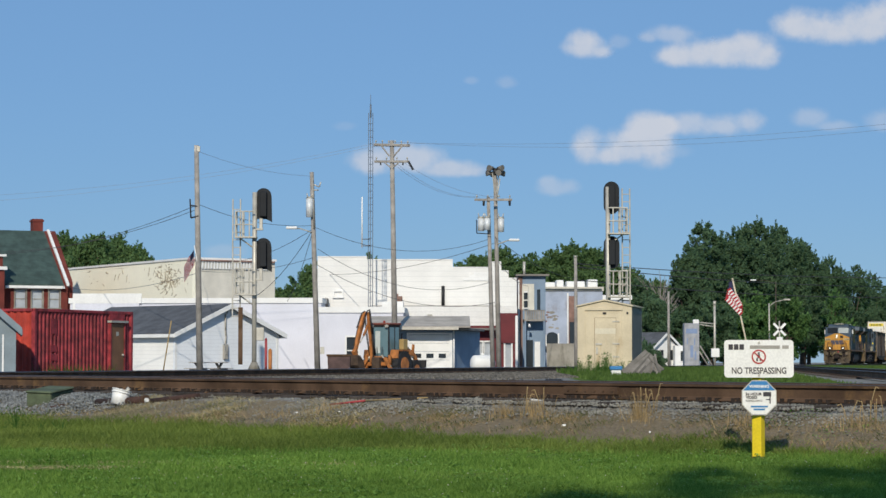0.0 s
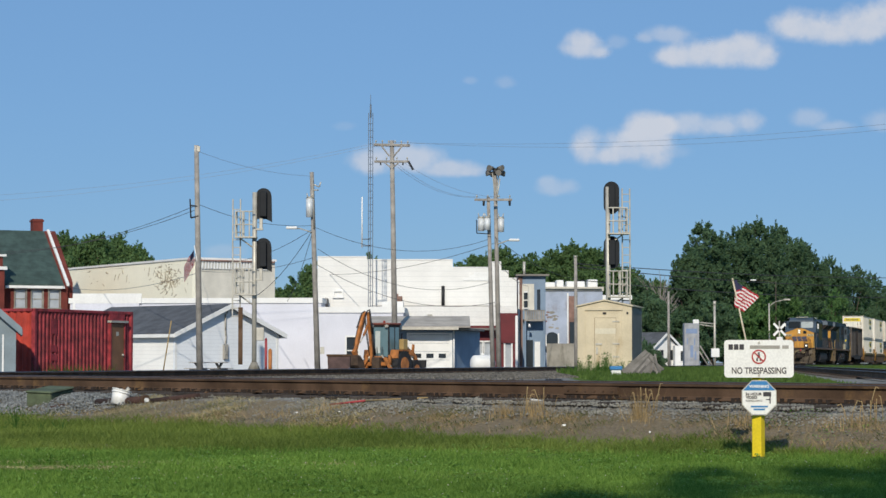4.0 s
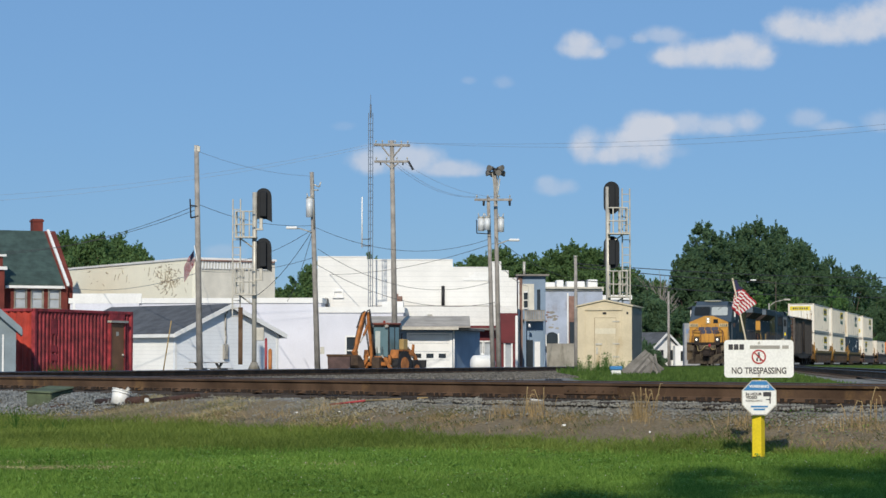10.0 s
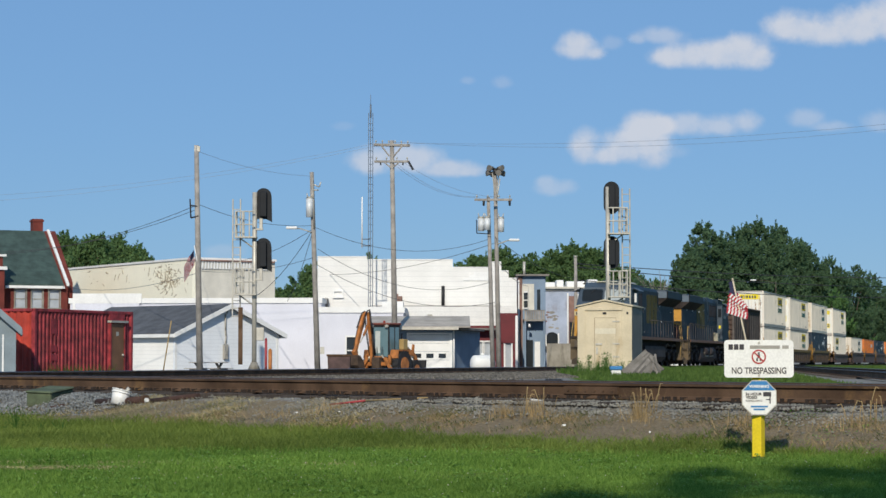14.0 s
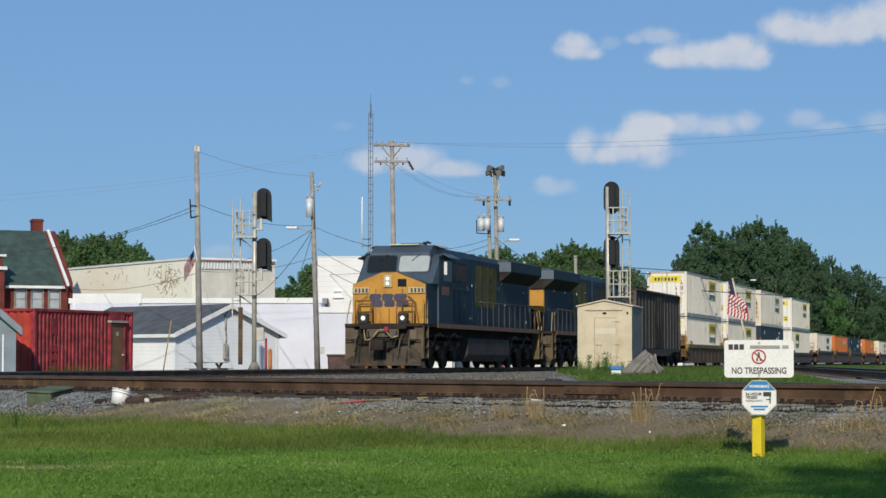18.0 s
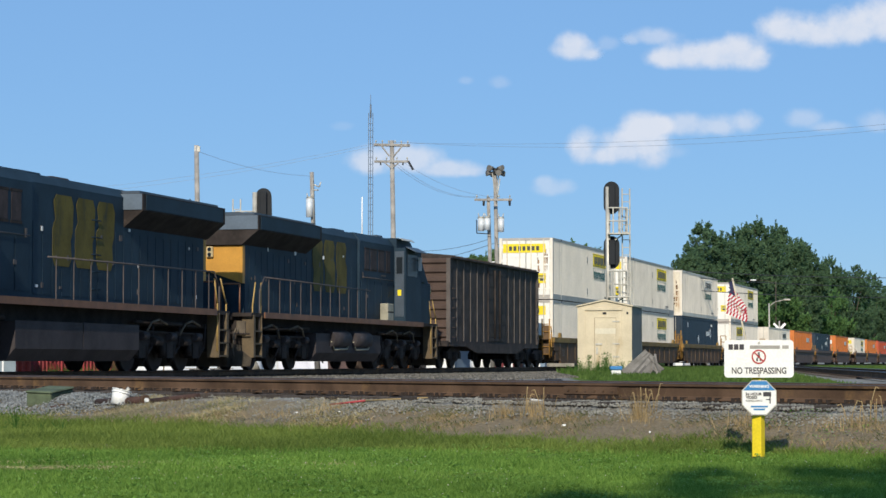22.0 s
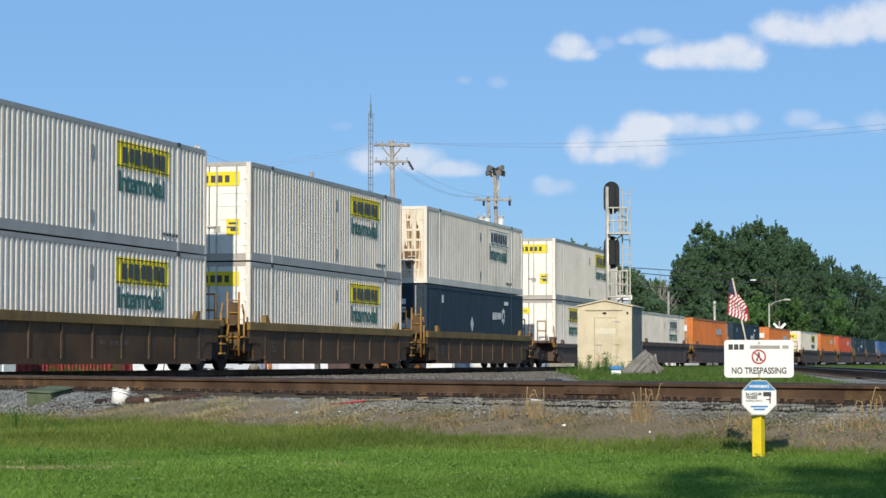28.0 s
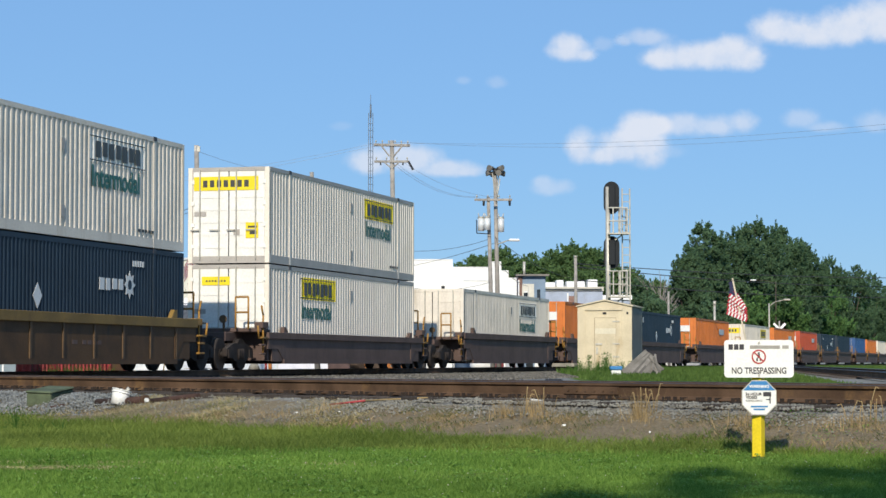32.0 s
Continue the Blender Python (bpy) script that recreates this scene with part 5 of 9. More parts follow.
def build_trees():
    big = "large dark green broadleaf tree behind the train line"
    for i, (x, y, h, r) in enumerate(((27.6, 240, 16.2, 3.5), (31.06, 246, 16.2, 4.4), (34.78, 252, 17.6, 4.1), (39.39, 264, 17.5, 3.8), (44.0, 278, 16.6, 3.2), (25.2, 232, 12.6, 2.5), (56.04, 330, 17.2, 3.8), (65.07, 362, 17.3, 4.4), (76.82, 405, 17.4, 5.0), (89.27, 450, 17.8, 6.0))):
        tree(big, x, y, h, r, 0.03, 120, 46000, 0.17, 2 + i)
    young = "bright green young tree at the wood's edge"
    for i, (x, y, h, r) in enumerate(((32.14, 232, 8.1, 2.8), (38.66, 256, 9.8, 2.8), (46.04, 286, 10.6, 3.0), (55.04, 322, 11.9, 3.5), (66.57, 368, 13.1, 4.0), (81.32, 425, 14.8, 5.0), (25.49, 215, 6.5, 3.0), (22.22, 212, 5.1, 3.0), (20.04, 214, 7.3, 2.6), (19.42, 222, 9.5, 2.4), (28.92, 225, 6.5, 3.0), (94.38, 470, 15.9, 6))):
        tree(young, x, y, h, r, 0.0, 50, 15000, 0.19, 40 + i, mat=CROWN if i in (6, 7, 8, 9) else CROWN_YOUNG)
    town = "dark green tree behind the town's roofs"
    for i, (x, y, h, r) in enumerate(((-34.3, 205, 12.7, 3.2), (-31.4, 203, 12.7, 3.2), (-28.8, 206, 12.0, 2.8), (-36.6, 210, 11.8, 2.6), (-26.4, 205, 10.4, 1.3), (-33.0, 208, 12.4, 3.0), (-29.9, 207, 12.5, 3.0), (-27.4, 204, 11.0, 2.0),
                                      (-16.0, 212, 8.8, 1.3), (-14.2, 214, 8.2, 1.5), (-10.6, 180, 8.7, 0.9), (-6.6, 202, 10.8, 1.2),
                                      (3.0, 230, 12.0, 2.4), (4.7, 231, 12.0, 2.4), (6.3, 232, 12.4, 2.8), (8.0, 234, 11.8, 2.6), (9.8, 235, 12.4, 2.8), (11.4, 233, 12.6, 2.6), (13.0, 232, 13.0, 2.9), (14.6, 231, 12.9, 2.8), (16.2, 230, 12.6, 2.6), (19.2, 234, 10.8, 2.4), (23.0, 240, 9.6, 2.6), (21.0, 238, 8.0, 3.2))):
        tree(town, x, y, h, r, 0.3, 60, 26000 if r > 1.9 else 12000, 0.17, 60 + i, mat=CROWN_TOWN)
    for i, (x, y, h, r) in enumerate(((17.4, 198, 2.4, 0.9), (18.9, 200, 1.5, 0.7), (17.2, 190, 2.0, 0.9))):
        tree("dark green bush beside the white cottage", x, y, h, r, 0.0, 24, 5000, 0.13, 150 + i, name="bush")
    # thin dead branches in the gap between the woods
    bare = thing("bare_tree", "leafless thin-branched dead tree", "tree", pose(21.3, 222, 0))
    rng = random.Random(9)
    bm = bmesh.new()
    rod(bm, (0, 0, 0), (0, 0, 6.5), 0.2, 0.1, 8)
    for i in range(26):
        a, z = rng.uniform(-0.7, 0.7), rng.uniform(4.5, 6.8)
        p, q = Vector((0, 0, z)), Vector((a * 3.2, rng.uniform(-1, 1), z + rng.uniform(1.4, 3.2)))
        rod(bm, p, q, 0.06, 0.02, 5)
        rod(bm, p.lerp(q, 0.6), q + Vector((rng.uniform(-0.7, 0.7), 0, rng.uniform(0, 0.6))), 0.03, 0.015, 4)
    part("branches", bm, M["oldwood"], bare)
    # far woods that close the horizon
    for i in range(26):
        x = -420 + i * 36
        if -20 < x < 110:
            continue
        tree("distant dark green tree on the horizon", x, 560 + 60 * math.sin(i * 2.1), 17 + 3 * math.sin(i * 1.3), 15, 0.0, 24, 2500, 1.3, 200 + i)
    # trees behind the camera, whose shade lies on the lawn
    for i, (x, y, h, r) in enumerate(((1.75, -12.0, 19.5, 3.9), (3.9, -12.5, 19.4, 3.0), (5.6, -12.0, 19.8, 4.4))):
        tree("tall shade tree beside the lawn", x, y, h, r, 0.35, 70, 26000, 0.32, 300 + i, z=-0.7)


build_trees()


# ---- the train; its cars run along x of their own space, z = 0 on the rail heads, the camera's side at -y ----
PAINT = dict(
    navy=surface("locomotive_navy", (0.018, 0.036, 0.054), 0.6, 0, 0.2, 1.2, 0.05, 0.08, dirt=(0.026, 0.033, 0.04), amount=0.4, streak=4, spec=0.12),
    # paler than the navy sides: tops, radiator ends and the leading cab
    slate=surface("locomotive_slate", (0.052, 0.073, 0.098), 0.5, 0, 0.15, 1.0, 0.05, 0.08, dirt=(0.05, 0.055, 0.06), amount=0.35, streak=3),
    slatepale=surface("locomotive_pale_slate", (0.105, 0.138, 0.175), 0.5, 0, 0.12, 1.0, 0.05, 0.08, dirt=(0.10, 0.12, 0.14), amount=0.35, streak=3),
    # paler than the boxcar's brown: sunlit ribs put into the colour
    rib=surface("boxcar_rib_lit", (0.10, 0.084, 0.075), 0.8, 0, 0.2, 0.6, 0.04, 0.1, dirt=(0.05, 0.04, 0.035), amount=0.5, streak=4),
    gold=surface("locomotive_gold", (0.50, 0.245, 0.034), 0.55, 0, 0.15, 0.8, 0.04, 0.08, dirt=(0.20, 0.10, 0.035), amount=0.42, streak=4),
    frame=surface("grimy_underframe", (0.036, 0.029, 0.026), 0.85, 0, 0.35, 0.5, 0.04, 0.3, dirt=(0.085, 0.06, 0.046), amount=0.4, spec=0.15),
    tank=surface("dusty_tank", (0.046, 0.039, 0.040), 0.75, 0, 0.25, 0.8, 0.04, 0.15, dirt=(0.075, 0.06, 0.052), amount=0.4, spec=0.2),
    stepm=surface("step_tan", (0.11, 0.078, 0.042), 0.75, 0, 0.25, 0.4, 0.03, 0.15, dirt=(0.08, 0.06, 0.04), amount=0.5, streak=3),
    roofpad=surface("roof_pad_cream", (0.62, 0.60, 0.44), 0.6, 0, 0.1, 0.5, 0.03, 0.05),
    grille=surface("rusty_grille", (0.04, 0.027, 0.026), 0.8, 0, 0.4, 0.3, 0.03, 0.2, dirt=(0.03, 0.02, 0.018), amount=0.5),
    wheel=surface("wheel_steel", (0.042, 0.034, 0.03), 0.75, 0, 0.3, 0.4, 0.03, 0.2, dirt=(0.075, 0.05, 0.036), amount=0.4, spec=0.2),
    redbox=plain("hose_head_red", (0.30, 0.02, 0.03), 0.5),
    crate=surface("battery_box_cream", (0.30, 0.28, 0.21), 0.6, 0, 0.2, 0.4, 0.03, 0.1, dirt=(0.14, 0.12, 0.08), amount=0.4),
    board=surface("number_board_cream", (0.50, 0.40, 0.22), 0.6, 0, 0.1, 0.3, 0.02, 0.05),
    stain=surface("rust_stained_door", (0.72, 0.64, 0.5), 0.6, 0, 0.08, 1.0, 0.05, 0.06, dirt=(0.36, 0.19, 0.08), amount=0.55, streak=5),
    pilot=surface("dusty_pilot", (0.125, 0.098, 0.068), 0.75, 0, 0.25, 0.6, 0.04, 0.2, dirt=(0.045, 0.036, 0.03), amount=0.55, streak=3),
    dull=surface("stanchion_paint", (0.085, 0.07, 0.065), 0.7, 0, 0.2, 0.4, 0.03, 0.1),
    faded=surface("faded_emblem_yellow", (0.115, 0.092, 0.022), 0.7, 0, 0.25, 0.8, 0.04, 0.06, dirt=(0.026, 0.036, 0.036), amount=0.55, streak=3, spec=0.15),
    cable=surface("cable_jacket", (0.34, 0.27, 0.13), 0.6, 0, 0.2, 0.4, 0.03, 0.1),
    nrail=surface("nose_rail_paint", (0.16, 0.085, 0.02), 0.6, 0, 0.2, 0.4, 0.03, 0.1),
    rail=surface("handrail_paint", (0.38, 0.25, 0.08), 0.6, 0, 0.2, 0.4, 0.03, 0.1),
    sill=surface("sill_stripe", (0.17, 0.075, 0.035), 0.6, 0, 0.2, 0.5, 0.03, 0.1, dirt=(0.06, 0.04, 0.03), amount=0.5),
    glass=plain("cab_glass", (0.015, 0.02, 0.025), 0.3, 0, 0.1),
    # pale colour that paints the sky's glare on one windscreen pane
    bright=plain("windscreen_painted_glare", (0.40, 0.43, 0.42), 0.15, 0, 0.8),
    mark=surface("emblem_slate", (0.05, 0.055, 0.09), 0.6, 0, 0.15, 0.5, 0.03, 0.05),
    box=surface("boxcar_brown", (0.040, 0.029, 0.024), 0.85, 0, 0.5, 0.5, 0.05, 0.25, dirt=(0.018, 0.015, 0.016), amount=0.6, streak=2),
    # the boxcar's brown brightened, so that the ends look sunlit
    boxend=surface("boxcar_end_lit", (0.072, 0.045, 0.034), 0.8, 0, 0.2, 0.8, 0.05, 0.15, dirt=(0.05, 0.03, 0.024), amount=0.5, streak=3),
    # the ochre brightened: a sunlit look put into the end fittings' colour
    ochrelit=surface("well_car_ochre_lit", (0.33, 0.17, 0.03), 0.65, 0, 0.2, 0.6, 0.05, 0.1, dirt=(0.12, 0.06, 0.025), amount=0.5, streak=3),
    ochre=surface("well_car_ochre", (0.205, 0.125, 0.03), 0.7, 0, 0.2, 1.2, 0.05, 0.15, dirt=(0.06, 0.035, 0.02), amount=0.5, streak=3),
    well=surface("well_car_rust", (0.084, 0.043, 0.016), 0.8, 0, 0.25, 1.0, 0.05, 0.2, dirt=(0.03, 0.021, 0.019), amount=0.5, streak=4),
    wellpost=surface("well_car_post", (0.10, 0.058, 0.026), 0.7, 0, 0.3, 0.6, 0.05, 0.15, dirt=(0.05, 0.03, 0.02), amount=0.4, streak=3),
    brown=surface("well_car_brown", (0.105, 0.068, 0.056), 0.85, 0, 0.2, 1.0, 0.05, 0.15, dirt=(0.065, 0.044, 0.037), amount=0.45, streak=4),
    boxwhite=surface("container_white", (0.80, 0.72, 0.61), 0.55, 0, 0.06, 1.5, 0.05, 0.05, dirt=(0.52, 0.47, 0.40), amount=0.22, streak=8),
    boxgrey=surface("container_aged_white", (0.74, 0.67, 0.57), 0.6, 0, 0.08, 1.5, 0.05, 0.08, dirt=(0.40, 0.33, 0.24), amount=0.5, streak=8),
    boxrail=surface("container_grey_rail", (0.42, 0.385, 0.345), 0.5, 0.1, 0.1, 1.0, 0.05, 0.05),
    rusty=surface("rust_stain", (0.34, 0.20, 0.10), 0.85, 0, 0.3, 0.4, 0.05, 0.1),
    smear=surface("dark_rust_smear", (0.15, 0.085, 0.045), 0.9, 0, 0.4, 0.3, 0.05, 0.1, dirt=(0.30, 0.2, 0.11), amount=0.45, streak=4),
    doorwhite=surface("container_door", (0.80, 0.78, 0.72), 0.55, 0, 0.05, 1.0, 0.05, 0.05, dirt=(0.60, 0.48, 0.32), amount=0.25, streak=5),
    boxnavy=surface("container_navy", (0.012, 0.028, 0.048), 0.6, 0, 0.15, 1.2, 0.05, 0.08, dirt=(0.025, 0.036, 0.05), amount=0.35, streak=6),
    boxorange=surface("container_orange", (0.60, 0.17, 0.03), 0.55, 0, 0.12, 1.2, 0.05, 0.08, dirt=(0.35, 0.12, 0.04), amount=0.35, streak=6),
    boxred=surface("container_red", (0.48, 0.08, 0.03), 0.55, 0, 0.12, 1.2, 0.05, 0.08, dirt=(0.25, 0.06, 0.03), amount=0.35, streak=6),
    boxblue=surface("container_blue", (0.03, 0.09, 0.24), 0.5, 0, 0.12, 1.2, 0.05, 0.08, dirt=(0.04, 0.07, 0.12), amount=0.35, streak=6),
    lemon=surface("label_yellow", (0.78, 0.62, 0.015), 0.5, 0, 0.05, 0.5, 0.03, 0.02),
    green=plain("lettering_green", (0.02, 0.13, 0.10), 0.5),
    char=plain("lettering_dark", (0.05, 0.05, 0.045), 0.5),
    pale=plain("lettering_pale", (0.70, 0.70, 0.68), 0.5),
)
LAMP = glow("headlight", (1.0, 0.97, 0.88), 1.6)
WHEELSETS = []       # (object, x on its truck, radius)


def wheelset(r, x, truck):
    bm = bmesh.new()
    for y in (-0.72, 0.72):
        s = 1 if y > 0 else -1
        rod(bm, (0, y - 0.065, 0), (0, y + 0.065, 0), r, seg=26)
        rod(bm, (0, y - s * 0.065, 0), (0, y - s * 0.09, 0), r + 0.025, seg=26)
        rod(bm, (0, y + s * 0.066, 0), (0, y + s * 0.09, 0), r * 0.34, seg=12)
    rod(bm, (0, -1.05, 0), (0, 1.05, 0), 0.085, seg=10)
    w = part("wheelset", bm, [PAINT["wheel"]], truck, m=pose(x, 0, r))
    WHEELSETS.append((w, x, r))
    return w


def freight_truck(car, x):
    r = 0.46
    bm = bmesh.new()
    for s in (-1, 1):
        y = s * 1.0
        prism(bm, [(-1.1, 0.40), (-1.1, 0.62), (-0.5, 0.78), (0.5, 0.78), (1.1, 0.62), (1.1, 0.40), (0.82, 0.40), (0.4, 0.26), (-0.4, 0.26), (-0.82, 0.40)], y - 0.07, y + 0.07)
        for u in (-0.16, 0, 0.16):
            rod(bm, (u, y + s * 0.08, 0.32), (u, y + s * 0.08, 0.62), 0.06, seg=8)
        for u in (-0.88, 0.88):
            box(bm, u - 0.14, u + 0.14, y - 0.1, y + 0.1, 0.36, 0.60)
    box(bm, -0.2, 0.2, -1.0, 1.0, 0.45, 0.78)
    t = part("truck", bm, PAINT["frame"], car, m=pose(x, 0, 0))
    for u in (-0.88, 0.88):
        wheelset(r, u, t)
    return t


def loco_truck(car, x, turned):
    bm = bmesh.new()
    for s in (-1, 1):
        y = s * 1.08
        prism(bm, [(-2.6, 0.55), (-2.6, 0.80), (-2.2, 0.98), (2.2, 0.98), (2.6, 0.80), (2.6, 0.55), (2.1, 0.52), (1.4, 0.68), (0.5, 0.68), (0, 0.5), (-0.5, 0.68), (-1.4, 0.68), (-2.1, 0.52)], y - 0.09, y + 0.09)
        for u in (-1.9, 0, 1.9):
            box(bm, u - 0.22, u + 0.22, y - 0.13, y + 0.13, 0.34, 0.74)
            for k in (-0.36, 0.36):
                rod(bm, (u + k, y + s * 0.06, 0.40), (u + k, y + s * 0.06, 0.70), 0.09, seg=8)
        for u in (-1.0, 1.0):
            rod(bm, (u - 0.28, y + s * 0.14, 0.78), (u + 0.28, y + s * 0.14, 0.78), 0.12, seg=10)
        rod(bm, (-2.3, y + s * 0.15, 1.02), (2.3, y + s * 0.15, 1.0), 0.03, seg=6)
    box(bm, -2.3, 2.3, -0.55, 0.55, 0.6, 1.0)
    t = part("truck", bm, PAINT["frame"], car, m=pose(x, 0, 0, 0, 0, 180 if turned else 0))
    for u in (-1.9, 0, 1.9):
        wheelset(0.53, u, t)
    return t


def locomotive(label, a, turned):
    c = thing("locomotive", label, "locomotive", group="locomotives")
    P = PAINT
    END = 22.7
    # running board and underframe
    part("underframe", boxes((1.2, END - 1.1, -1.0, 1.0, 1.10, 1.46), (0.95, END - 0.9, -1.5, 1.5, 1.46, 1.56)), P["frame"], c)
    for s in (-1, 1):
        part("sill_stripe", boxes((3.1, END - 2.0, s * 1.52 - 0.02, s * 1.52 + 0.02, 1.43, 1.59)), P["sill"], c)
    # nose
    nose = prisms([(-1.42, 1.50), (1.42, 1.50), (1.42, 2.94), (1.1, 3.06), (0.3, 3.36), (-0.3, 3.36), (-1.1, 3.06), (-1.42, 2.94)], 1.70, 3.4, "x")
    n = part("nose", nose, P["gold"], c, "gold short nose")
    for s in (-1, 1):
        part("nose_cheek", boxes((1.78, 3.4, s * 1.43 - 0.008, s * 1.43 + 0.008, 1.5, 2.97)), P["navy"], n)
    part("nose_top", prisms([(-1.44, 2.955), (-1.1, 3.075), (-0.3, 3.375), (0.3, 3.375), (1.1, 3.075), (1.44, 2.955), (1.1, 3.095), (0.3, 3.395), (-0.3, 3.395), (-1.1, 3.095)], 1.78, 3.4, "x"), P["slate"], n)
    for y in (-1.08, 1.1):
        part("number_board", boxes((1.64, 1.70, y - 0.33, y + 0.33, 2.62, 2.84), bevel=0.01), P["board"], n)
        part("number_marking", boxes(*[(1.632, 1.64, y - 0.27 + i * 0.14, y - 0.205 + i * 0.14, 2.66, 2.80) for i in range(4)]), M["ink"], n)
    part("headlight_case", boxes((1.63, 1.70, -0.12, 0.20, 2.84, 3.27), bevel=0.01), P["board"], n)
    for z in (2.97, 3.14):
        part("headlight", rod(bmesh.new(), (1.60, 0.04, z), (1.63, 0.04, z), 0.05, seg=16), LAMP, n)
        part("headlight_ring", rod(bmesh.new(), (1.612, 0.04, z), (1.632, 0.04, z), 0.088, seg=16), M["galv"], n)
    part("nose_window", box(bmesh.new(), 1.675, 1.70, -0.68, -0.34, 2.86, 3.13, 0.012), P["glass"], n)
    # the emblem on the nose, as three plain shapes
    for y0, w in ((0.50, 0.44), (0.02, 0.42), (-0.48, 0.50)):
        u, v = y0 - w / 2, y0 + w / 2
        part("emblem", prisms([(u - 0.04, 2.20), (u + 0.02, 2.15), (v - 0.08, 2.15), (v - 0.03, 2.22), (v - 0.06, 2.34), (v + 0.04, 2.40), (v + 0.05, 2.55), (v - 0.02, 2.61), (u + 0.06, 2.61), (u + 0.02, 2.54), (u + 0.07, 2.42), (u - 0.02, 2.36)], 1.688, 1.70, "x"), P["mark"], n)
    part("door_seam", boxes((1.688, 1.70, 0.50, 0.53, 1.55, 2.78), (1.688, 1.70, -0.53, -0.50, 1.55, 2.78), (1.688, 1.70, -0.02, 0.01, 1.55, 2.1)), P["sill"], n)
    for y in (-0.8, 0.85):
        part("nose_rail", rods([(1.55, y - 0.25, 1.6), (1.55, y - 0.25, 2.25), (1.55, y + 0.25, 2.25), (1.55, y + 0.25, 1.6)], r=0.022), P["nrail"], n)
        part("nose_rail", rods([(1.55, y * 1.5, 1.55), (1.55, y * 1.35, 2.3), (1.6, y * 0.95, 2.55)], r=0.016), P["nrail"], n)
    # cab
    cab = prisms([(2.35, 2.98), (2.85, 3.38), (3.2, 4.12), (3.75, 4.40), (5.45, 4.40), (5.45, 1.56), (3.3, 1.56), (3.3, 2.98)], -1.5, 1.5, "y")
    bmesh.ops.bevel(cab, geom=[e for e in cab.edges if abs(e.verts[0].co.y) > 1.4 and e.verts[0].co.y == e.verts[1].co.y and min(v.co.z for v in e.verts) > 3.2], offset=0.33, segments=4, affect="EDGES")
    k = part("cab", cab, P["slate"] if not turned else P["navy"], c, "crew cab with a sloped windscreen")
    for s in (-1, 1):
        part("cab_side", boxes((3.32, 5.44, s * 1.507 - 0.005, s * 1.507 + 0.005, 1.58, 4.0)), P["navy"], k)
    for s in (-1, 1):                                   # doors in the cab's rear wall, beside the hood
        y0, y1 = sorted((s * 1.12, s * 1.46))
        cd = part("cab_door", boxes((5.452, 5.475, y0, y1, 1.75, 3.95)), P["slate"], k, "slate door in the cab's rear wall")
        part("door_window", boxes((5.476, 5.484, y0 + 0.06, y1 - 0.06, 3.2, 3.75)), P["glass"], cd)
        part("door_sticker", boxes((5.476, 5.481, y0 + 0.1, y1 - 0.1, 2.45, 2.65)), P["lemon"], cd)
    tilt = math.degrees(math.atan2(0.35, 0.74))
    for y0, y1, g in ((-1.21, -0.04, P["bright"]), (0.10, 1.20, P["glass"])):
        pane = [(a + 0.1 * math.cos(t), b + 0.1 * math.sin(t)) for a, b, q in ((y1 - 0.1, 0.58, 0), (y0 + 0.1, 0.58, 1), (y0 + 0.1, 0.15, 2), (y1 - 0.1, 0.15, 3)) for t in [(q + j / 4) * math.pi / 2 for j in range(5)]]
        w = part("windscreen", prisms(pane, -0.06, -0.01, "x"), g, k, m=pose(2.86, 0, 3.36, 0, tilt, 0))
        rim = [(0.5 * (y0 + y1) + (u - 0.5 * (y0 + y1)) * 1.07, 0.365 + (v - 0.365) * 1.13) for u, v in pane]
        part("gasket", prisms(rim, -0.045, -0.012, "x"), P["slate"] if y0 < 0 else P["navy"], w)
        part("wiper", rods(((-0.08, (y0 + y1) / 2 - 0.2, 0.74), (-0.08, (y0 + y1) / 2 + 0.1, 0.46)), r=0.011), M["black"], w)
    for s in (-1, 1):
        part("side_window", boxes((3.9, 5.2, s * 1.516 - 0.006, s * 1.516 + 0.006, 3.12, 3.86)), P["glass"], k)
        part("sun_shade", prisms([(s * 1.5, 4.08), (s * 1.85, 3.92), (s * 1.85, 3.95), (s * 1.5, 4.12)], 3.7, 5.3, "x"), P["slate"], k)
        part("mirror", boxes((3.86, 3.90, s * 1.62 - 0.06, s * 1.62 + 0.06, 3.34, 3.80)), P["pale"], k)
        part("mirror_arm", rods(((3.9, s * 1.5, 3.7), (3.88, s * 1.62, 3.7)), r=0.015), M["black"], k)
    part("roof_pad", boxes((3.6, 4.4, -0.62, 0.55, 4.40, 4.452), bevel=0.02), P["roofpad"], k)
    part("roof_unit", boxes((4.6, 5.3, -0.5, 0.4, 4.40, 4.53), bevel=0.03), P["slate"], k)
    # pale strips paint a highlight along the cab roof's rounded edges
    for s in (-1, 1):
        part("roof_edge", prisms([(s * 1.19, 4.41), (s * 1.30, 4.387), (s * 1.41, 4.313), (s * 1.42, 4.325), (s * 1.305, 4.40), (s * 1.19, 4.423)], 3.9, 5.43, "x"), M["galv"], k, "pale strip that paints the roof edge's highlight")
    part("horn", rods(((4.3, -0.9, 4.5), (3.8, -0.9, 4.52)), ((4.3, -0.75, 4.5), (3.9, -0.75, 4.5)), r=0.04), M["black"], k)
    # long hood
    hood = part("long_hood", prisms([(-1.0, 1.56), (1.0, 1.56), (1.0, 4.15), (0.8, 4.36), (-0.8, 4.36), (-1.0, 4.15)], 5.46, 21.0, "x"), P["navy"], c, "navy long hood")
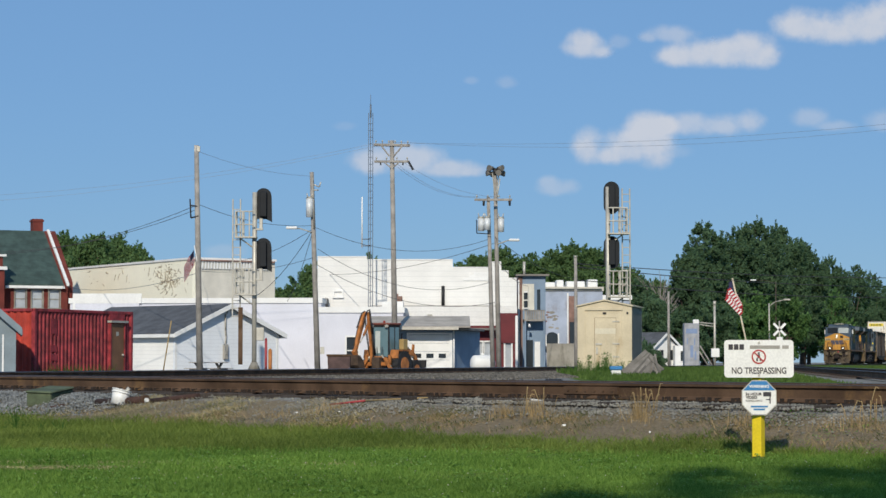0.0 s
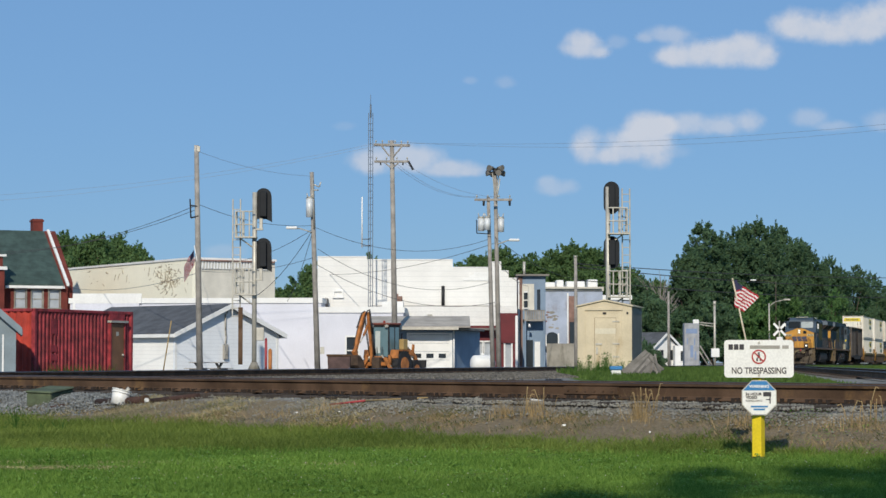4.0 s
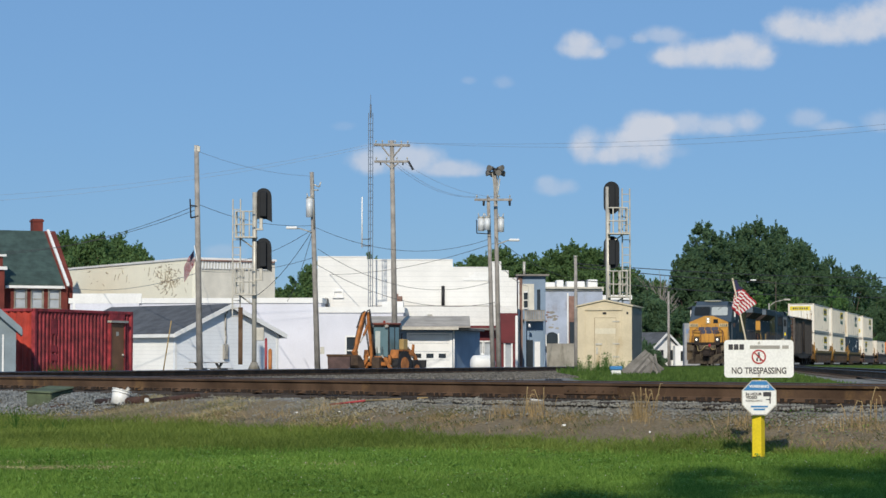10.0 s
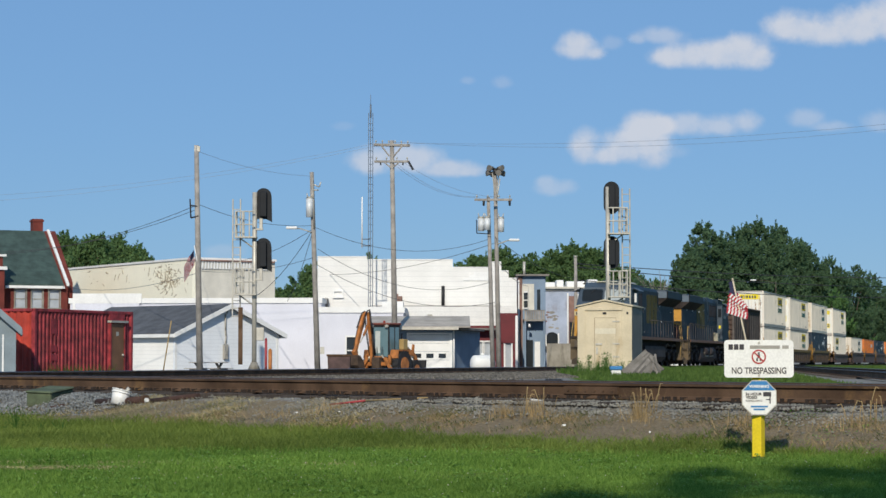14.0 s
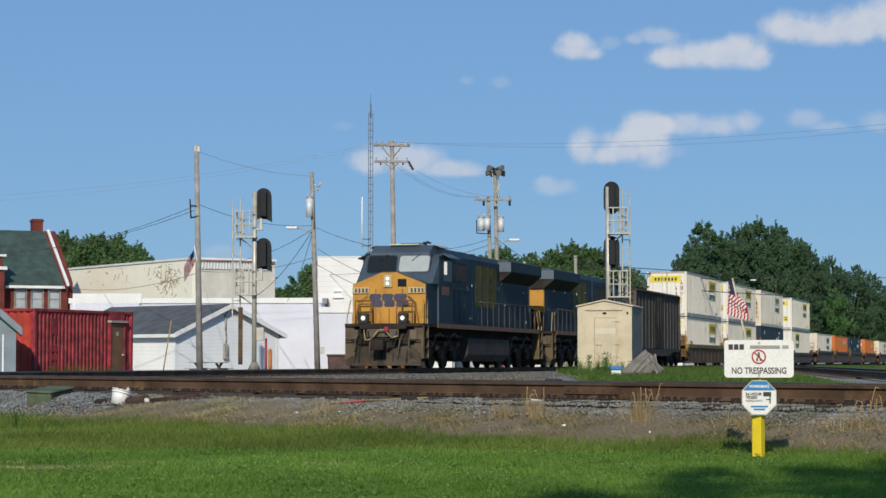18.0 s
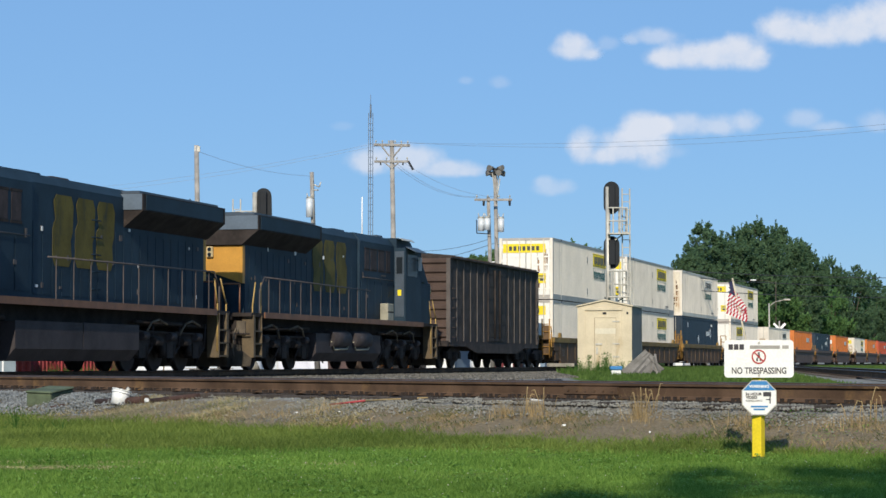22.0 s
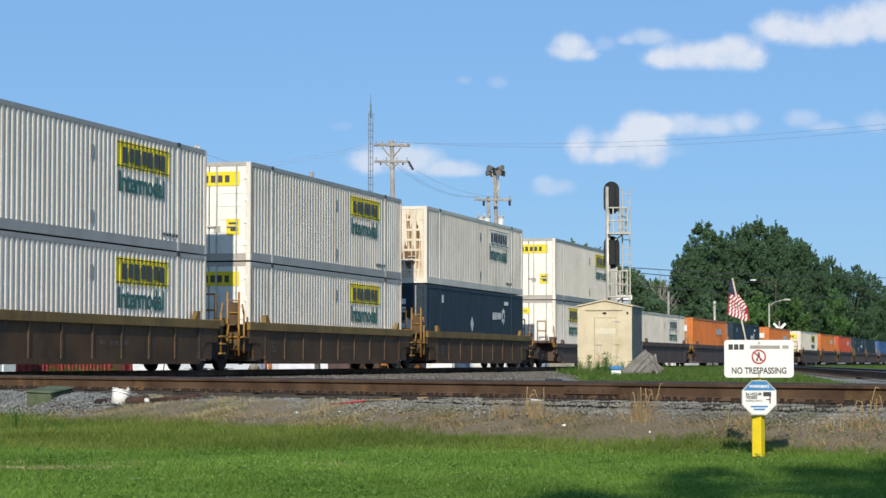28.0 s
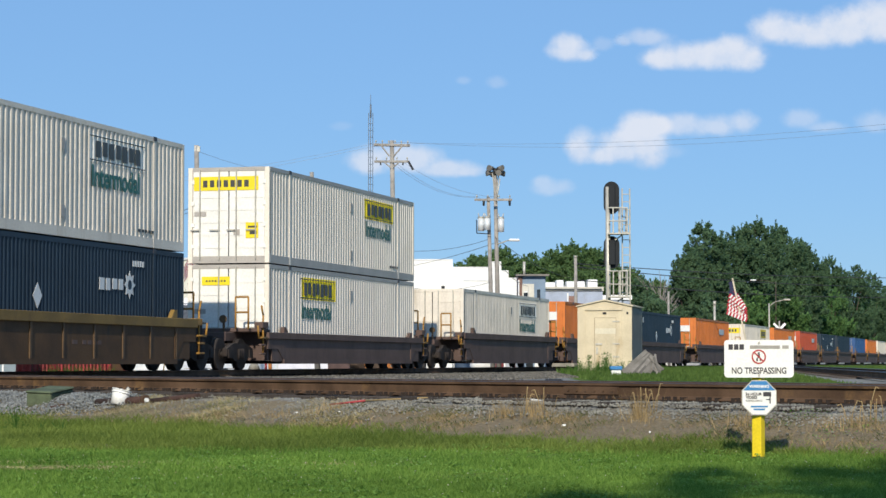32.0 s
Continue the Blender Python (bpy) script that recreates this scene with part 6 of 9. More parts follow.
    part("equipment_case", prisms([(-1.08, 1.58), (1.08, 1.58), (1.08, 4.12), (0.86, 4.38), (-0.86, 4.38), (-1.08, 4.12)], 5.47, 9.7, "x"), P["navy"], hood)
    for s in (-1, 1):
        lo, hi = sorted((s * 1.082, s * 1.094))
        for i in range(5):
            part("case_door", boxes((5.6 + i * 0.8, 6.3 + i * 0.8, lo, hi, 1.75, 2.9)), P["navy"], hood)
        for x, w in ((6.0, 0.5), (6.75, 0.7), (7.7, 0.7), (8.6, 0.5)):
            part("grille", boxes((x, x + w, lo, hi, 3.25, 3.85)), P["grille"], hood)
            for z in (3.18, 3.86):
                part("grille_frame", boxes((x - 0.05, x + w + 0.05, lo, hi, z, z + 0.06)), P["frame"], hood)
    part("roof_box", boxes((9.9, 11.2, -0.6, 0.6, 4.35, 4.44), bevel=0.03), P["navy"], hood)
    part("exhaust_stack", boxes((12.2, 13.2, -0.45, 0.45, 4.35, 4.46), bevel=0.04), P["frame"], hood)
    for i in range(20):
        x = 9.9 + i * 0.54
        for s in (-1, 1):
            part("hood_door", boxes((x, x + 0.48, s * 1.004 - 0.005, s * 1.004 + 0.005, 1.7, 3.3)), P["navy"], hood)
    for x in (13.2, 13.35):
        part("grab_iron", rods(*[((x, -1.05, z), (x + 0.4, -1.05, z)) for z in (1.9, 2.3, 2.7, 3.1, 3.5)], r=0.015), P["navy"], hood)
    rad = part("radiator", prisms([(-1.0, 3.44), (-1.53, 3.84), (-1.53, 4.25), (1.53, 4.25), (1.53, 3.84), (1.0, 3.44)], 15.3, 21.3, "x"), P["frame"], c, "overhanging radiator wing")
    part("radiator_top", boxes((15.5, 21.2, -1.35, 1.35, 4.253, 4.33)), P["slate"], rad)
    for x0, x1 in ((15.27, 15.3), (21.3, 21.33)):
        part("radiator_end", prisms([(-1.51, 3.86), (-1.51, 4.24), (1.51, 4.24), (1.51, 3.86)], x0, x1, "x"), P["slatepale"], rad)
    for s in (-1, 1):
        lo, hi = sorted((s * 1.532, s * 1.545))
        part("screen", boxes((15.5, 21.1, lo, hi, 3.87, 4.22)), P["navy"], rad)
    # turned: the gold's sloped lower edge draws the leading locomotive's shadow
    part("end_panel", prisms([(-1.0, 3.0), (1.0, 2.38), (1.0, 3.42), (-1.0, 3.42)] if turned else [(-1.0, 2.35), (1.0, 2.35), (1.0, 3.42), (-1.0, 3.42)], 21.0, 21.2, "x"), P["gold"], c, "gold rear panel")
    part("end_door", boxes((21.0, 21.21, -0.35, 0.35, 1.58, 2.34)), P["navy"], c)
    part("rear_headlight", box(bmesh.new(), 21.2, 21.3, -0.1, 0.1, 3.1, 3.4, 0.02), P["board"], c)
    for z in (3.18, 3.32):
        part("headlight", rod(bmesh.new(), (21.3, 0, z), (21.32, 0, z), 0.055, seg=14), P["glass"], c)
    # the large emblem on the hood side, as three plain shapes
    for x0, w in ((11.55, 1.15), (12.85, 1.15), (14.1, 1.1)):
        for s in (-1, 1):
            lo, hi = sorted((s * 1.010, s * 1.018))
            u, v = x0 - w / 2, x0 + w / 2
            part("emblem", prisms([(u, 2.55), (u + 0.14, 2.36), (v - 0.2, 2.36), (v - 0.05, 2.55), (v - 0.12, 2.95), (v, 3.15), (v + 0.04, 3.75), (v - 0.1, 3.96), (u + 0.2, 3.96), (u + 0.05, 3.8), (u + 0.16, 3.4), (u, 3.2)], lo, hi, "y"), P["faded"], c, "faded yellow emblem shape")
    rng = random.Random(31)
    for s in (-1, 1):
        for i in range(16):                        # latches and data plates
            x, z = rng.uniform(9.9, 20.5), rng.choice((1.85, 2.5, 3.1, 3.35, 3.5))
            lo, hi = sorted((s * 1.008, s * 1.024))
            part("latch", boxes((x, x + rng.uniform(0.06, 0.16), lo, hi, z, z + rng.uniform(0.05, 0.14))), P["dull"] if i % 3 else P["pale"], hood)
        lo, hi = sorted((s * 1.094, s * 1.106))
        for x, z, w, h in ((5.75, 2.0, 0.1, 0.16), (6.6, 3.05, 0.5, 0.05), (8.7, 2.3, 0.16, 0.1), (9.3, 2.9, 0.1, 0.2)):
            part("data_plate", boxes((x, x + w, lo, hi, z, z + h)), P["dull"], hood)
    part("number_marking", boxes(*[(3.75 + i * 0.28, 3.93 + i * 0.28, -1.52, -1.513, 2.62, 2.92) for i in range(4)]), P["sill"], c)
    # tank, air reservoirs, trucks
    tank = part("fuel_tank", prisms([(-1.38, 1.08), (-1.38, 0.50), (-1.15, 0.24), (1.15, 0.24), (1.38, 0.50), (1.38, 1.08)], 8.2, 15.4, "x"), P["tank"], c)
    for x0, x1 in ((8.2, 11.9), (11.95, 15.4)):
        part("tank_skirt", boxes((x0, x1, -1.40, -1.382, 0.50, 1.10)), P["tank"], tank)
    if turned:
        for x in (9.6, 12.0):
            part("air_reservoir", rod(bmesh.new(), (x, 1.28, 0.92), (x + 1.9, 1.28, 0.92), 0.27, seg=16), P["tank"], tank)
            part("reservoir_strap", rods([(x - 0.1, 1.42, 0.95), (x + 0.2, 1.42, 0.62), (x + 1.6, 1.42, 0.60), (x + 1.9, 1.42, 0.85)], r=0.028), P["crate"], tank)
    for s in (-1, 1):
        for x0, x1 in ((15.6, 20.0), (3.2, 8.0)):
            part("pipe_run", rods(((x0, s * 1.2, 1.2), (x1, s * 1.2, 1.15)), r=0.05), P["frame"], c)
        for x0 in (3.4, 5.6, 16.2, 18.6):
            part("brake_hose", rods([(x0, s * 1.25, 0.9), (x0 + 0.3, s * 1.29, 1.18), (x0 + 0.8, s * 1.3, 1.26), (x0 + 1.5, s * 1.25, 1.15)], r=0.03), P["pilot"], c)
        for x0 in (3.0, 4.9, 6.8, 16.1, 18.0, 19.9):
            part("brake_cylinder", rod(bmesh.new(), (x0 - 0.2, s * 1.24, 0.86), (x0 + 0.22, s * 1.24, 0.86), 0.1, seg=12), P["tank"], c)
            part("sand_hose", rods([(x0 + 0.75, s * 1.2, 1.2), (x0 + 0.62, s * 1.22, 0.6), (x0 + 0.5, s * 1.0, 0.18)], r=0.022), P["tank"], c)
    loco_truck(c, 4.9, turned)
    loco_truck(c, 18.0, turned)
    # pilots, steps, couplers
    for e, s in ((0.0, 1), (END, -1)):
        plow = bmesh.new()
        for y0, y1 in ((-1.45, 0.0), (0.0, 1.45)):
            tip, wing_x = e + s * 0.55, e + s * 0.95
            near_x, far_x = (wing_x, tip) if y0 < 0 else (tip, wing_x)
            lo = [plow.verts.new(v) for v in ((near_x, y0, 0.10), (far_x, y1, 0.10), (far_x + s * 0.24, y1, 0.62), (near_x + s * 0.2, y0, 0.88))]
            plow.faces.new(lo if s > 0 else lo[::-1])
        bmesh.ops.solidify(plow, geom=plow.faces[:], thickness=0.04)
        p = part("pilot", plow, P["pilot"], c, "dusty steel snowplough pilot")
        part("buffer_beam", boxes((e + min(s * 1.15, s * 1.3), e + max(s * 1.15, s * 1.3), -1.45, 1.45, 0.5, 1.46)), P["frame"], p)
        part("draft_box", boxes((e + min(s * 0.9, s * 1.2), e + max(s * 0.9, s * 1.2), -0.5, 0.5, 0.62, 1.2), bevel=0.03), P["frame"], p)
        part("anticlimber", box(bmesh.new(), e + min(s * 0.85, s * 1.3), e + max(s * 0.85, s * 1.3), -0.9, 0.9, 1.36, 1.5, 0.02), P["frame"], p)
        part("coupler", boxes((e + min(s * 0.1, s * 1.15), e + max(s * 0.1, s * 1.15), -0.14, 0.14, 0.72, 1.0), (e + min(0.0, s * 0.22), e + max(0.0, s * 0.22), -0.26, 0.22, 0.66, 1.06), bevel=0.03), P["frame"], p)
        for y, drop, sway in ((-0.98, 0.52, -0.06), (-0.74, 0.36, 0.05), (-0.52, 0.62, 0.10), (0.5, 0.42, -0.04), (0.78, 0.58, 0.08), (0.99, 0.34, 0.03)):
            part("air_hose", rods([(e + s * 1.1, y, 1.2), (e + s * 0.78, y + sway, 1.02), (e + s * 0.6, y + sway * 1.6, drop + 0.2), (e + s * 0.62, y + sway * 2.6, drop)], r=0.024), P["frame"] if sway > 0.06 else P["pilot"], p)
        part("cable_loop", rods([(e + s * 1.0, 0.78, 1.4), (e + s * 0.66, 0.62, 0.98), (e + s * 0.66, 0.4, 1.0), (e + s * 0.66, 0.12, 1.32), (e + s * 0.66, -0.12, 1.34), (e + s * 0.66, -0.4, 1.05), (e + s * 0.7, -0.62, 1.12)], r=0.026), P["cable"], p)
        part("hose_head", box(bmesh.new(), e + min(s * 0.6, s * 0.7), e + max(s * 0.6, s * 0.7), -0.28, -0.12, 1.26, 1.44, 0.02), P["redbox"], p)
        for y0, y1 in ((-1.28, -1.0), (1.0, 1.28)):
            part("hose_bracket", boxes((e + min(s * 0.98, s * 1.14), e + max(s * 0.98, s * 1.14), y0, y1, 0.95, 1.34), bevel=0.02), P["pilot"], p)
        for y in (-0.92, -0.42, 0.42, 0.92):
            part("plow_rib", rods(((e + s * (0.66 + 0.2 * abs(y)), y, 0.2), (e + s * (0.86 + 0.2 * abs(y)), y, 0.72)), r=0.03), P["frame"], p)
        part("draft_cover", box(bmesh.new(), e + min(s * 0.82, s * 0.9), e + max(s * 0.82, s * 0.9), -0.62, 0.62, 1.08, 1.36, 0.02), P["pilot"], p)
        part("grip_loop", rods([(e + s * 0.84, -0.55, 1.3), (e + s * 0.74, -0.5, 0.82), (e + s * 0.74, -0.2, 0.62)], [(e + s * 0.84, 0.55, 1.3), (e + s * 0.74, 0.5, 0.9)], r=0.03), P["frame"], p)
        part("uncoupling_lever", rods([(e + s * 0.9, -1.45, 0.98), (e + s * 0.75, -0.3, 1.02), (e + s * 0.75, 0.3, 1.02), (e + s * 0.9, 1.45, 0.98)], r=0.022), P["frame"], p)
        for y in (-1.34, 1.34):
            st = part("step", boxes(*[(e + min(s * 1.1, s * 1.75), e + max(s * 1.1, s * 1.75), y - 0.18, y + 0.18, z, z + 0.04) for z in (0.36, 0.7, 1.04)], (e + s * 1.78 - 0.02, e + s * 1.78 + 0.02, y - 0.18, y + 0.18, 0.34, 1.5)), P["stepm"], p)
            part("step_side", boxes((e + min(s * 1.05, s * 1.2), e + max(s * 1.05, s * 1.2), y - 0.18, y + 0.18, 0.34, 1.5)), P["stepm"], st)
            for u, q in ((1.1, 1.45), (1.8, 1.95)):
                part("grab_rail", rods([(e + s * u, y * 1.09, 0.5), (e + s * u, y * 1.09, 1.75), (e + s * q, y * 1.06, 2.4)], r=0.022), P["rail"], st)
        for y0, y1 in ((-1.1, -0.5), (0.5, 1.1)):
            part("end_rail", rods([(e + s * 1.0, y0, 1.5), (e + s * 1.0, y0, 2.35), (e + s * 1.0, y1, 2.35), (e + s * 1.0, y1, 1.5)], r=0.024), P["sill"], p)
    for y in (-0.72, 0.80):
        d = part("ditch_light", box(bmesh.new(), 1.0, 1.25, y - 0.18, y + 0.18, 1.56, 1.92, 0.02), M["black"], c)
        part("lens", rod(bmesh.new(), (0.965, y, 1.75), (1.0, y, 1.75), 0.052, seg=18), LAMP, d)
        part("lens_ring", rod(bmesh.new(), (0.975, y, 1.75), (1.0, y, 1.75), 0.095, seg=18), M["galv"], d)
    # side handrails
    for s in (-1, 1):
        y = s * 1.47
        part("handrail", rods([(9.75, y, 2.5), (20.6, y, 2.56), (21.0, y, 2.2), (21.05, y, 0.9)], r=0.02), P["dull"], c)
        part("hood_grab_rail", rods([(5.7, s * 1.13, 2.95), (9.5, s * 1.13, 2.95)], r=0.014), P["dull"], c)
        for i in range(11):
            x = 10.2 + i * 1.0
            part("stanchion", rods(((x, y, 1.56), (x, y, 2.55)), r=0.015, seg=6), P["dull"], c)
    if turned:
        bb = part("battery_box", boxes((6.6, 7.3, 1.10, 1.40, 1.58, 2.15), bevel=0.02), P["crate"], c, "cream two-drawer battery box")
        part("drawer_seam", boxes((6.6, 7.3, 1.395, 1.404, 1.84, 1.89)), P["frame"], bb)
    for o in c.children_recursive:                 # the body stands a little taller than drawn
        if o.name.split(".")[0] in ("truck", "wheelset", "coupler"):
            continue
        o.location.z *= 1.07
        o.data.transform(Matrix.Diagonal((1, 1, 1.07, 1)))
    return c, a + (END if turned else 0), turned


def boxcar(a, length):
    c = thing("boxcar", "dirty brown ribbed steel boxcar", "railway car")
    P, n = PAINT, 15
    x0, x1, z0, z1 = 0.0, length, 1.0, 4.28
    part("body", boxes((x0 + 0.02, x1 - 0.02, -1.38, 1.38, z0, z1)), P["box"], c)
    part("roof", prisms([(-1.5, z1), (-1.5, z1 + 0.06), (0, z1 + 0.2), (1.5, z1 + 0.06), (1.5, z1)], x0 - 0.05, x1 + 0.05, "x"), P["box"], c)
    for i in range(14):
        x = x0 + 0.5 + i * (length - 1) / 13
        part("roof_rib", prisms([(-1.5, z1 + 0.06), (-1.5, z1 + 0.12), (0, z1 + 0.26), (1.5, z1 + 0.12), (1.5, z1 + 0.06), (0, z1 + 0.2)], x - 0.05, x + 0.05, "x"), P["box"], c)
    for s in (-1, 1):
        for i in range(n):
            x = x0 + 0.06 + i * (length - 0.12) / (n - 1)
            if abs(x - length / 2) < 1.6:
                continue
            part("rib", boxes((x - 0.04, x + 0.04, s * 1.385 - 0.03, s * 1.385 + 0.03, z0 + 0.05, z1 - 0.02), bevel=0.01), P["rib"], c)
        for i in range(7):
            for u0, u1 in ((x0 + 0.1, length / 2 - 1.55), (length / 2 + 1.55, x1 - 0.1)):
                part("side_crease", prisms([(s * 1.378, z0 + 0.35 + i * 0.42), (s * 1.385, z0 + 0.45 + i * 0.42), (s * 1.378, z0 + 0.55 + i * 0.42)], u0, u1, "x"), P["box"], c)
        d = part("door", boxes((length / 2 - 1.5, length / 2 + 1.5, s * 1.40 - 0.02, s * 1.40 + 0.02, z0 + 0.1, z1 - 0.1)), P["box"], c)
        for i in range(6):
            part("door_rib", boxes((length / 2 - 1.45, length / 2 + 1.45, s * 1.425 - 0.012, s * 1.425 + 0.012, z0 + 0.3 + i * 0.52, z0 + 0.4 + i * 0.52)), P["box"], d)
        part("lock_bar", rods(((length / 2 - 0.5, s * 1.46, z0 + 0.2), (length / 2 - 0.5, s * 1.46, z1 - 0.2)), ((length / 2 + 0.4, s * 1.46, z0 + 0.2), (length / 2 + 0.4, s * 1.46, z1 - 0.2)), r=0.035), P["box"], d)
        part("side_sill", prisms([(x0, z0), (x1, z0), (x1, z0 - 0.15), (x1 - 2.6, z0 - 0.15), (x1 - 4.2, z0 - 0.4), (x0 + 4.2, z0 - 0.4), (x0 + 2.6, z0 - 0.15), (x0, z0 - 0.15)], s * 1.40 - 0.03, s * 1.40 + 0.03, "y"), P["box"], c)
    for e, s in ((x0, -1), (x1, 1)):
        part("end", boxes((min(e, e + s * 0.05), max(e, e + s * 0.05), -1.36, 1.36, z0, z1)), P["boxend"], c)
        for i in range(9):
            z = z0 + 0.28 + i * 0.36
            part("end_corrugation", prisms([(e + s * 0.05, z - 0.12), (e + s * 0.14, z - 0.05), (e + s * 0.14, z + 0.05), (e + s * 0.05, z + 0.12)], -1.3, 1.3, "y"), P["boxend"], c)
        for y0 in (-1.46, 1.30):
            part("corner_post", boxes((min(e, e + s * 0.12), max(e, e + s * 0.12), y0, y0 + 0.16, z0, z1)), P["rib"], c)
        part("end_sill", boxes((min(e, e + s * 0.3), max(e, e + s * 0.3), -1.4, 1.4, z0 - 0.15, z0 + 0.06)), P["box"], c)
        part("coupler", boxes((min(e, e + s * 1.1), max(e, e + s * 1.1), -0.14, 0.14, 0.74, 1.0)), P["frame"], c)
        for i in range(6):
            part("ladder_rung", rods(((e - s * 0.1, -1.5, 1.2 + i * 0.38), (e - s * 0.55, -1.5, 1.2 + i * 0.38)), r=0.018), P["boxend"], c)
    part("centre_sill", boxes((x0, x1, -0.4, 0.4, 0.7, 1.0)), P["frame"], c)
    freight_truck(c, 1.9)
    freight_truck(c, length - 1.9)
    return c


def corrugated(x0, x1, z0, z1, y, s, pitch, depth):
    """A steel side with upright folds; its outer face on y, facing the way of s."""
    bm = bmesh.new()
    xs, x = [], x0
    while x < x1 - pitch * 0.6:
        xs += [(x, 0), (x + pitch * 0.34, 0), (x + pitch * 0.5, depth), (x + pitch * 0.84, depth)]
        x += pitch
    xs.append((x1, 0))
    lo = [bm.verts.new((a, y - s * b, z0)) for a, b in xs]
    hi = [bm.verts.new((a, y - s * b, z1)) for a, b in xs]
    for i in range(len(xs) - 1):
        bm.faces.new((lo[i], lo[i + 1], hi[i + 1], hi[i]) if s < 0 else (lo[i + 1], lo[i], hi[i], hi[i + 1]))
    return bm


CONTAINER_MESH = {}


def container(label, mat, length=16.15, height=2.9, near=True, brand="carrier", label_x=9.75, stained=False, door=None, rail=None, pitch=0.27, big_panel=True):
    """A steel box on z = 0, from x = 0 to length; the doors look forward."""
    P = PAINT
    c = thing("shipping_container", label, "shipping container", group="containers on the train")
    body, door, rail = P[mat], P[door or mat], P[rail or mat]
    hw, hh, L = 1.3, height, length
    for x in (0.0, L - 0.12):
        for y in (-hw + 0.07, hw - 0.07):
            part("corner_post", box(bmesh.new(), x, x + 0.12, y - 0.07, y + 0.07, 0.0, hh - 0.003, 0.008), body, c)
    part("bottom_rail", boxes((0.12, L - 0.12, -hw, -hw + 0.1, 0, 0.24), (0.12, L - 0.12, hw - 0.1, hw, 0, 0.24), (0.01, 0.12, -hw + 0.14, hw - 0.14, 0, 0.2), (L - 0.12, L - 0.01, -hw + 0.14, hw - 0.14, 0, 0.2)), rail, c)
    part("top_rail", boxes((0.12, L - 0.12, -hw, -hw + 0.08, hh - 0.12, hh), (0.12, L - 0.12, hw - 0.08, hw, hh - 0.12, hh), (0.01, 0.12, -hw + 0.14, hw - 0.14, hh - 0.12, hh), (L - 0.12, L - 0.01, -hw + 0.14, hw - 0.14, hh - 0.12, hh)), rail if rail != body else body, c)
    part("roof", boxes((0.1, L - 0.1, -hw + 0.06, hw - 0.06, hh - 0.09, hh - 0.04)), body, c)
    part("floor", boxes((0.1, L - 0.1, -hw + 0.06, hw - 0.06, 0.05, 0.16)), P["frame"], c)
    posts = (1.95, L - 2.1) if L > 14 else ()
    spans = [0.12, *posts, L - 0.12]
    for s in (-1, 1):
        for a0, a1 in zip(spans[:-1], spans[1:]):
            part("side_panel", corrugated(a0 + 0.06, a1 - 0.06, 0.24, hh - 0.12, s * (hw - 0.006), s, pitch, 0.036), body, c)
        for x in posts:
            part("lift_post", boxes((x - 0.07, x + 0.07, s * (hw - 0.035) - 0.04, s * (hw - 0.035) + 0.04, 0.0, hh + 0.004)), body, c)
            part("lift_casting", boxes((x - 0.1, x + 0.1, s * (hw - 0.03) - 0.045, s * (hw - 0.03) + 0.045, hh - 0.1, hh + 0.012)), M["ink"], c)
    part("end_panel", boxes((L - 0.09, L - 0.05, -hw + 0.14, hw - 0.14, 0.2, hh - 0.12)), body, c)
    # doors
    for y0, y1 in ((-hw + 0.15, -0.015), (0.015, hw - 0.15)):
        d = part("door", box(bmesh.new(), 0.02, 0.07, y0, y1, 0.2, hh - 0.12, 0.012), door, c)
        for i in range(6):
            part("door_rib", boxes((0.008, 0.02, y0 + 0.05, y1 - 0.05, 0.45 + i * 0.38, 0.53 + i * 0.38)), door, d)
        for yy in (y0 + 0.28, y1 - 0.24):
            part("lock_rod", rods(((-0.03, yy, 0.1), (-0.03, yy, hh - 0.06)), r=0.02, seg=6), M["galv"] if not stained else P["stain"], d)
            part("rod_handle", boxes((-0.05, -0.02, yy - 0.02, yy + 0.3, 0.98, 1.02)), M["galv"], d)
        for z in (0.45, 1.1, 1.75, 2.4):
            part("hinge", boxes((-0.01, 0.05, (y0 if y0 < -0.1 else y1) - 0.05, (y0 if y0 < -0.1 else y1) + 0.05, z, z + 0.12)), door, d)
    if stained:
        rng = random.Random(len(label))
        for i in range(30 if mat == "boxgrey" else 16):     # rust that has run down the door beside the camera-side rods
            yy, z = rng.choice((-0.58, -0.62, -0.95)) + rng.gauss(0, 0.05), rng.uniform(0.9, 2.7)
            w, fall = rng.uniform(0.012, 0.05), rng.uniform(0.5, 1.3)
            fall = min(fall, z - 0.25)
            ring = [(yy - w, z), (yy - w * 0.4, z + 0.06), (yy + w * 0.5, z + 0.04), (yy + w, z - 0.03), (yy + w * 0.7, z - fall * 0.5), (yy + w * 0.2, z - fall), (yy - w * 0.3, z - fall * 0.7), (yy - w * 0.6, z - fall * 0.3)]
            part("rust_streak", prisms(ring, 0.0165 - 0.0002 * i, 0.0185 - 0.0002 * i, "x"), P["rusty"] if i % 3 else P["smear"], c)
        for i in range(7 if mat == "boxgrey" else 2):       # dark grime low on the same leaf
            yy, w = -0.62 + rng.gauss(0, 0.12), rng.uniform(0.05, 0.13)
            z, fall = rng.uniform(0.9, 1.5), 0.55
            ring = [(yy - w, z - 0.2), (yy - w * 0.5, z), (yy, z - 0.08), (yy + w * 0.5, z + 0.12), (yy + w, z - 0.1), (yy + w * 0.8, z - fall), (yy + w * 0.2, z - fall - 0.08), (yy - w * 0.7, z - fall * 0.9)]
            part("grime_patch", prisms(ring, 0.0102 - 0.0002 * i, 0.0122 - 0.0002 * i, "x"), P["smear"], c)
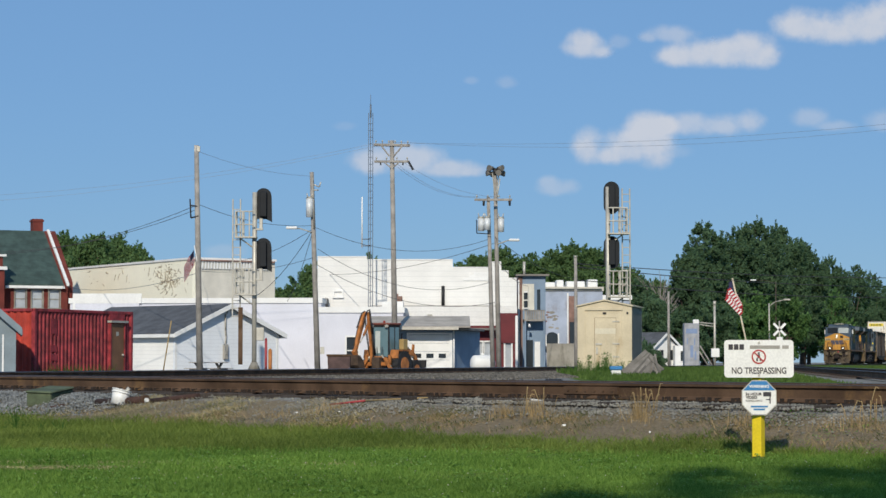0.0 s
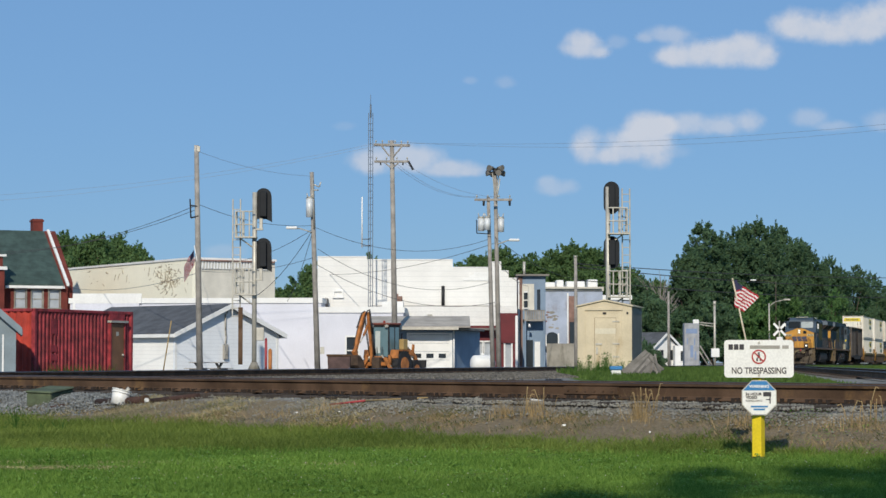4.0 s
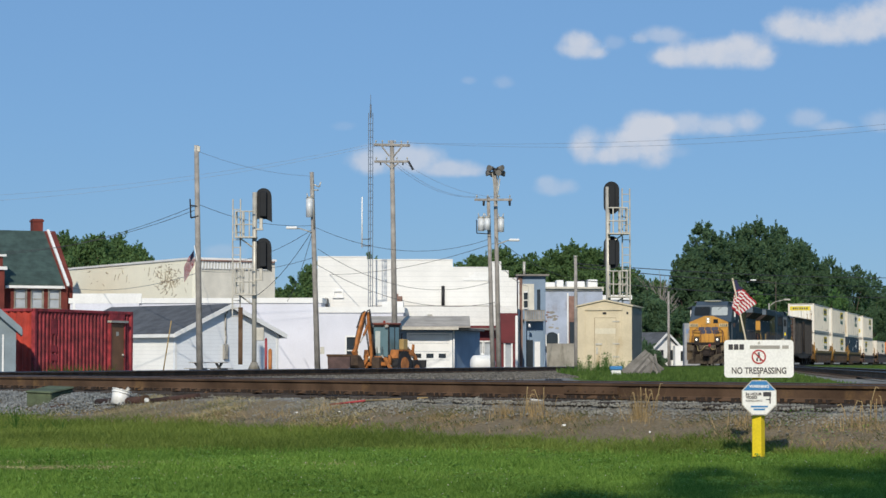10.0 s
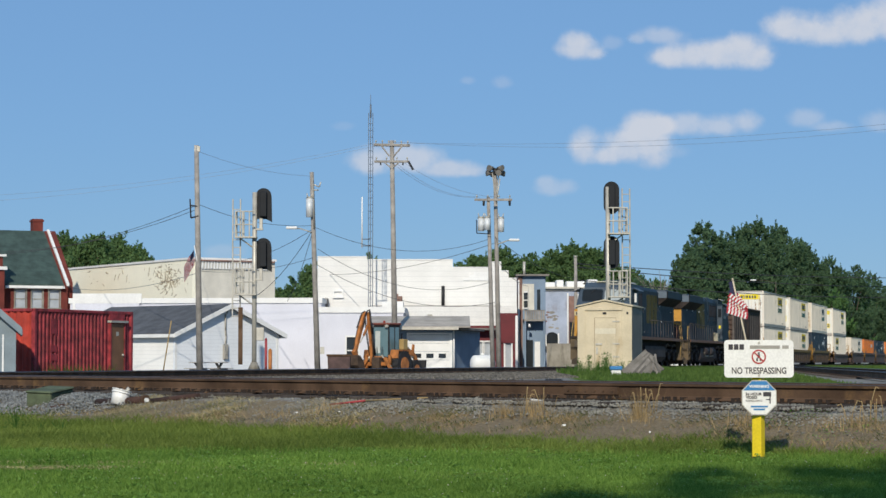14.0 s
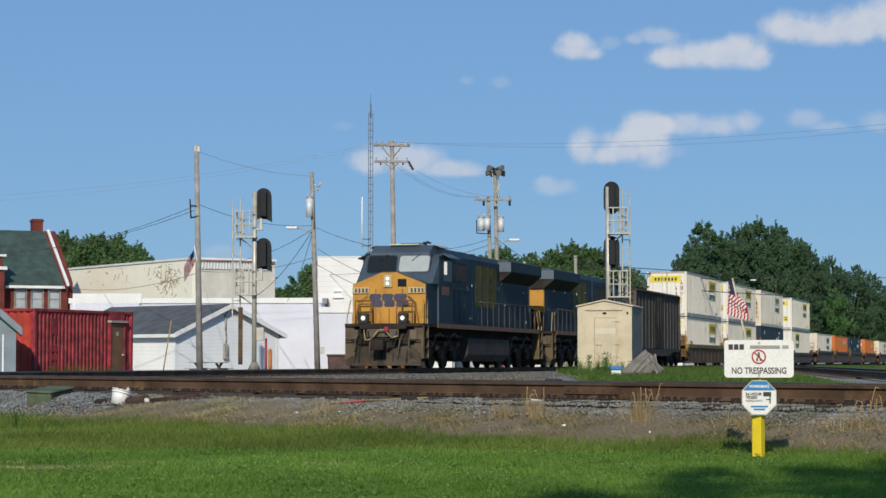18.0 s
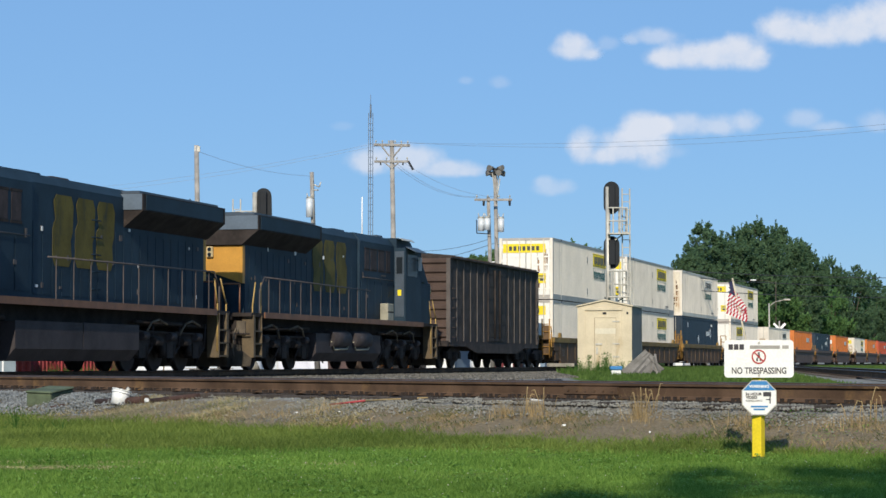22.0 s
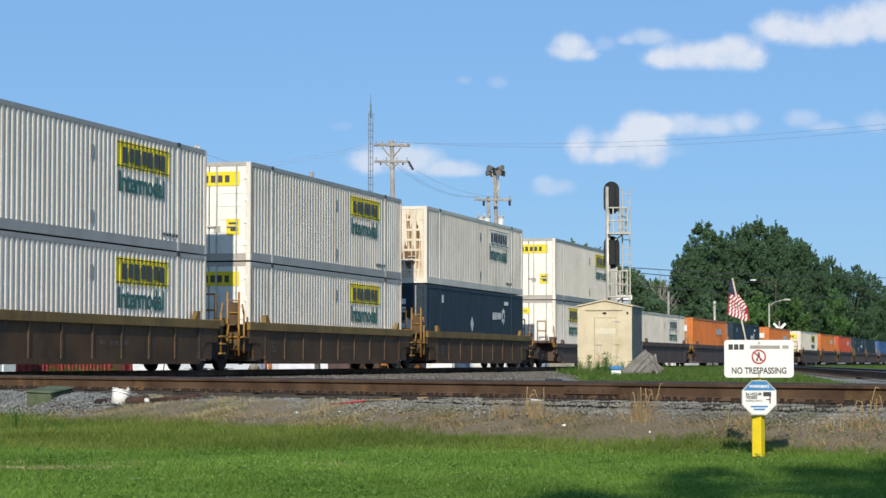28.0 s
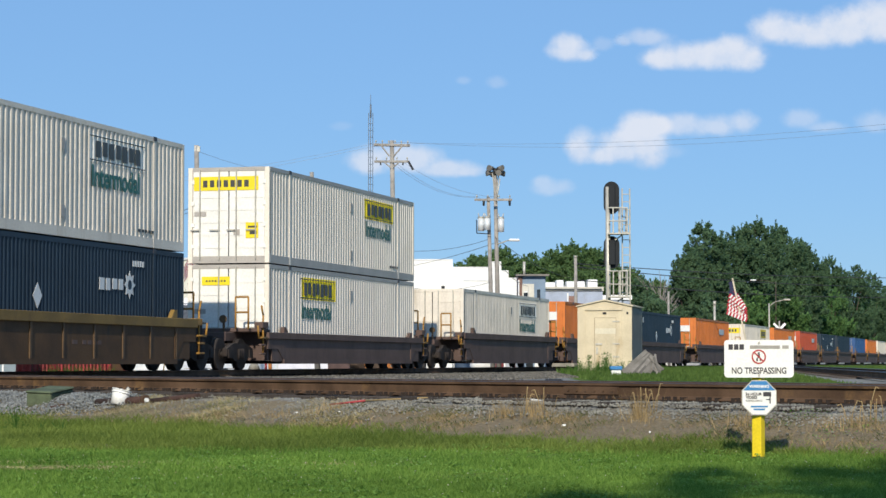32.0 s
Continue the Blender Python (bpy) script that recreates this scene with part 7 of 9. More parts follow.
    if brand == "carrier":
        y0, y1, z0, z1 = (-0.95, 1.12, 2.2, 2.62) if big_panel else (-0.05, 0.85, 2.28, 2.54)
        fr = part("front_label", boxes((0.003, 0.006, y0, y1, z0, z1)), P["lemon"], c, "yellow name panel, lettering as bars")
        w = (y1 - y0) / 9.4
        for i in range(7):
            part("lettering_panel", boxes((-0.001, 0.0028, y1 - w * (2.0 + i), y1 - w * (1.36 + i), z0 + 0.1, z1 - 0.11)), P["char"], fr)
        if big_panel:
            sm = part("notice", boxes((0.003, 0.006, -0.95, -0.55, 0.75, 1.22)), P["lemon"], c)
            part("notice_marking", boxes((-0.001, 0.0028, -0.9, -0.62, 1.06, 1.12)), P["char"], sm)
            part("notice_marking", boxes((-0.001, 0.0028, -0.9, -0.68, 0.86, 0.96)), P["char"], sm)
        part("data_plate", boxes((0.003, 0.006, 0.72, 1.1, 1.42, 1.56)), P["boxrail"], c)
        part("data_plate", boxes((0.003, 0.006, -0.36, -0.16, 0.84, 1.02)), P["boxrail"], c)
    if brand in ("carrier", "plain_carrier"):
        first = 2.01 + math.ceil((label_x - 2.01) / pitch) * pitch          # the panel is painted over the folds
        side = part("side_label", corrugated(first, first + 13 * pitch, 1.93, 2.62, -(hw - 0.006) - 0.004, -1, pitch, 0.036), P["lemon" if brand == "carrier" else "doorwhite"], c, "name panel, lettering as bars")
        part("lettering_panel", boxes(*[(label_x + 0.45 + i * 0.42, label_x + 0.76 + i * 0.42, -hw - 0.012, -hw - 0.007, 2.05 + 0.05 * (i % 2), 2.46) for i in range(7)], (label_x + 0.1, label_x + 3.6, -hw - 0.012, -hw - 0.007, 1.96, 1.99), (label_x + 0.1, label_x + 3.6, -hw - 0.012, -hw - 0.007, 2.55, 2.58)), P["char"], side)
        if "word" not in CONTAINER_MESH:
            o = lettering("side_lettering", "Intermodal", 0.50, P["green"], c, pose(0, 0, 0), fat=0.012)
            CONTAINER_MESH["word"] = o.data
            bpy.data.objects.remove(o)
        w = new("side_lettering", CONTAINER_MESH["word"])
        w.parent, w.matrix_basis = c, pose(label_x + 1.75, -hw - 0.004, 1.56, 90, 0, 0)
        w.scale = (1.38, 1.45, 1)
        part("code_marking", boxes(*[(L - 3.2 + i * 0.22, L - 3.05 + i * 0.22, -hw - 0.006, -hw, 0.36, 0.44) for i in range(5)]), P["char"], c)
        for z in (0.45, 2.05):
            part("hatch", boxes((8.2, 8.42, -hw - 0.01, -hw, z, z + 0.3), bevel=0.003), P["boxrail"], c)
    if brand == "navy":
        dia = part("diamond_mark", prisms([(6.7, 1.5), (6.95, 1.8), (7.2, 1.5), (6.95, 1.2)], -hw - 0.008, -hw), P["pale"], c)
        part("lettering", boxes(*[(x, x + w, -hw - 0.008, -hw, z + 0.5, z + 0.5 + h) for x, w, z, h in ((10.5, 0.3, 1.25, 0.3), (10.9, 0.26, 1.25, 0.3), (11.3, 0.3, 1.28, 0.27), (11.7, 0.28, 1.28, 0.27))]), P["pale"], c)
        em = part("emblem", prisms([(12.4 + 0.36 * math.cos(i * math.pi / 8) * (1.0 if i % 2 == 0 else 0.62), 1.92 + 0.36 * math.sin(i * math.pi / 8) * (1.0 if i % 2 == 0 else 0.62)) for i in range(16)], -hw - 0.008, -hw), P["pale"], c)
        part("number_marking", boxes(*[(12.6 + i * 0.16, 12.7 + i * 0.16, -hw - 0.008, -hw, 2.4, 2.55) for i in range(5)], (2.2, 2.45, -hw - 0.008, -hw, 2.25, 2.55)), P["pale"], c)
        part("gap", prisms([(12.4 + 0.13 * math.cos(i * math.pi / 4), 1.92 + 0.13 * math.sin(i * math.pi / 4)) for i in range(8)], -hw - 0.012, -hw - 0.0085), body, em)
        part("front_mark", prisms([(-0.55, 1.05), (-0.25, 1.35), (-0.55, 1.65), (-0.85, 1.35)], -0.056, -0.05, "x"), P["pale"], c)
        part("front_marking", boxes(*[(-0.056, -0.05, 0.55 - i * 0.26, 0.72 - i * 0.26, z, z + 0.2) for z in (1.85, 2.15) for i in range(5)]), P["pale"], c)
    if brand == "bars":
        part("lettering", boxes((11.0, 13.4, -hw - 0.008, -hw, 1.9, 2.3), (-0.056, -0.05, -0.9, 0.9, 2.0, 2.4)), P["pale"], c)
    return c


def well_body(unit, x0, x1, mats, first, last, posts=9, sloped=False):
    """One container well between its end platforms; parts of the car."""
    top, side, post = mats
    n0, n1 = x0 - 0.55, x1 + 0.55
    for s in (-1, 1):
        y = s * 1.42
        part("side_wall", boxes((x0 - 0.1, x1 + 0.1, y - 0.02, y + 0.02, 0.32, 1.158)), side, unit)
        part("top_chord", box(bmesh.new(), n0, n1, y - 0.09, y + 0.09, 1.16, 1.40, 0.012), top, unit)
        part("bottom_chord", boxes((x0 + 0.9, x1 - 0.9, y - 0.07, y + 0.07, 0.18, 0.32)), side, unit)
        if not sloped:
            for i in range(posts):
                x = x0 + 0.9 + i * (x1 - x0 - 1.8) / (posts - 1)
                wide = 0.05 if i % 3 else 0.07
                part("side_post", prisms([(x - wide * 0.7, 0.32), (x + wide * 0.7, 0.32), (x + wide * 1.1, 1.16), (x - wide * 0.5, 1.16)], min(y, y + s * 0.05), max(y, y + s * 0.05), "y"), post, unit)
        for e, d in ((x0, 1), (x1, -1)):
            part("end_gusset", prisms([(e - d * 0.5, 1.16), (e - d * 0.5, 0.78), (e + d * 0.4, 0.78), (e + d * 1.0, 0.30), (e + d * 1.0, 1.16)], y - 0.04, y + 0.04, "y"), side, unit)
            part("guide", prisms([(e + d * 0.9, 1.40), (e + d * 0.9, 1.62), (e + d * 1.08, 1.62), (e + d * 1.3, 1.40)], y - 0.06, y + 0.06, "y"), top, unit)
    part("well_floor", boxes((x0 + 0.4, x1 - 0.4, -1.38, 1.38, 0.18, 0.25)), PAINT["frame"], unit)
    for e, d in ((x0, -1), (x1, 1)):
        part("bulkhead", boxes((min(e, e + d * 0.3), max(e, e + d * 0.3), -1.35, 1.35, 0.28, 1.2)), side, unit)
        part("end_platform", boxes((min(e, e + d * 1.7), max(e, e + d * 1.7), -0.55, 0.55, 0.84, 1.12), (min(e + d * 0.3, e + d * 1.0), max(e + d * 0.3, e + d * 1.0), -1.4, 1.4, 1.12, 1.24), bevel=0.02), side, unit)
        part("grab_rail", rods([(e + d * 0.85, -1.42, 0.5), (e + d * 0.85, -1.42, 1.62), (e + d * 1.0, -1.42, 1.9)], [(e + d * 0.6, -1.45, 0.95), (e + d * 1.3, -1.45, 0.95), (e + d * 1.4, -1.45, 1.3)], r=0.03), PAINT["ochrelit"], unit)
        if not sloped:
            for y0 in (-1.40, 1.36):
                part("end_sheet", boxes((min(e + d * 0.05, e + d * 1.15), max(e + d * 0.05, e + d * 1.15), y0, y0 + 0.04, 0.55, 1.27)), PAINT["frame"], unit, "dark sheet beside the end platform")
            part("deck_plate", boxes((min(e + d * 0.3, e + d * 1.5), max(e + d * 0.3, e + d * 1.5), -1.38, 1.38, 1.285, 1.325)), PAINT["wellpost"], unit)
        if d < 0 and not sloped:
            lx = e - 1.22
            lad = part("end_ladder", rods(((lx, -1.40, 0.42), (lx, -1.40, 2.25)), ((lx, -1.05, 0.42), (lx, -1.05, 2.25)), r=0.032), PAINT["ochrelit"], unit, "yellow end ladder with a rusty brake panel")
            part("rung", rods(*[((lx, -1.40, z), (lx, -1.05, z)) for z in (0.6, 0.95, 1.3, 1.65, 2.0)], r=0.018), PAINT["ochrelit"], lad)
            part("brake_panel", boxes((lx + 0.05, lx + 0.09, -1.36, -1.09, 0.6, 1.95)), PAINT["wellpost"], lad)
            part("brake_case", box(bmesh.new(), lx + 0.12, lx + 0.45, -1.0, -0.5, 1.12, 1.5, 0.05), PAINT["ochre"], lad)
            part("air_cylinder", rod(bmesh.new(), (lx + 0.3, -1.0, 0.95), (lx + 0.3, -0.45, 0.95), 0.12, seg=14), PAINT["ochre"], lad)
            continue
        part("crossover_rail", rods([(e + d * 1.25, -1.1, 1.2), (e + d * 1.25, -1.1, 2.15), (e + d * 1.25, -0.7, 2.15), (e + d * 1.25, -0.7, 1.2)], [(e + d * 1.25, -1.1, 1.7), (e + d * 1.25, -0.7, 1.7)], r=0.03), PAINT["ochrelit"], unit)
        part("step_bracket", boxes((min(e + d * 0.75, e + d * 1.15), max(e + d * 0.75, e + d * 1.15), -1.48, -1.38, 0.45, 0.5), (min(e + d * 0.75, e + d * 1.15), max(e + d * 0.75, e + d * 1.15), -1.48, -1.38, 0.72, 0.77), (min(e + d * 0.5, e + d * 1.0), max(e + d * 0.5, e + d * 1.0), -1.47, -1.2, 1.24, 1.42), bevel=0.01), PAINT["ochrelit"] if not sloped else side, unit)


def well_car(label, units, mats, sloped=False, marks=True):
    """An articulated well car; units: (start, end) of each container well. x = 0 is the first coupler."""
    c = thing("well_car", label, "railway car", group="container cars")
    for i, (a, b) in enumerate(units):
        well_body(c, a, b, mats, i == 0, i == len(units) - 1, sloped=sloped)
        if marks:
            part("stencil_marking", boxes(*[(a + u, a + u + w, -1.447, -1.441, 0.66, 0.76) for u, w in ((8.6, 0.3), (9.2, 0.22), (9.5, 0.22), (9.8, 0.22), (10.1, 0.22))]), PAINT["brown"], c)
            lettering("stencil", "53", 0.44, PAINT["char"], c, pose(a + 1.75, -1.445, 0.66, 90, 0, 0))
            part("reflector", boxes(*[(a + u, a + u + 0.35, -1.515, -1.511, 1.25, 1.30) for u in (3.5, 8.0, 12.0)]), PAINT["ochre"], c)
    ends = [units[0][0] - 1.85] + [(p[1] + q[0]) / 2 for p, q in zip(units[:-1], units[1:])] + [units[-1][1] + 1.85]
    for x in ends:
        freight_truck(c, x)
    part("coupler", boxes((units[0][0] - 3.3, units[0][0] - 1.6, -0.14, 0.14, 0.74, 1.0)), PAINT["frame"], c)
    part("coupler", boxes((units[-1][1] + 1.6, units[-1][1] + 3.3, -0.14, 0.14, 0.74, 1.0)), PAINT["frame"], c)
    part("brake_wheel", rod(bmesh.new(), (units[0][0] - 1.5, -0.4, 1.5), (units[0][0] - 1.46, -0.4, 1.5), 0.12, seg=16), PAINT["wellpost"], c)
    part("brake_stand", boxes((units[0][0] - 1.46, units[0][0] - 1.4, -0.43, -0.37, 1.1, 1.6)), PAINT["wellpost"], c)
    return c


TRAIN = []           # (thing, metres behind the leading coupler, height, turned)


def build_train():
    P = PAINT
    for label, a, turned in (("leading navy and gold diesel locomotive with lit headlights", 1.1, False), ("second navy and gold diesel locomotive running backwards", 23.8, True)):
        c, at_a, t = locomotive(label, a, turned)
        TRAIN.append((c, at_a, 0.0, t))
    TRAIN.append((boxcar(47.7, 15.6), 47.7, 0.0, False))
    ochre, brown = (P["ochre"], P["well"], P["wellpost"]), (P["brown"], P["brown"], P["brown"])
    base = 0.27
    A, B, C, D, E = 67.25, 87.0, 106.6, 129.7, 153.2
    TRAIN.append((well_car("ochre and rust articulated container well car", [(A, A + 16.15), (B, B + 16.15), (C, C + 16.15)], ochre), 0.0, 0.0, False))
    white, aged = "white corrugated container, yellow panel", "aged off-white container with rust-stained doors"
    upper = base + 2.9 + 0.045
    for label, x, z, kw in ((white + ", lower of a stack", A, base, dict(mat="boxwhite", rail="boxrail", door="doorwhite")), (aged + " and yellow name panel", A, upper, dict(mat="boxwhite", rail="boxrail", door="doorwhite", stained=True)),
                            (white + ", lower of a stack", B, base, dict(mat="boxgrey", rail="boxrail", door="doorwhite")), (white + ", upper of a stack", B, upper, dict(mat="boxgrey", rail="boxrail", door="doorwhite")),
                            ("navy container with pale emblem and lettering bars", C, base, dict(mat="boxnavy", brand="navy", pitch=0.2)), (aged, C, upper, dict(mat="boxgrey", rail="boxgrey", brand="plain_carrier", stained=True, door="stain")),
                            ("white container with forward name panel, lower of a stack", D, base, dict(mat="boxwhite", rail="boxrail", door="doorwhite", label_x=2.85, big_panel=False)), (white + ", upper of a stack", D, upper, dict(mat="boxwhite", rail="boxrail", door="doorwhite"))):
        TRAIN.append((container(label, **kw), x, z, False))
    cars = (((D, D + 16.15),), ((E, E + 16.15),), ((173.0, 189.15),), ((192.6, 208.75),), ((215.3, 231.45),), ((240.6, 256.75),), ((260.0, 276.15),), ((281.0, 297.15),), ((301.5, 317.65),), ((320.5, 336.65),), ((344.0, 360.15),), ((363.5, 379.65),), ((383.0, 399.15),), ((402.5, 418.65),), ((422.0, 438.15),))
    loads = (None, ("aged white container standing alone in its car", dict(mat="boxgrey", brand="plain_carrier", rail="boxgrey", door="boxgrey")), ("orange corrugated container on a well car", dict(mat="boxorange", brand="bars")), ("navy corrugated container with pale bars", dict(mat="boxnavy", brand="navy")),
             ("orange corrugated container on a well car", dict(mat="boxorange", brand="bars")), ("cream-white container with a yellow panel", dict(mat="boxgrey", brand="carrier")), ("orange corrugated container on a well car", dict(mat="boxorange", brand="bars")), ("red-orange corrugated container on a well car", dict(mat="boxred", brand="bars")),
             ("navy corrugated container on a well car", dict(mat="boxnavy", brand="navy")), ("navy corrugated container on a well car", dict(mat="boxnavy", brand="none")), ("blue corrugated container on a well car", dict(mat="boxblue", brand="none")), ("orange corrugated container on a well car", dict(mat="boxorange", brand="none")),
             ("aged white container on a well car", dict(mat="boxgrey", brand="none")), ("orange corrugated container on a well car", dict(mat="boxorange", brand="none")), ("clean white container on a well car", dict(mat="boxwhite", brand="none")))
    far_car = None
    for i, (units, load) in enumerate(zip(cars, loads)):
        a = units[0][0]
        local = [(u - a, v - a) for u, v in units]
        if i < 2:
            car = well_car("dark brown straight-sided container well car", local, brown, sloped=True, marks=False)
            if i == 0:                                 # a shallower well than the others
                for o in car.children:
                    if o.name.split(".")[0] in ("side_wall", "top_chord", "guide", "end_gusset"):
                        o.data.transform(Matrix.Diagonal((1, 1, 0.8, 1)))
        else:
            far_car = far_car or well_car("dark brown container well car far back in the train", local, brown, sloped=True, marks=False)
            car = far_car if i == 2 else copy_thing(far_car, pose(0, 0, 0))
        TRAIN.append((car, a, 0.0, False))
        if load:
            TRAIN.append((container(load[0], **load[1]), a, base, False))


build_train()

# metres from the reference point on the line to the leading coupler, every four seconds
FRONT = (211.08, 169.21, 127.29, 85.48, 43.84, 2.50, -38.82, -80.03, -121.07)


def front_at(t):
    """Smooth through the table."""
    i = min(int(t // 4), 7)
    u, k = t / 4 - i, FRONT
    before = k[i - 1] if i > 0 else 2 * k[0] - k[1]
    after = k[i + 2] if i < 7 else 2 * k[8] - k[7]
    m0, m1 = (k[i + 1] - before) / 2, (after - k[i]) / 2
    return (2 * u ** 3 - 3 * u ** 2 + 1) * k[i] + (u ** 3 - 2 * u ** 2 + u) * m0 + (-2 * u ** 3 + 3 * u ** 2) * k[i + 1] + (u ** 3 - u ** 2) * m1


HEADING = math.degrees(math.atan2(MAINU.y, MAINU.x))


def train_pose(t, a, z, turned):
    d = front_at(t) + a
    return pose(MAIN0.x + MAINU.x * d, MAIN0.y + MAINU.y * d, RAIL + z, 0, 0, HEADING + (180 if turned else 0))


def roll_wheels():
    """Each wheel set turns as far as the train runs. Sets alike in radius and place on the truck share one run of keys."""
    done = {}
    for w, x, r in WHEELSETS:
        key = (round(x, 3), round(r, 3))
        if key in done:
            w.rotation_mode = "QUATERNION"
            data = w.animation_data_create()
            data.action = done[key].action
            data.action_slot = done[key].action_slot
            continue
        rows, n = [], int(CLIP * 10.6 / r / radians(78)) + 1
        for i in range(n + 1):
            t = CLIP * i / n
            rows.append((t, pose(x, 0, r, 0, math.degrees((front_at(t) - FRONT[0]) / r), 0)))
        seen = {}
        for t, m in rows:
            seen[frame(t)] = (t, m)
        walk(w, list(seen.values()))
        done[key] = w.animation_data


# ---- the sign by the lawn, and its flag ----
FLAG_STRIPS = []


def build_sign():
    s = thing("warning_sign", "white no-trespassing sign over an octagonal camera notice on a yellow post", "sign", pose(2.78, 20, -0.06))
    part("post", box(bmesh.new(), -0.044, 0.044, -0.044, 0.044, -0.1, 0.75, 0.006), M["yellow"], s, "yellow square post", m=pose(0.003, 0.07, -0.02, 0, 0, -32))
    part("post_rot", box(bmesh.new(), -0.047, 0.047, -0.047, 0.047, 0.0, 0.05, 0.004), M["browndoor"], s, m=pose(0.003, 0.07, -0.02, 0, 0, -32))
    w, h, z0 = 0.305, 0.33, 0.725

    def rounded(x0, x1, z0, z1, r, k=5):
        pts = []
        for cx, cz, a0 in ((x1 - r, z1 - r, 0), (x0 + r, z1 - r, 90), (x0 + r, z0 + r, 180), (x1 - r, z0 + r, 270)):
            pts += [(cx + r * math.cos(radians(a0 + i * 90 / k)), cz + r * math.sin(radians(a0 + i * 90 / k))) for i in range(k + 1)]
        return pts
    b = part("board", prisms(rounded(-w, w, z0, z0 + h, 0.03), -0.016, -0.012), M["signwhite"], s)
    part("bolt", rods(((0.0, -0.024, z0 + 0.022), (0.0, -0.014, z0 + 0.022)), r=0.011), M["galv"], b)
    part("bolt", rods(((0.0, -0.024, z0 + 0.305), (0.0, -0.014, z0 + 0.305)), r=0.011), M["galv"], b)
    y = -0.019
    lettering("lettering", "NO TRESPASSING", 0.066, M["ink"], b, pose(0, y, z0 + 0.058, 90, 0, 0), fat=0.001).scale = (0.93, 1.18, 1)
    # company name as plain shapes
    part("name_marking", boxes(*[(x, x + 0.04, y - 0.001, y, z0 + 0.245, z0 + 0.292) for x in (-0.268, -0.22, -0.172)]), M["ink"], b)
    part("name_marking", boxes((-0.08, 0.185, y - 0.001, y, z0 + 0.254, z0 + 0.282), (0.205, 0.262, y - 0.001, y, z0 + 0.254, z0 + 0.282)), M["shedside"], b)
    ring = bmesh.new()
    n, cz, cx = 32, z0 + 0.182, -0.002
    for i in range(n):
        a, c = 2 * math.pi * i / n, 2 * math.pi * (i + 1) / n
        quad = [(cx + r * math.cos(t), y - 0.001, cz + r * math.sin(t)) for r, t in ((0.051, a), (0.064, a), (0.064, c), (0.051, c))]
        ring.faces.new([ring.verts.new(v) for v in quad])
    part("prohibition_ring", ring, M["redink"], b)
    part("prohibition_bar", box(bmesh.new(), -0.055, 0.055, -0.0032, -0.0022, -0.006, 0.006, m=pose(cx, y + 0.001, cz, 0, 45, 0)), M["redink"], b)
    part("pictogram", boxes((cx - 0.012, cx + 0.012, y - 0.001, y, cz - 0.012, cz + 0.022), (cx - 0.022, cx - 0.008, y - 0.001, y, cz - 0.04, cz - 0.012), (cx + 0.008, cx + 0.02, y - 0.001, y, cz - 0.036, cz - 0.012), (cx - 0.008, cx + 0.008, y - 0.001, y, cz + 0.026, cz + 0.04)), M["ink"], b)
    # octagon
    oz, R = 0.548, 0.158

    def octagon(r):
        return [(r * math.cos(radians(22.5 + 45 * i)), oz + r * math.sin(radians(22.5 + 45 * i))) for i in range(8)]
    part("octagon_rim", prisms(octagon(R + 0.008), -0.012, -0.008), M["galv"], s)
    o = part("octagon", prisms(octagon(R), -0.016, -0.012), M["signwhite"], s, "white octagonal camera notice with a blue top")
    top = [(0.146 - 0.085, oz + 0.146), (-(0.146 - 0.085), oz + 0.146), (-0.146 + 0.005, oz + 0.064), (0.146 - 0.005, oz + 0.064)]
    part("blue_field", prisms(top, y - 0.0, y + 0.003), M["blueink"], o)
    lettering("lettering", "WARNING", 0.036, M["signwhite"], o, pose(0, y - 0.002, oz + 0.098, 90, 0, 0), fat=0.001)
    lettering("lettering", "24 HOUR", 0.034, M["ink"], o, pose(-0.05, y, oz + 0.032, 90, 0, 0), fat=0.001)
    lettering("lettering", "VIDEO", 0.034, M["ink"], o, pose(-0.068, y, oz + 0.002, 90, 0, 0), fat=0.001)
    lettering("lettering", "SURVEILLANCE", 0.021, M["ink"], o, pose(-0.045, y, oz - 0.027, 90, 0, 0))
    part("small_print", boxes((-0.075, 0.075, y, y + 0.002, oz - 0.085, oz - 0.07), (-0.05, 0.05, y, y + 0.002, oz - 0.11, oz - 0.095)), M["blueink"], o)
    part("camera_picture", boxes((0.035, 0.105, y - 0.001, y + 0.001, oz + 0.012, oz + 0.05), (0.09, 0.1, y - 0.001, y + 0.001, oz - 0.05, oz + 0.014), (0.06, 0.098, y - 0.001, y + 0.001, oz - 0.02, oz - 0.012)), M["ink"], o)
    # stick flag
    foot, tip = Vector((2.80, 20.12, 0.80)), Vector((2.57, 20.12, 1.535))
    fl = thing("stick_flag", "small striped flag on a pale wooden stick behind the sign", "flag", pose(*foot))
    part("stick", rod(bmesh.new(), (0, 0, -0.35), tuple(tip - foot), 0.0075, seg=8), surface("stick_wood", (0.6, 0.52, 0.38), 0.7, 0, 0.1, 0.2, 0.02, 0.1), fl)
    part("finial", rod(bmesh.new(), tuple((tip - foot) * 0.985), tuple((tip - foot) * 1.015), 0.010, 0.006, 8), bpy.data.materials["stick_wood"], fl)
    red, white, blue = surface("flag_red", (0.42, 0.03, 0.045), 0.85, 0, 0.06, 0.2, 0.01, 0.05), surface("flag_white", (0.72, 0.69, 0.68), 0.85, 0, 0.04, 0.2, 0.01, 0.05), surface("flag_blue", (0.028, 0.03, 0.075), 0.85, 0, 0.08, 0.2, 0.01, 0.05)
    n, hoist, fly = 8, 0.195, 0.30
    wd = fly / n
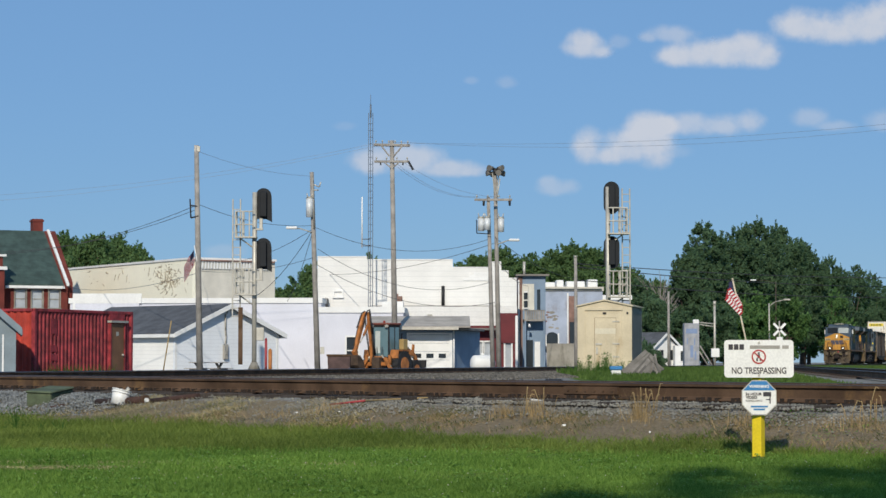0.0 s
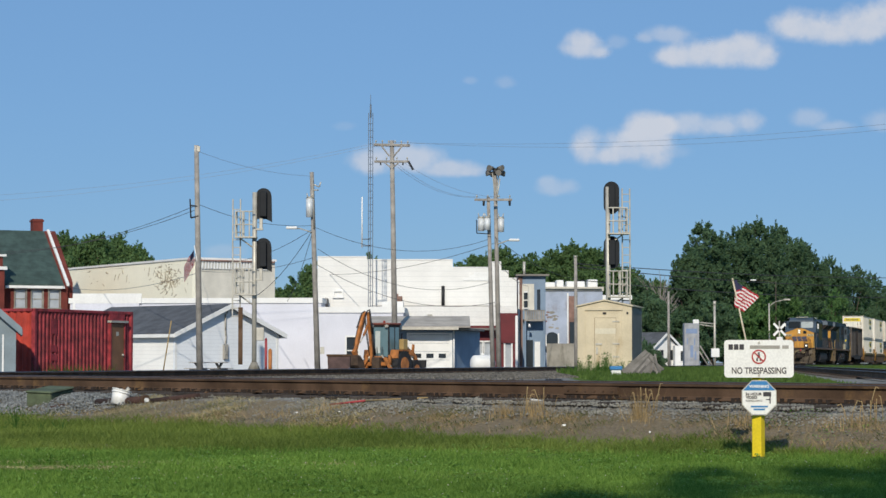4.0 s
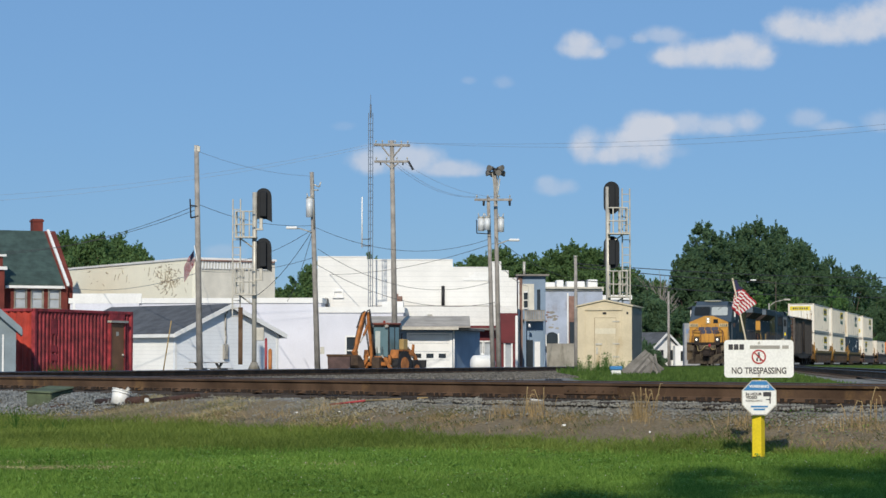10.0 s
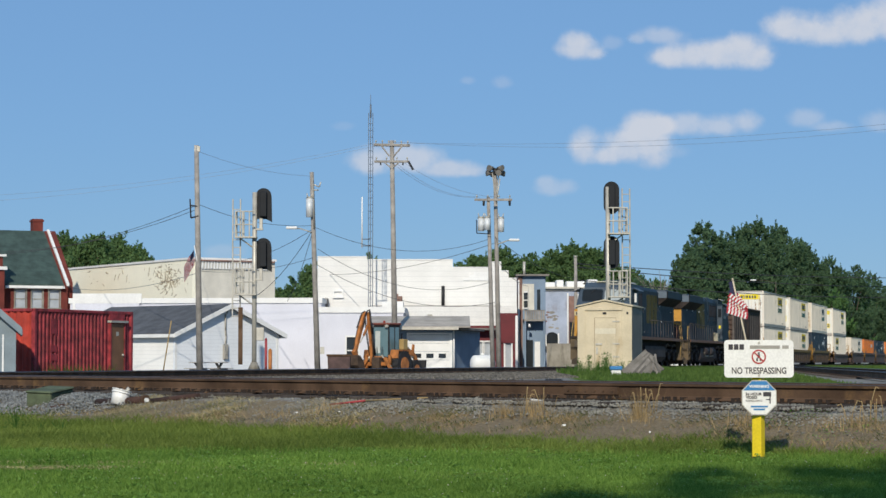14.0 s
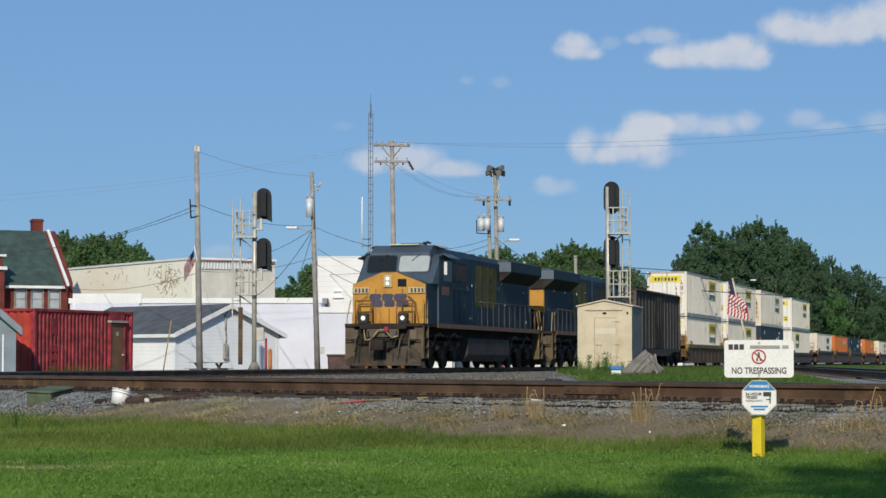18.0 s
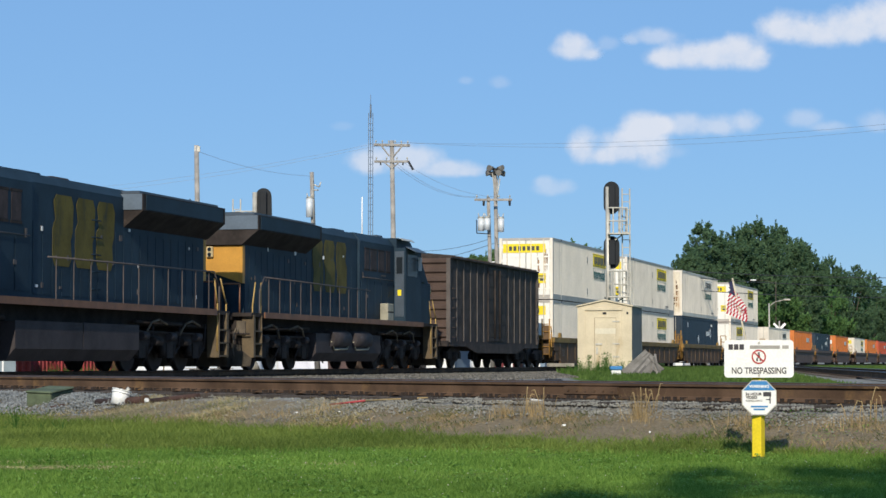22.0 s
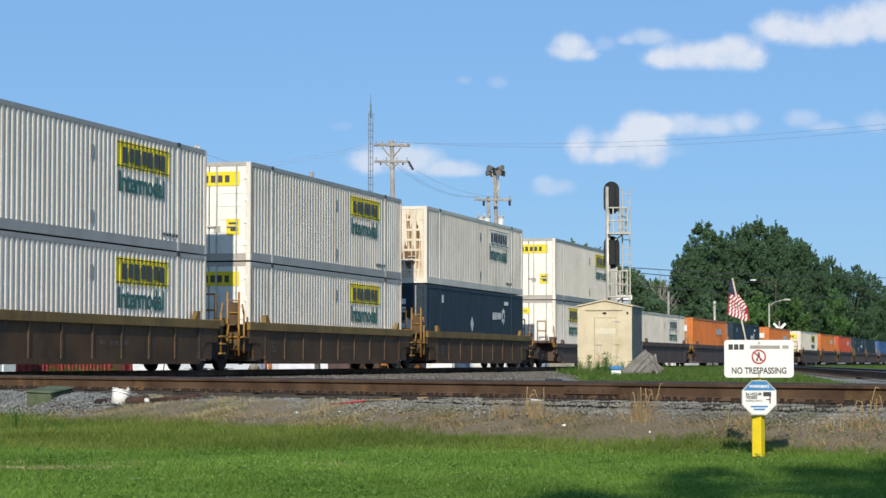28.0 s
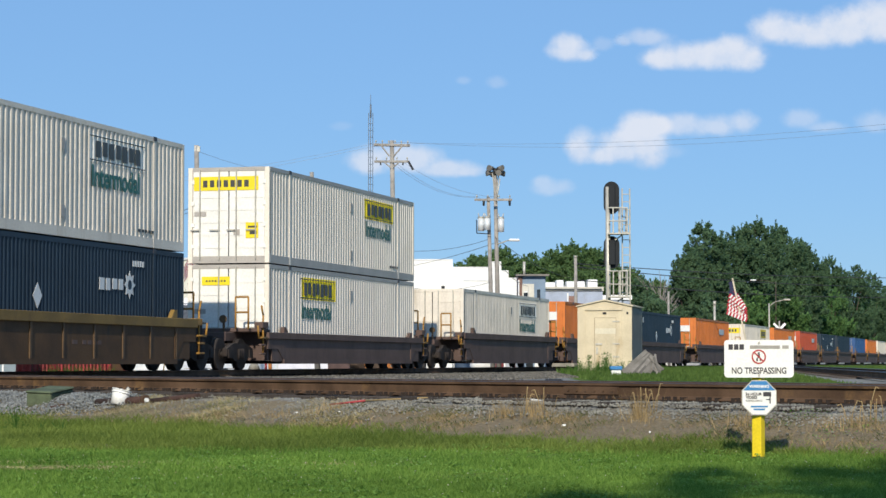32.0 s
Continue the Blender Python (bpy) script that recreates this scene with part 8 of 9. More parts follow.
    for i in range(n):
        bm = bmesh.new()
        for k in range(13):
            z1 = -hoist * k / 13
            z2 = -hoist * (k + 1) / 13
            f = bm.faces.new([bm.verts.new(v) for v in ((0, 0, z2), (wd + 0.001, 0, z2), (wd + 0.001, 0, z1), (0, 0, z1))])
            f.material_index = 2 if k < 6 and i < 3 else k % 2
        bmesh.ops.remove_doubles(bm, verts=bm.verts[:], dist=0.0002)
        bmesh.ops.solidify(bm, geom=bm.faces[:], thickness=0.0012)
        st = part("flag_strip", mesh_of("flag_strip", bm, [red, white, blue]), None, fl)
        FLAG_STRIPS.append((st, wd))


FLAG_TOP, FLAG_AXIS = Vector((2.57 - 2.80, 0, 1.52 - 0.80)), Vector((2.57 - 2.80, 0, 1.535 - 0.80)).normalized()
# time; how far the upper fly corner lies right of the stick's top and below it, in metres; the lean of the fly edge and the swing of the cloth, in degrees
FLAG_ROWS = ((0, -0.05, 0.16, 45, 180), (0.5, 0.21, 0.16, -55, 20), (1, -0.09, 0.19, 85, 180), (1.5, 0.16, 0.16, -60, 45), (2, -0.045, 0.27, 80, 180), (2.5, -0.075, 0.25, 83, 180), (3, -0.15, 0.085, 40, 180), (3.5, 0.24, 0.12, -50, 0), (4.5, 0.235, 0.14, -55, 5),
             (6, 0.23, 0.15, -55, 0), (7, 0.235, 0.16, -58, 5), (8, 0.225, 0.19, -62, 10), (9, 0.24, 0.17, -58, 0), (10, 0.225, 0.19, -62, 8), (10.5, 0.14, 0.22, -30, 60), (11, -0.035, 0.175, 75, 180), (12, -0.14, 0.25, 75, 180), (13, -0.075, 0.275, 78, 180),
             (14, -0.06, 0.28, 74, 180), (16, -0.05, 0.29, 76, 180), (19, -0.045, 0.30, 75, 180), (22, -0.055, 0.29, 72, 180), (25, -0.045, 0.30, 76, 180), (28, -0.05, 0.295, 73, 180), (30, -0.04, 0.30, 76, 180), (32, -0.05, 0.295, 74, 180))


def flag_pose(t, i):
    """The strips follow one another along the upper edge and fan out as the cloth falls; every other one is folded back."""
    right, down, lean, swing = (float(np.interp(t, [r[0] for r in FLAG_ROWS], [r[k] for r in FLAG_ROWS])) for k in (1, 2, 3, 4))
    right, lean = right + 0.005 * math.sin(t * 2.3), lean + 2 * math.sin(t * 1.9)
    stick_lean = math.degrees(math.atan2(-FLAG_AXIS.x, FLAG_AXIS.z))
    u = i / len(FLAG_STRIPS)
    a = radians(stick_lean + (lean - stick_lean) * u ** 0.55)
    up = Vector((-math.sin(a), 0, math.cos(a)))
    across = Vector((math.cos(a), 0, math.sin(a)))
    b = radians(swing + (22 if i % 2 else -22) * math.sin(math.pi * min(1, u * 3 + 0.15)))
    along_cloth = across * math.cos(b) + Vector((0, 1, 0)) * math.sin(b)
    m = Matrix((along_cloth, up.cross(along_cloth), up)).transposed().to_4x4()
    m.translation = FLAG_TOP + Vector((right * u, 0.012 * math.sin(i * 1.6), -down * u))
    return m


# ---- loose things along the rails ----
def clump(name, label, x, y, n, h, spread_r, mat, seed, width=0.006, category="weeds"):
    rng = np.random.default_rng(seed)
    a, r = rng.uniform(0, 6.28, n), np.abs(rng.normal(0, spread_r, n))
    px, py = np.cos(a) * r, np.sin(a) * r
    hh = h * rng.uniform(0.35, 1.1, n)
    z0 = float(ground_height(np.array([x]), np.array([y]))[0])
    lean = np.abs(rng.normal(0, 0.5, n)) + (0.9 if h < 0.13 else 0.05)
    b = rng.uniform(0, 6.28, n)
    w = width * rng.uniform(0.4, 1.0, n)
    c = rng.uniform(0, 6.28, n)
    one = np.stack([px - np.cos(c) * w, py - np.sin(c) * w, np.full(n, -0.03)], -1)
    two = np.stack([px + np.cos(c) * w, py + np.sin(c) * w, np.full(n, -0.03)], -1)
    tip = np.stack([px + np.cos(b) * hh * lean, py + np.sin(b) * hh * lean, hh], -1)
    ob = new(name, soup(name, np.stack([one, two, tip], 1).reshape(-1, 3), 3, mat))
    ob.matrix_basis = pose(x, y, z0)
    return tagged(ob, label, category)


def leafy_weed(label, x, y, h, r, n, seed, z=None):
    rng = np.random.default_rng(seed)
    t = thing("weed", label, "weed", pose(x, y, float(ground_height(np.array([x]), np.array([y]))[0]) if z is None else z))
    for i in range(7):
        part("stalk", rod(bmesh.new(), (0, 0, -0.02), (rng.normal(0, r * 0.6), rng.normal(0, r * 0.6), h * rng.uniform(0.6, 1.0)), 0.006 + h * 0.006, 0.003, 5), M["weed"], t)
    pos = np.stack([rng.normal(0, r * 0.7, n), rng.normal(0, r * 0.7, n), h * rng.uniform(0.05, 1.0, n)], -1)
    s = h * (0.05 if h < 0.45 else 0.065) * rng.uniform(0.6, 1.5, n)
    u, v = rng.normal(size=(n, 3)), rng.normal(size=(n, 3))
    u, v = u / np.linalg.norm(u, axis=1)[:, None] * s[:, None], v / np.linalg.norm(v, axis=1)[:, None] * (s * 0.5)[:, None]
    part("leaves", soup("leaves", np.stack([pos - u, pos + v, pos + u, pos - v], 1).reshape(-1, 3), 4, M["weed"]), None, t)
    return t


def at_near(run, q):
    """A place along the near rail: run metres to the far left, q metres before it."""
    p = NEAR0 + NEARU * run - NEARN * q
    return p.x, p.y, float(ground_height(np.array([p.x]), np.array([p.y]))[0])


def build_clutter():
    # green lidded vault
    x, y = -5.93, 34.0
    v = thing("utility_vault", "mossy green concrete vault with a slab lid", "utility box", pose(x - 0.02, y, 0.29, 5, 2, -16))
    moss = surface("mossy_concrete", (0.085, 0.108, 0.062), 0.9, 0, 0.3, 0.3, 0.02, 0.4, dirt=(0.075, 0.075, 0.045), amount=0.45)
    part("body", box(bmesh.new(), -0.2, 0.2, -0.22, 0.55, -0.14, 0.06, 0.015), moss, v)
    part("lid", box(bmesh.new(), -0.215, 0.215, -0.235, 0.565, 0.062, 0.10, 0.018), moss, v)
    # white pail
    bx, by = -4.62, 32.35
    p = thing("pail", "white plastic pail lying tilted on the stones", "bucket", pose(bx, by, 0.195, -6, 13, 0) @ Matrix.Scale(1.12, 4))
    white = plain("pail_plastic", (0.82, 0.82, 0.80), 0.4)
    bm = bmesh.new()
    rod(bm, (0, 0, 0), (0, 0, 0.19), 0.098, 0.118, 24)
    rod(bm, (0, 0, 0.15), (0, 0, 0.162), 0.126, 0.126, 24)
    rod(bm, (0, 0, 0.182), (0, 0, 0.196), 0.126, 0.126, 24)
    part("body", bm, white, p)
    part("stick_in_pail", rods(((0.06, 0, 0.19), (0.085, 0.0, 0.24)), r=0.025), M["galv"], p)
    # rusty pipe pieces
    for i, (x0, y0, x1, y1, r) in enumerate(((-4.98, 32.75, -4.22, 32.1, 0.058), (-4.1, 31.95, -3.3, 31.6, 0.04), (-5.75, 33.3, -5.5, 33.3, 0.03))):
        z0 = float(ground_height(np.array([x0]), np.array([y0]))[0]) + r * 0.8
        z1 = float(ground_height(np.array([x1]), np.array([y1]))[0]) + r * 0.8
        o = thing("scrap_pipe", "rusty length of scrap pipe in the gravel", "pipe")
        part("tube", rod(bmesh.new(), (x0, y0, z0), (x1, y1, z1), r, seg=14), surface("rusty_pipe", (0.052, 0.028, 0.022), 0.9, 0, 0.4, 0.3, 0.02, 0.3), o)
        part("flange", rod(bmesh.new(), (x1, y1, z1), (x1 + (x1 - x0) * 0.04, y1 + (y1 - y0) * 0.04, z1), r * 1.3, seg=14), M["steel"], o)
        if i == 0:
            part("white_end", rod(bmesh.new(), (x1 + 0.03, y1 - 0.035, z1), (x1 + 0.05, y1 - 0.06, z1), r * 0.55, seg=12), M["white"], o)
    # slack orange rod across the stones
    x0, y0, z0 = at_near(2.0, 0.82)
    x1, y1, z1 = at_near(1.45, 0.66)
    x2, y2, z2 = at_near(0.55, 0.38)
    rodm = thing("marker_rod", "broken red and tan marker rod on the ballast", "rod")
    part("red_end", rods(((x0, y0, z0 + 0.02), (x1, y1, z1 + 0.04)), r=0.014), M["redsteel"], rodm, "faded red end")
    part("shaft", rods(((x1, y1, z1 + 0.04), (x2, y2, z2 + 0.05)), r=0.010), M["straw"], rodm)
    # white block and pale litter
    x0, y0, z0 = at_near(-1.45, 0.35)
    solid("pale_block", box(bmesh.new(), -0.06, 0.06, -0.03, 0.03, 0.0, 0.035, 0.006), M["white"], "small white block on the gravel", "litter", pose(x0, y0, z0 + 0.02, 4, 6, 12))
    rng = random.Random(4)
    for run, q in ((1.4, 1.1), (0.6, 0.9), (0.3, 1.0), (-0.2, 1.25), (4.2, 1.3), (3.5, 1.4), (-3.1, 1.35), (5.2, 1.2), (2.2, 1.2), (-4.6, 1.5), (0.9, 1.2), (1.9, 1.4), (2.9, 1.3)):
        x0, y0, z0 = at_near(run, q)
        solid("pale_stone", stone_mesh(rng.randint(0, 99), rng.uniform(0.014, 0.028)), M["conc"] if rng.random() < 0.4 else M["signwhite"], "pale broken stone lying in the ballast", "stone", pose(x0, y0, z0 + 0.015))
    # dark switch lamp stump between the lines
    b = thing("track_stump", "low black cast track fitting on a tie", "track fitting", pose(2.05, 41.8, 0.33))
    part("body", box(bmesh.new(), -0.2, 0.17, -0.12, 0.12, 0.0, 0.16, 0.04), M["black"], b)
    part("arm", rods(((-0.2, 0, 0.08), (-0.4, 0.05, 0.05)), r=0.04), M["steel"], b)
    # dead grass and weeds at the ballast's edge
    dry = "tuft of dry straw-coloured grass"
    for i, (run, q, n, h, r) in enumerate(((-1.7, 1.0, 130, 0.22, 0.13), (-2.05, 0.9, 130, 0.26, 0.12), (-2.35, 1.0, 70, 0.16, 0.12), (-2.9, 1.1, 70, 0.15, 0.14), (-3.9, 1.0, 140, 0.34, 0.09), (-4.1, 1.1, 70, 0.2, 0.12), (-5.5, 1.1, 110, 0.2, 0.14), (-6.6, 1.1, 80, 0.14, 0.2), (-6.95, 1.05, 90, 0.2, 0.16), (-7.3, 1.1, 80, 0.15, 0.2),
                                           (1.7, 1.05, 110, 0.22, 0.18), (2.5, 1.25, 160, 0.12, 0.4), (3.4, 1.35, 160, 0.11, 0.5), (4.4, 1.5, 130, 0.12, 0.45), (0.6, 1.5, 110, 0.1, 0.4), (-1.6, 1.55, 110, 0.1, 0.4), (-3.0, 1.5, 110, 0.12, 0.4))):
        x0, y0, _ = at_near(run, q)
        clump("dry_grass", dry, x0, y0, n, h, r, M["straw"], 500 + i, 0.004, "grass tuft")
    for i in range(26):
        g = random.Random(900 + i)
        x0, y0, _ = at_near(g.uniform(-8.0, 9.0), g.uniform(0.9, 1.8))
        clump("dry_grass", "low trampled straw and dead weeds", x0, y0, 60, g.uniform(0.05, 0.11), 0.28, M["straw"], 900 + i, 0.004, "grass tuft")
    for i in range(22):
        g = random.Random(700 + i)
        spot = (-2.0, -3.9, -3.95, -6.85, -7.0, -7.1)[i % 6]
        x0, y0, z0 = at_near(spot + g.gauss(0, 0.1), 0.85 + g.uniform(-0.1, 0.15))
        h, k = g.uniform(0.16, 0.34), g.uniform(-0.07, 0.07)
        solid("reed_stalk", rods(((x0, y0, z0), (x0 + k * 0.4, y0, z0 + h * 0.6), (x0 + k, y0, z0 + h), (x0 + k * 1.6, y0, z0 + h * g.uniform(0.9, 1.02))), r=0.004, seg=4), M["straw"], "single dry bent reed stalk", "reed")
    leafy_weed("bright green weed at the lawn's edge", -5.37, 28.6, 0.32, 0.13, 170, 71)
    leafy_weed("bright green weed at the lawn's edge", -5.05, 28.5, 0.13, 0.1, 60, 74)
    leafy_weed("bright green weed at the lawn's edge", -4.75, 28.3, 0.16, 0.10, 80, 72)
    leafy_weed("small dark twiggy bush in the grass", 5.45, 30.2, 0.16, 0.3, 90, 73, z=0.40)
    for i, (x0, y0, h, r) in enumerate(((5.5, 85.6, 0.72, 0.25), (6.1, 85.2, 0.85, 0.45), (5.85, 84.6, 0.5, 0.35), (6.75, 85.4, 0.5, 0.3), (5.1, 84.9, 0.6, 0.4), (4.6, 83.0, 0.4, 0.5), (6.95, 83.8, 0.5, 0.4))):
        leafy_weed("tall thin green weed before the hut", x0, y0, h, r * 0.3, 90, 80 + i)
    for i, (x0, y0) in enumerate(((-12.95, 75.8), (-12.6, 76.6), (-12.25, 77.4), (-13.2, 75.2), (-11.9, 78.2))):
        clump("weed_tuft", "yellow-green weeds along the red container", x0 + 0.25, y0 - 0.2, 160, 0.75, 0.28, M["weed"], 640 + i, 0.02)
    for i, (x0, y0, hh) in enumerate(((5.3, 84.8, 0.45), (5.75, 84.4, 0.6), (6.15, 84.7, 0.8), (6.5, 84.2, 0.45), (4.9, 84.3, 0.35), (7.2, 83.2, 0.4))):
        clump("weed_tuft", "uncut green weeds before the hut", x0, y0, 130, hh, 0.2, M["weed"], 660 + i, 0.016)
    # heap of grey scrap timber
    h = thing("timber_heap", "collapsed heap of grey weathered scrap boards", "scrap wood", pose(6.42, 72, 0.33) @ Matrix.Diagonal((1, 1, 1.18, 1)))
    rng = random.Random(8)
    low, ridge = Vector((-0.74, -0.30, 0.10)), Vector((0.08, 0.1, 0.66))
    for i in range(9):                                  # boards still side by side, a fallen panel that leans up to the ridge
        k = i / 8
        foot = low.lerp(Vector((-0.05, -0.45, 0.0)), k) + Vector((rng.uniform(-0.03, 0.03), 0, rng.uniform(0, 0.03)))
        head = ridge.lerp(Vector((0.36, 0.1, 0.42)), k) + Vector((rng.uniform(-0.05, 0.05), 0, rng.uniform(-0.05, 0.07)))
        way = (head - foot).normalized()
        side = way.cross(Vector((0.1, -1, 0.5))).normalized()
        m = Matrix((side, way.cross(side) * -1, way)).transposed().to_4x4()
        m.translation = foot
        part("board", box(bmesh.new(), -0.062, 0.062, -0.014, 0.014, 0, (head - foot).length), M["heapwood"], h, m=m)
    for i in range(8):                                  # broken ends that stick out to the far side
        p = ridge + Vector((rng.uniform(0.0, 0.25), rng.uniform(-0.2, 0.1), rng.uniform(-0.2, 0.1)))
        q = Vector((0.16 + 0.055 * i, -0.35 + rng.uniform(-0.1, 0.15), rng.uniform(0.0, 0.2)))
        way = (q - p).normalized()
        side = way.cross(Vector((0, -1, 0.3))).normalized()
        m = Matrix((side, way.cross(side) * -1, way)).transposed().to_4x4()
        m.translation = p
        part("broken_board", box(bmesh.new(), -0.035, 0.035, -0.012, 0.012, 0, (q - p).length), M["heapwood"], h, m=m)
    # added dark sheet, stands in for shade in the gap behind the boards
    part("dark_sheet", box(bmesh.new(), -0.3, 0.4, 0.18, 0.22, 0, 0.42), M["darkside"], h)
    t = thing("blue_tub", "small blue and white plastic tub in the grass", "tub", pose(5.33, 70, 0.34))
    part("body", box(bmesh.new(), -0.15, 0.15, -0.12, 0.12, 0.0, 0.22, 0.02), M["white"], t)
    part("lid", box(bmesh.new(), -0.19, 0.19, -0.16, 0.16, 0.222, 0.34, 0.02), M["blueink"], t)
    # picnic table and posts by the garage
    t = thing("picnic_table", "grey weathered wooden picnic table", "table", pose(-11.25, 109, 0.06, 0, 0, -28))
    for i in range(4):
        part("plank", boxes((-0.9, 0.9, -0.36 + i * 0.19, -0.19 + i * 0.19, 0.7, 0.74)), M["oldwood"], t)
    for y0 in (-0.75, 0.6):
        part("bench", boxes((-0.9, 0.9, y0, y0 + 0.2, 0.42, 0.46)), M["oldwood"], t)
    for x0 in (-0.6, 0.6):
        for s in (-1, 1):
            part("leg", rods(((x0, s * -0.25, 0.7), (x0, s * 0.62, 0.0)), r=0.06, seg=6), M["darkside"], t)
        part("bearer", boxes((x0 - 0.04, x0 + 0.04, -0.7, 0.7, 0.36, 0.42)), M["oldwood"], t)
    for x0, h0, mat, label in ((-8.22, 1.35, M["orange"], "orange domed utility marker post"), (-8.42, 1.85, M["redsteel"], "short red painted steel bollard")):
        b = thing("marker_post", label, "marker post", pose(x0, 108, 0))
        part("shaft", rod(bmesh.new(), (0, 0, 0), (0, 0, h0), 0.09 if mat == M["orange"] else 0.06, seg=12), mat, b)
        part("cap", rod(bmesh.new(), (0, 0, h0), (0, 0, h0 + 0.1), 0.09 if mat == M["orange"] else 0.06, 0.03, 12), mat, b)
    solid("leaning_pole", rods(((-12.85, 104, 0.1), (-12.45, 104, 2.7)), r=0.03), M["straw"], "thin yellow pole leaning on the garage", "pole")
    # flag on the tall pole
    f = thing("pole_flag", "faded striped flag hanging from the tall pole", "flag", pose(-11.72, 106.82, 4.55))
    red, white, blue = bpy.data.materials["flag_red"], bpy.data.materials["flag_white"], bpy.data.materials["flag_blue"]
    part("staff", rods(((0.25, 0.15, 0.2), (0.0, 0, 1.75)), r=0.02), M["white"], f)
    def cloth(u, v):                                    # u down the hoist, v along the drooping fly
        return (-0.03 + 0.03 * u - 0.46 * v, 0.07 * math.sin(v * 9 + u * 2), 1.55 - 0.72 * u - 0.72 * v - 0.1 * v * v)
    for i in range(11):
        bm = bmesh.new()
        lo, hi = [bm.verts.new(cloth((i + 1) / 11, k / 8)) for k in range(9)], [bm.verts.new(cloth(i / 11, k / 8)) for k in range(9)]
        for k in range(8):
            bm.faces.new((lo[k], hi[k], hi[k + 1], lo[k + 1])).material_index = 1 if i < 5 and k < 3 else 0
        bmesh.ops.solidify(bm, geom=bm.faces[:], thickness=0.004)
        part("stripe", mesh_of("stripe", bm, [white if i % 2 else red, blue]), None, f)


def stone_mesh(seed, r):
    rng = random.Random(seed)
    bm = bmesh.new()
    bmesh.ops.create_icosphere(bm, subdivisions=1, radius=r)
    for v in bm.verts:
        v.co *= rng.uniform(0.7, 1.2)
        v.co.z *= 0.6
    return bm


def build_backhoe():
    b = thing("backhoe_loader", "orange backhoe loader parked with its boom folded", "construction vehicle", pose(-2.95, 113.5, 0, 0, 0, 60))
    O, K = M["orange"], M["black"]

    def tyre(name, x, y, r, w):
        t = part(name, rod(bmesh.new(), (x, y - w / 2, r), (x, y + w / 2, r), r, seg=24), M["rubber"], b)
        part("rim", rod(bmesh.new(), (x, y - w / 2 - 0.02, r), (x, y + w / 2 + 0.02, r), r * 0.55, seg=18), O, t)
        bm = bmesh.new()
        for i in range(18):
            a = i * math.pi / 9
            box(bm, r - 0.01, r + 0.035, y - w / 2, y + w / 2, -0.05, 0.05, m=Matrix.Translation((x, 0, r)) @ Matrix.Rotation(a, 4, "Y"))
        part("tread", bm, M["rubber"], t)
    for y in (-0.8, 0.8):
        tyre("rear_wheel", 0.35, y, 0.68, 0.42)
        tyre("front_wheel", 1.85, y * 0.85, 0.44, 0.28)
    dark = surface("oily_brown_steel", (0.075, 0.05, 0.034), 0.7, 0, 0.4, 0.3, 0.03, 0.2, dirt=(0.03, 0.024, 0.02), amount=0.5)
    part("chassis", boxes((-0.5, 2.2, -0.42, 0.42, 0.5, 0.9), bevel=0.03), K, b)
    part("bonnet", box(bmesh.new(), 0.9, 2.05, -0.40, 0.40, 0.9, 1.5, 0.09), dark, b, "grimy engine bonnet")
    part("bonnet_top", box(bmesh.new(), 1.0, 1.9, -0.34, 0.34, 1.5, 1.58, 0.03), M["galv"], b)
    part("fender", prisms([(-0.35, 1.0), (-0.25, 1.42), (0.85, 1.42), (1.0, 1.0), (0.92, 1.0), (0.8, 1.35), (-0.2, 1.35), (-0.27, 1.0)], -1.0, -0.55, "y"), O, b)
    part("fender", prisms([(-0.35, 1.0), (-0.25, 1.42), (0.85, 1.42), (1.0, 1.0), (0.92, 1.0), (0.8, 1.35), (-0.2, 1.35), (-0.27, 1.0)], 0.55, 1.0, "y"), O, b)
    part("exhaust", rods(((1.4, -0.2, 1.5), (1.4, -0.2, 2.25)), r=0.045), K, b)
    cab = part("cab_frame", boxes((-0.34, -0.28, -0.50, -0.44, 1.0, 2.64), (-0.34, -0.28, 0.44, 0.50, 1.0, 2.64), (0.66, 0.72, -0.50, -0.44, 1.0, 2.64), (0.66, 0.72, 0.44, 0.50, 1.0, 2.64), (0.2, 0.25, -0.50, -0.45, 1.0, 2.64), (0.2, 0.25, 0.45, 0.50, 1.0, 2.64),
                                  (-0.34, 0.72, -0.50, 0.50, 0.92, 1.08), (-0.31, -0.28, -0.44, 0.44, 1.62, 1.68)), K, b, "black narrow cab frame")
    part("cab_roof", box(bmesh.new(), -0.40, 0.80, -0.56, 0.56, 2.64, 2.76, 0.05), surface("cab_roof_red", (0.2, 0.06, 0.04), 0.6), cab)
    part("roof_lining", box(bmesh.new(), -0.34, 0.72, -0.50, 0.50, 2.54, 2.64, 0.02), K, cab)
    glass = plain("cab_window_glass", (0.14, 0.23, 0.26), 0.06, 0, 0.8)
    for row in ((-0.28, 0.2, -0.485, -0.475, 1.1, 2.54), (0.25, 0.66, -0.485, -0.475, 1.1, 2.54), (-0.325, -0.315, -0.44, 0.44, 1.1, 2.54), (0.69, 0.70, -0.44, 0.44, 1.4, 2.54), (-0.28, 0.2, 0.475, 0.485, 1.1, 2.54), (0.25, 0.66, 0.475, 0.485, 1.1, 2.54)):
        part("cab_window", boxes(row), glass, cab)
    # pale patch that paints the glare on the cab's glass
    part("glare_patch", boxes((-0.335, -0.327, 0.02, 0.3, 1.25, 2.35)), plain("painted_glare", (0.55, 0.6, 0.58), 0.15), cab)
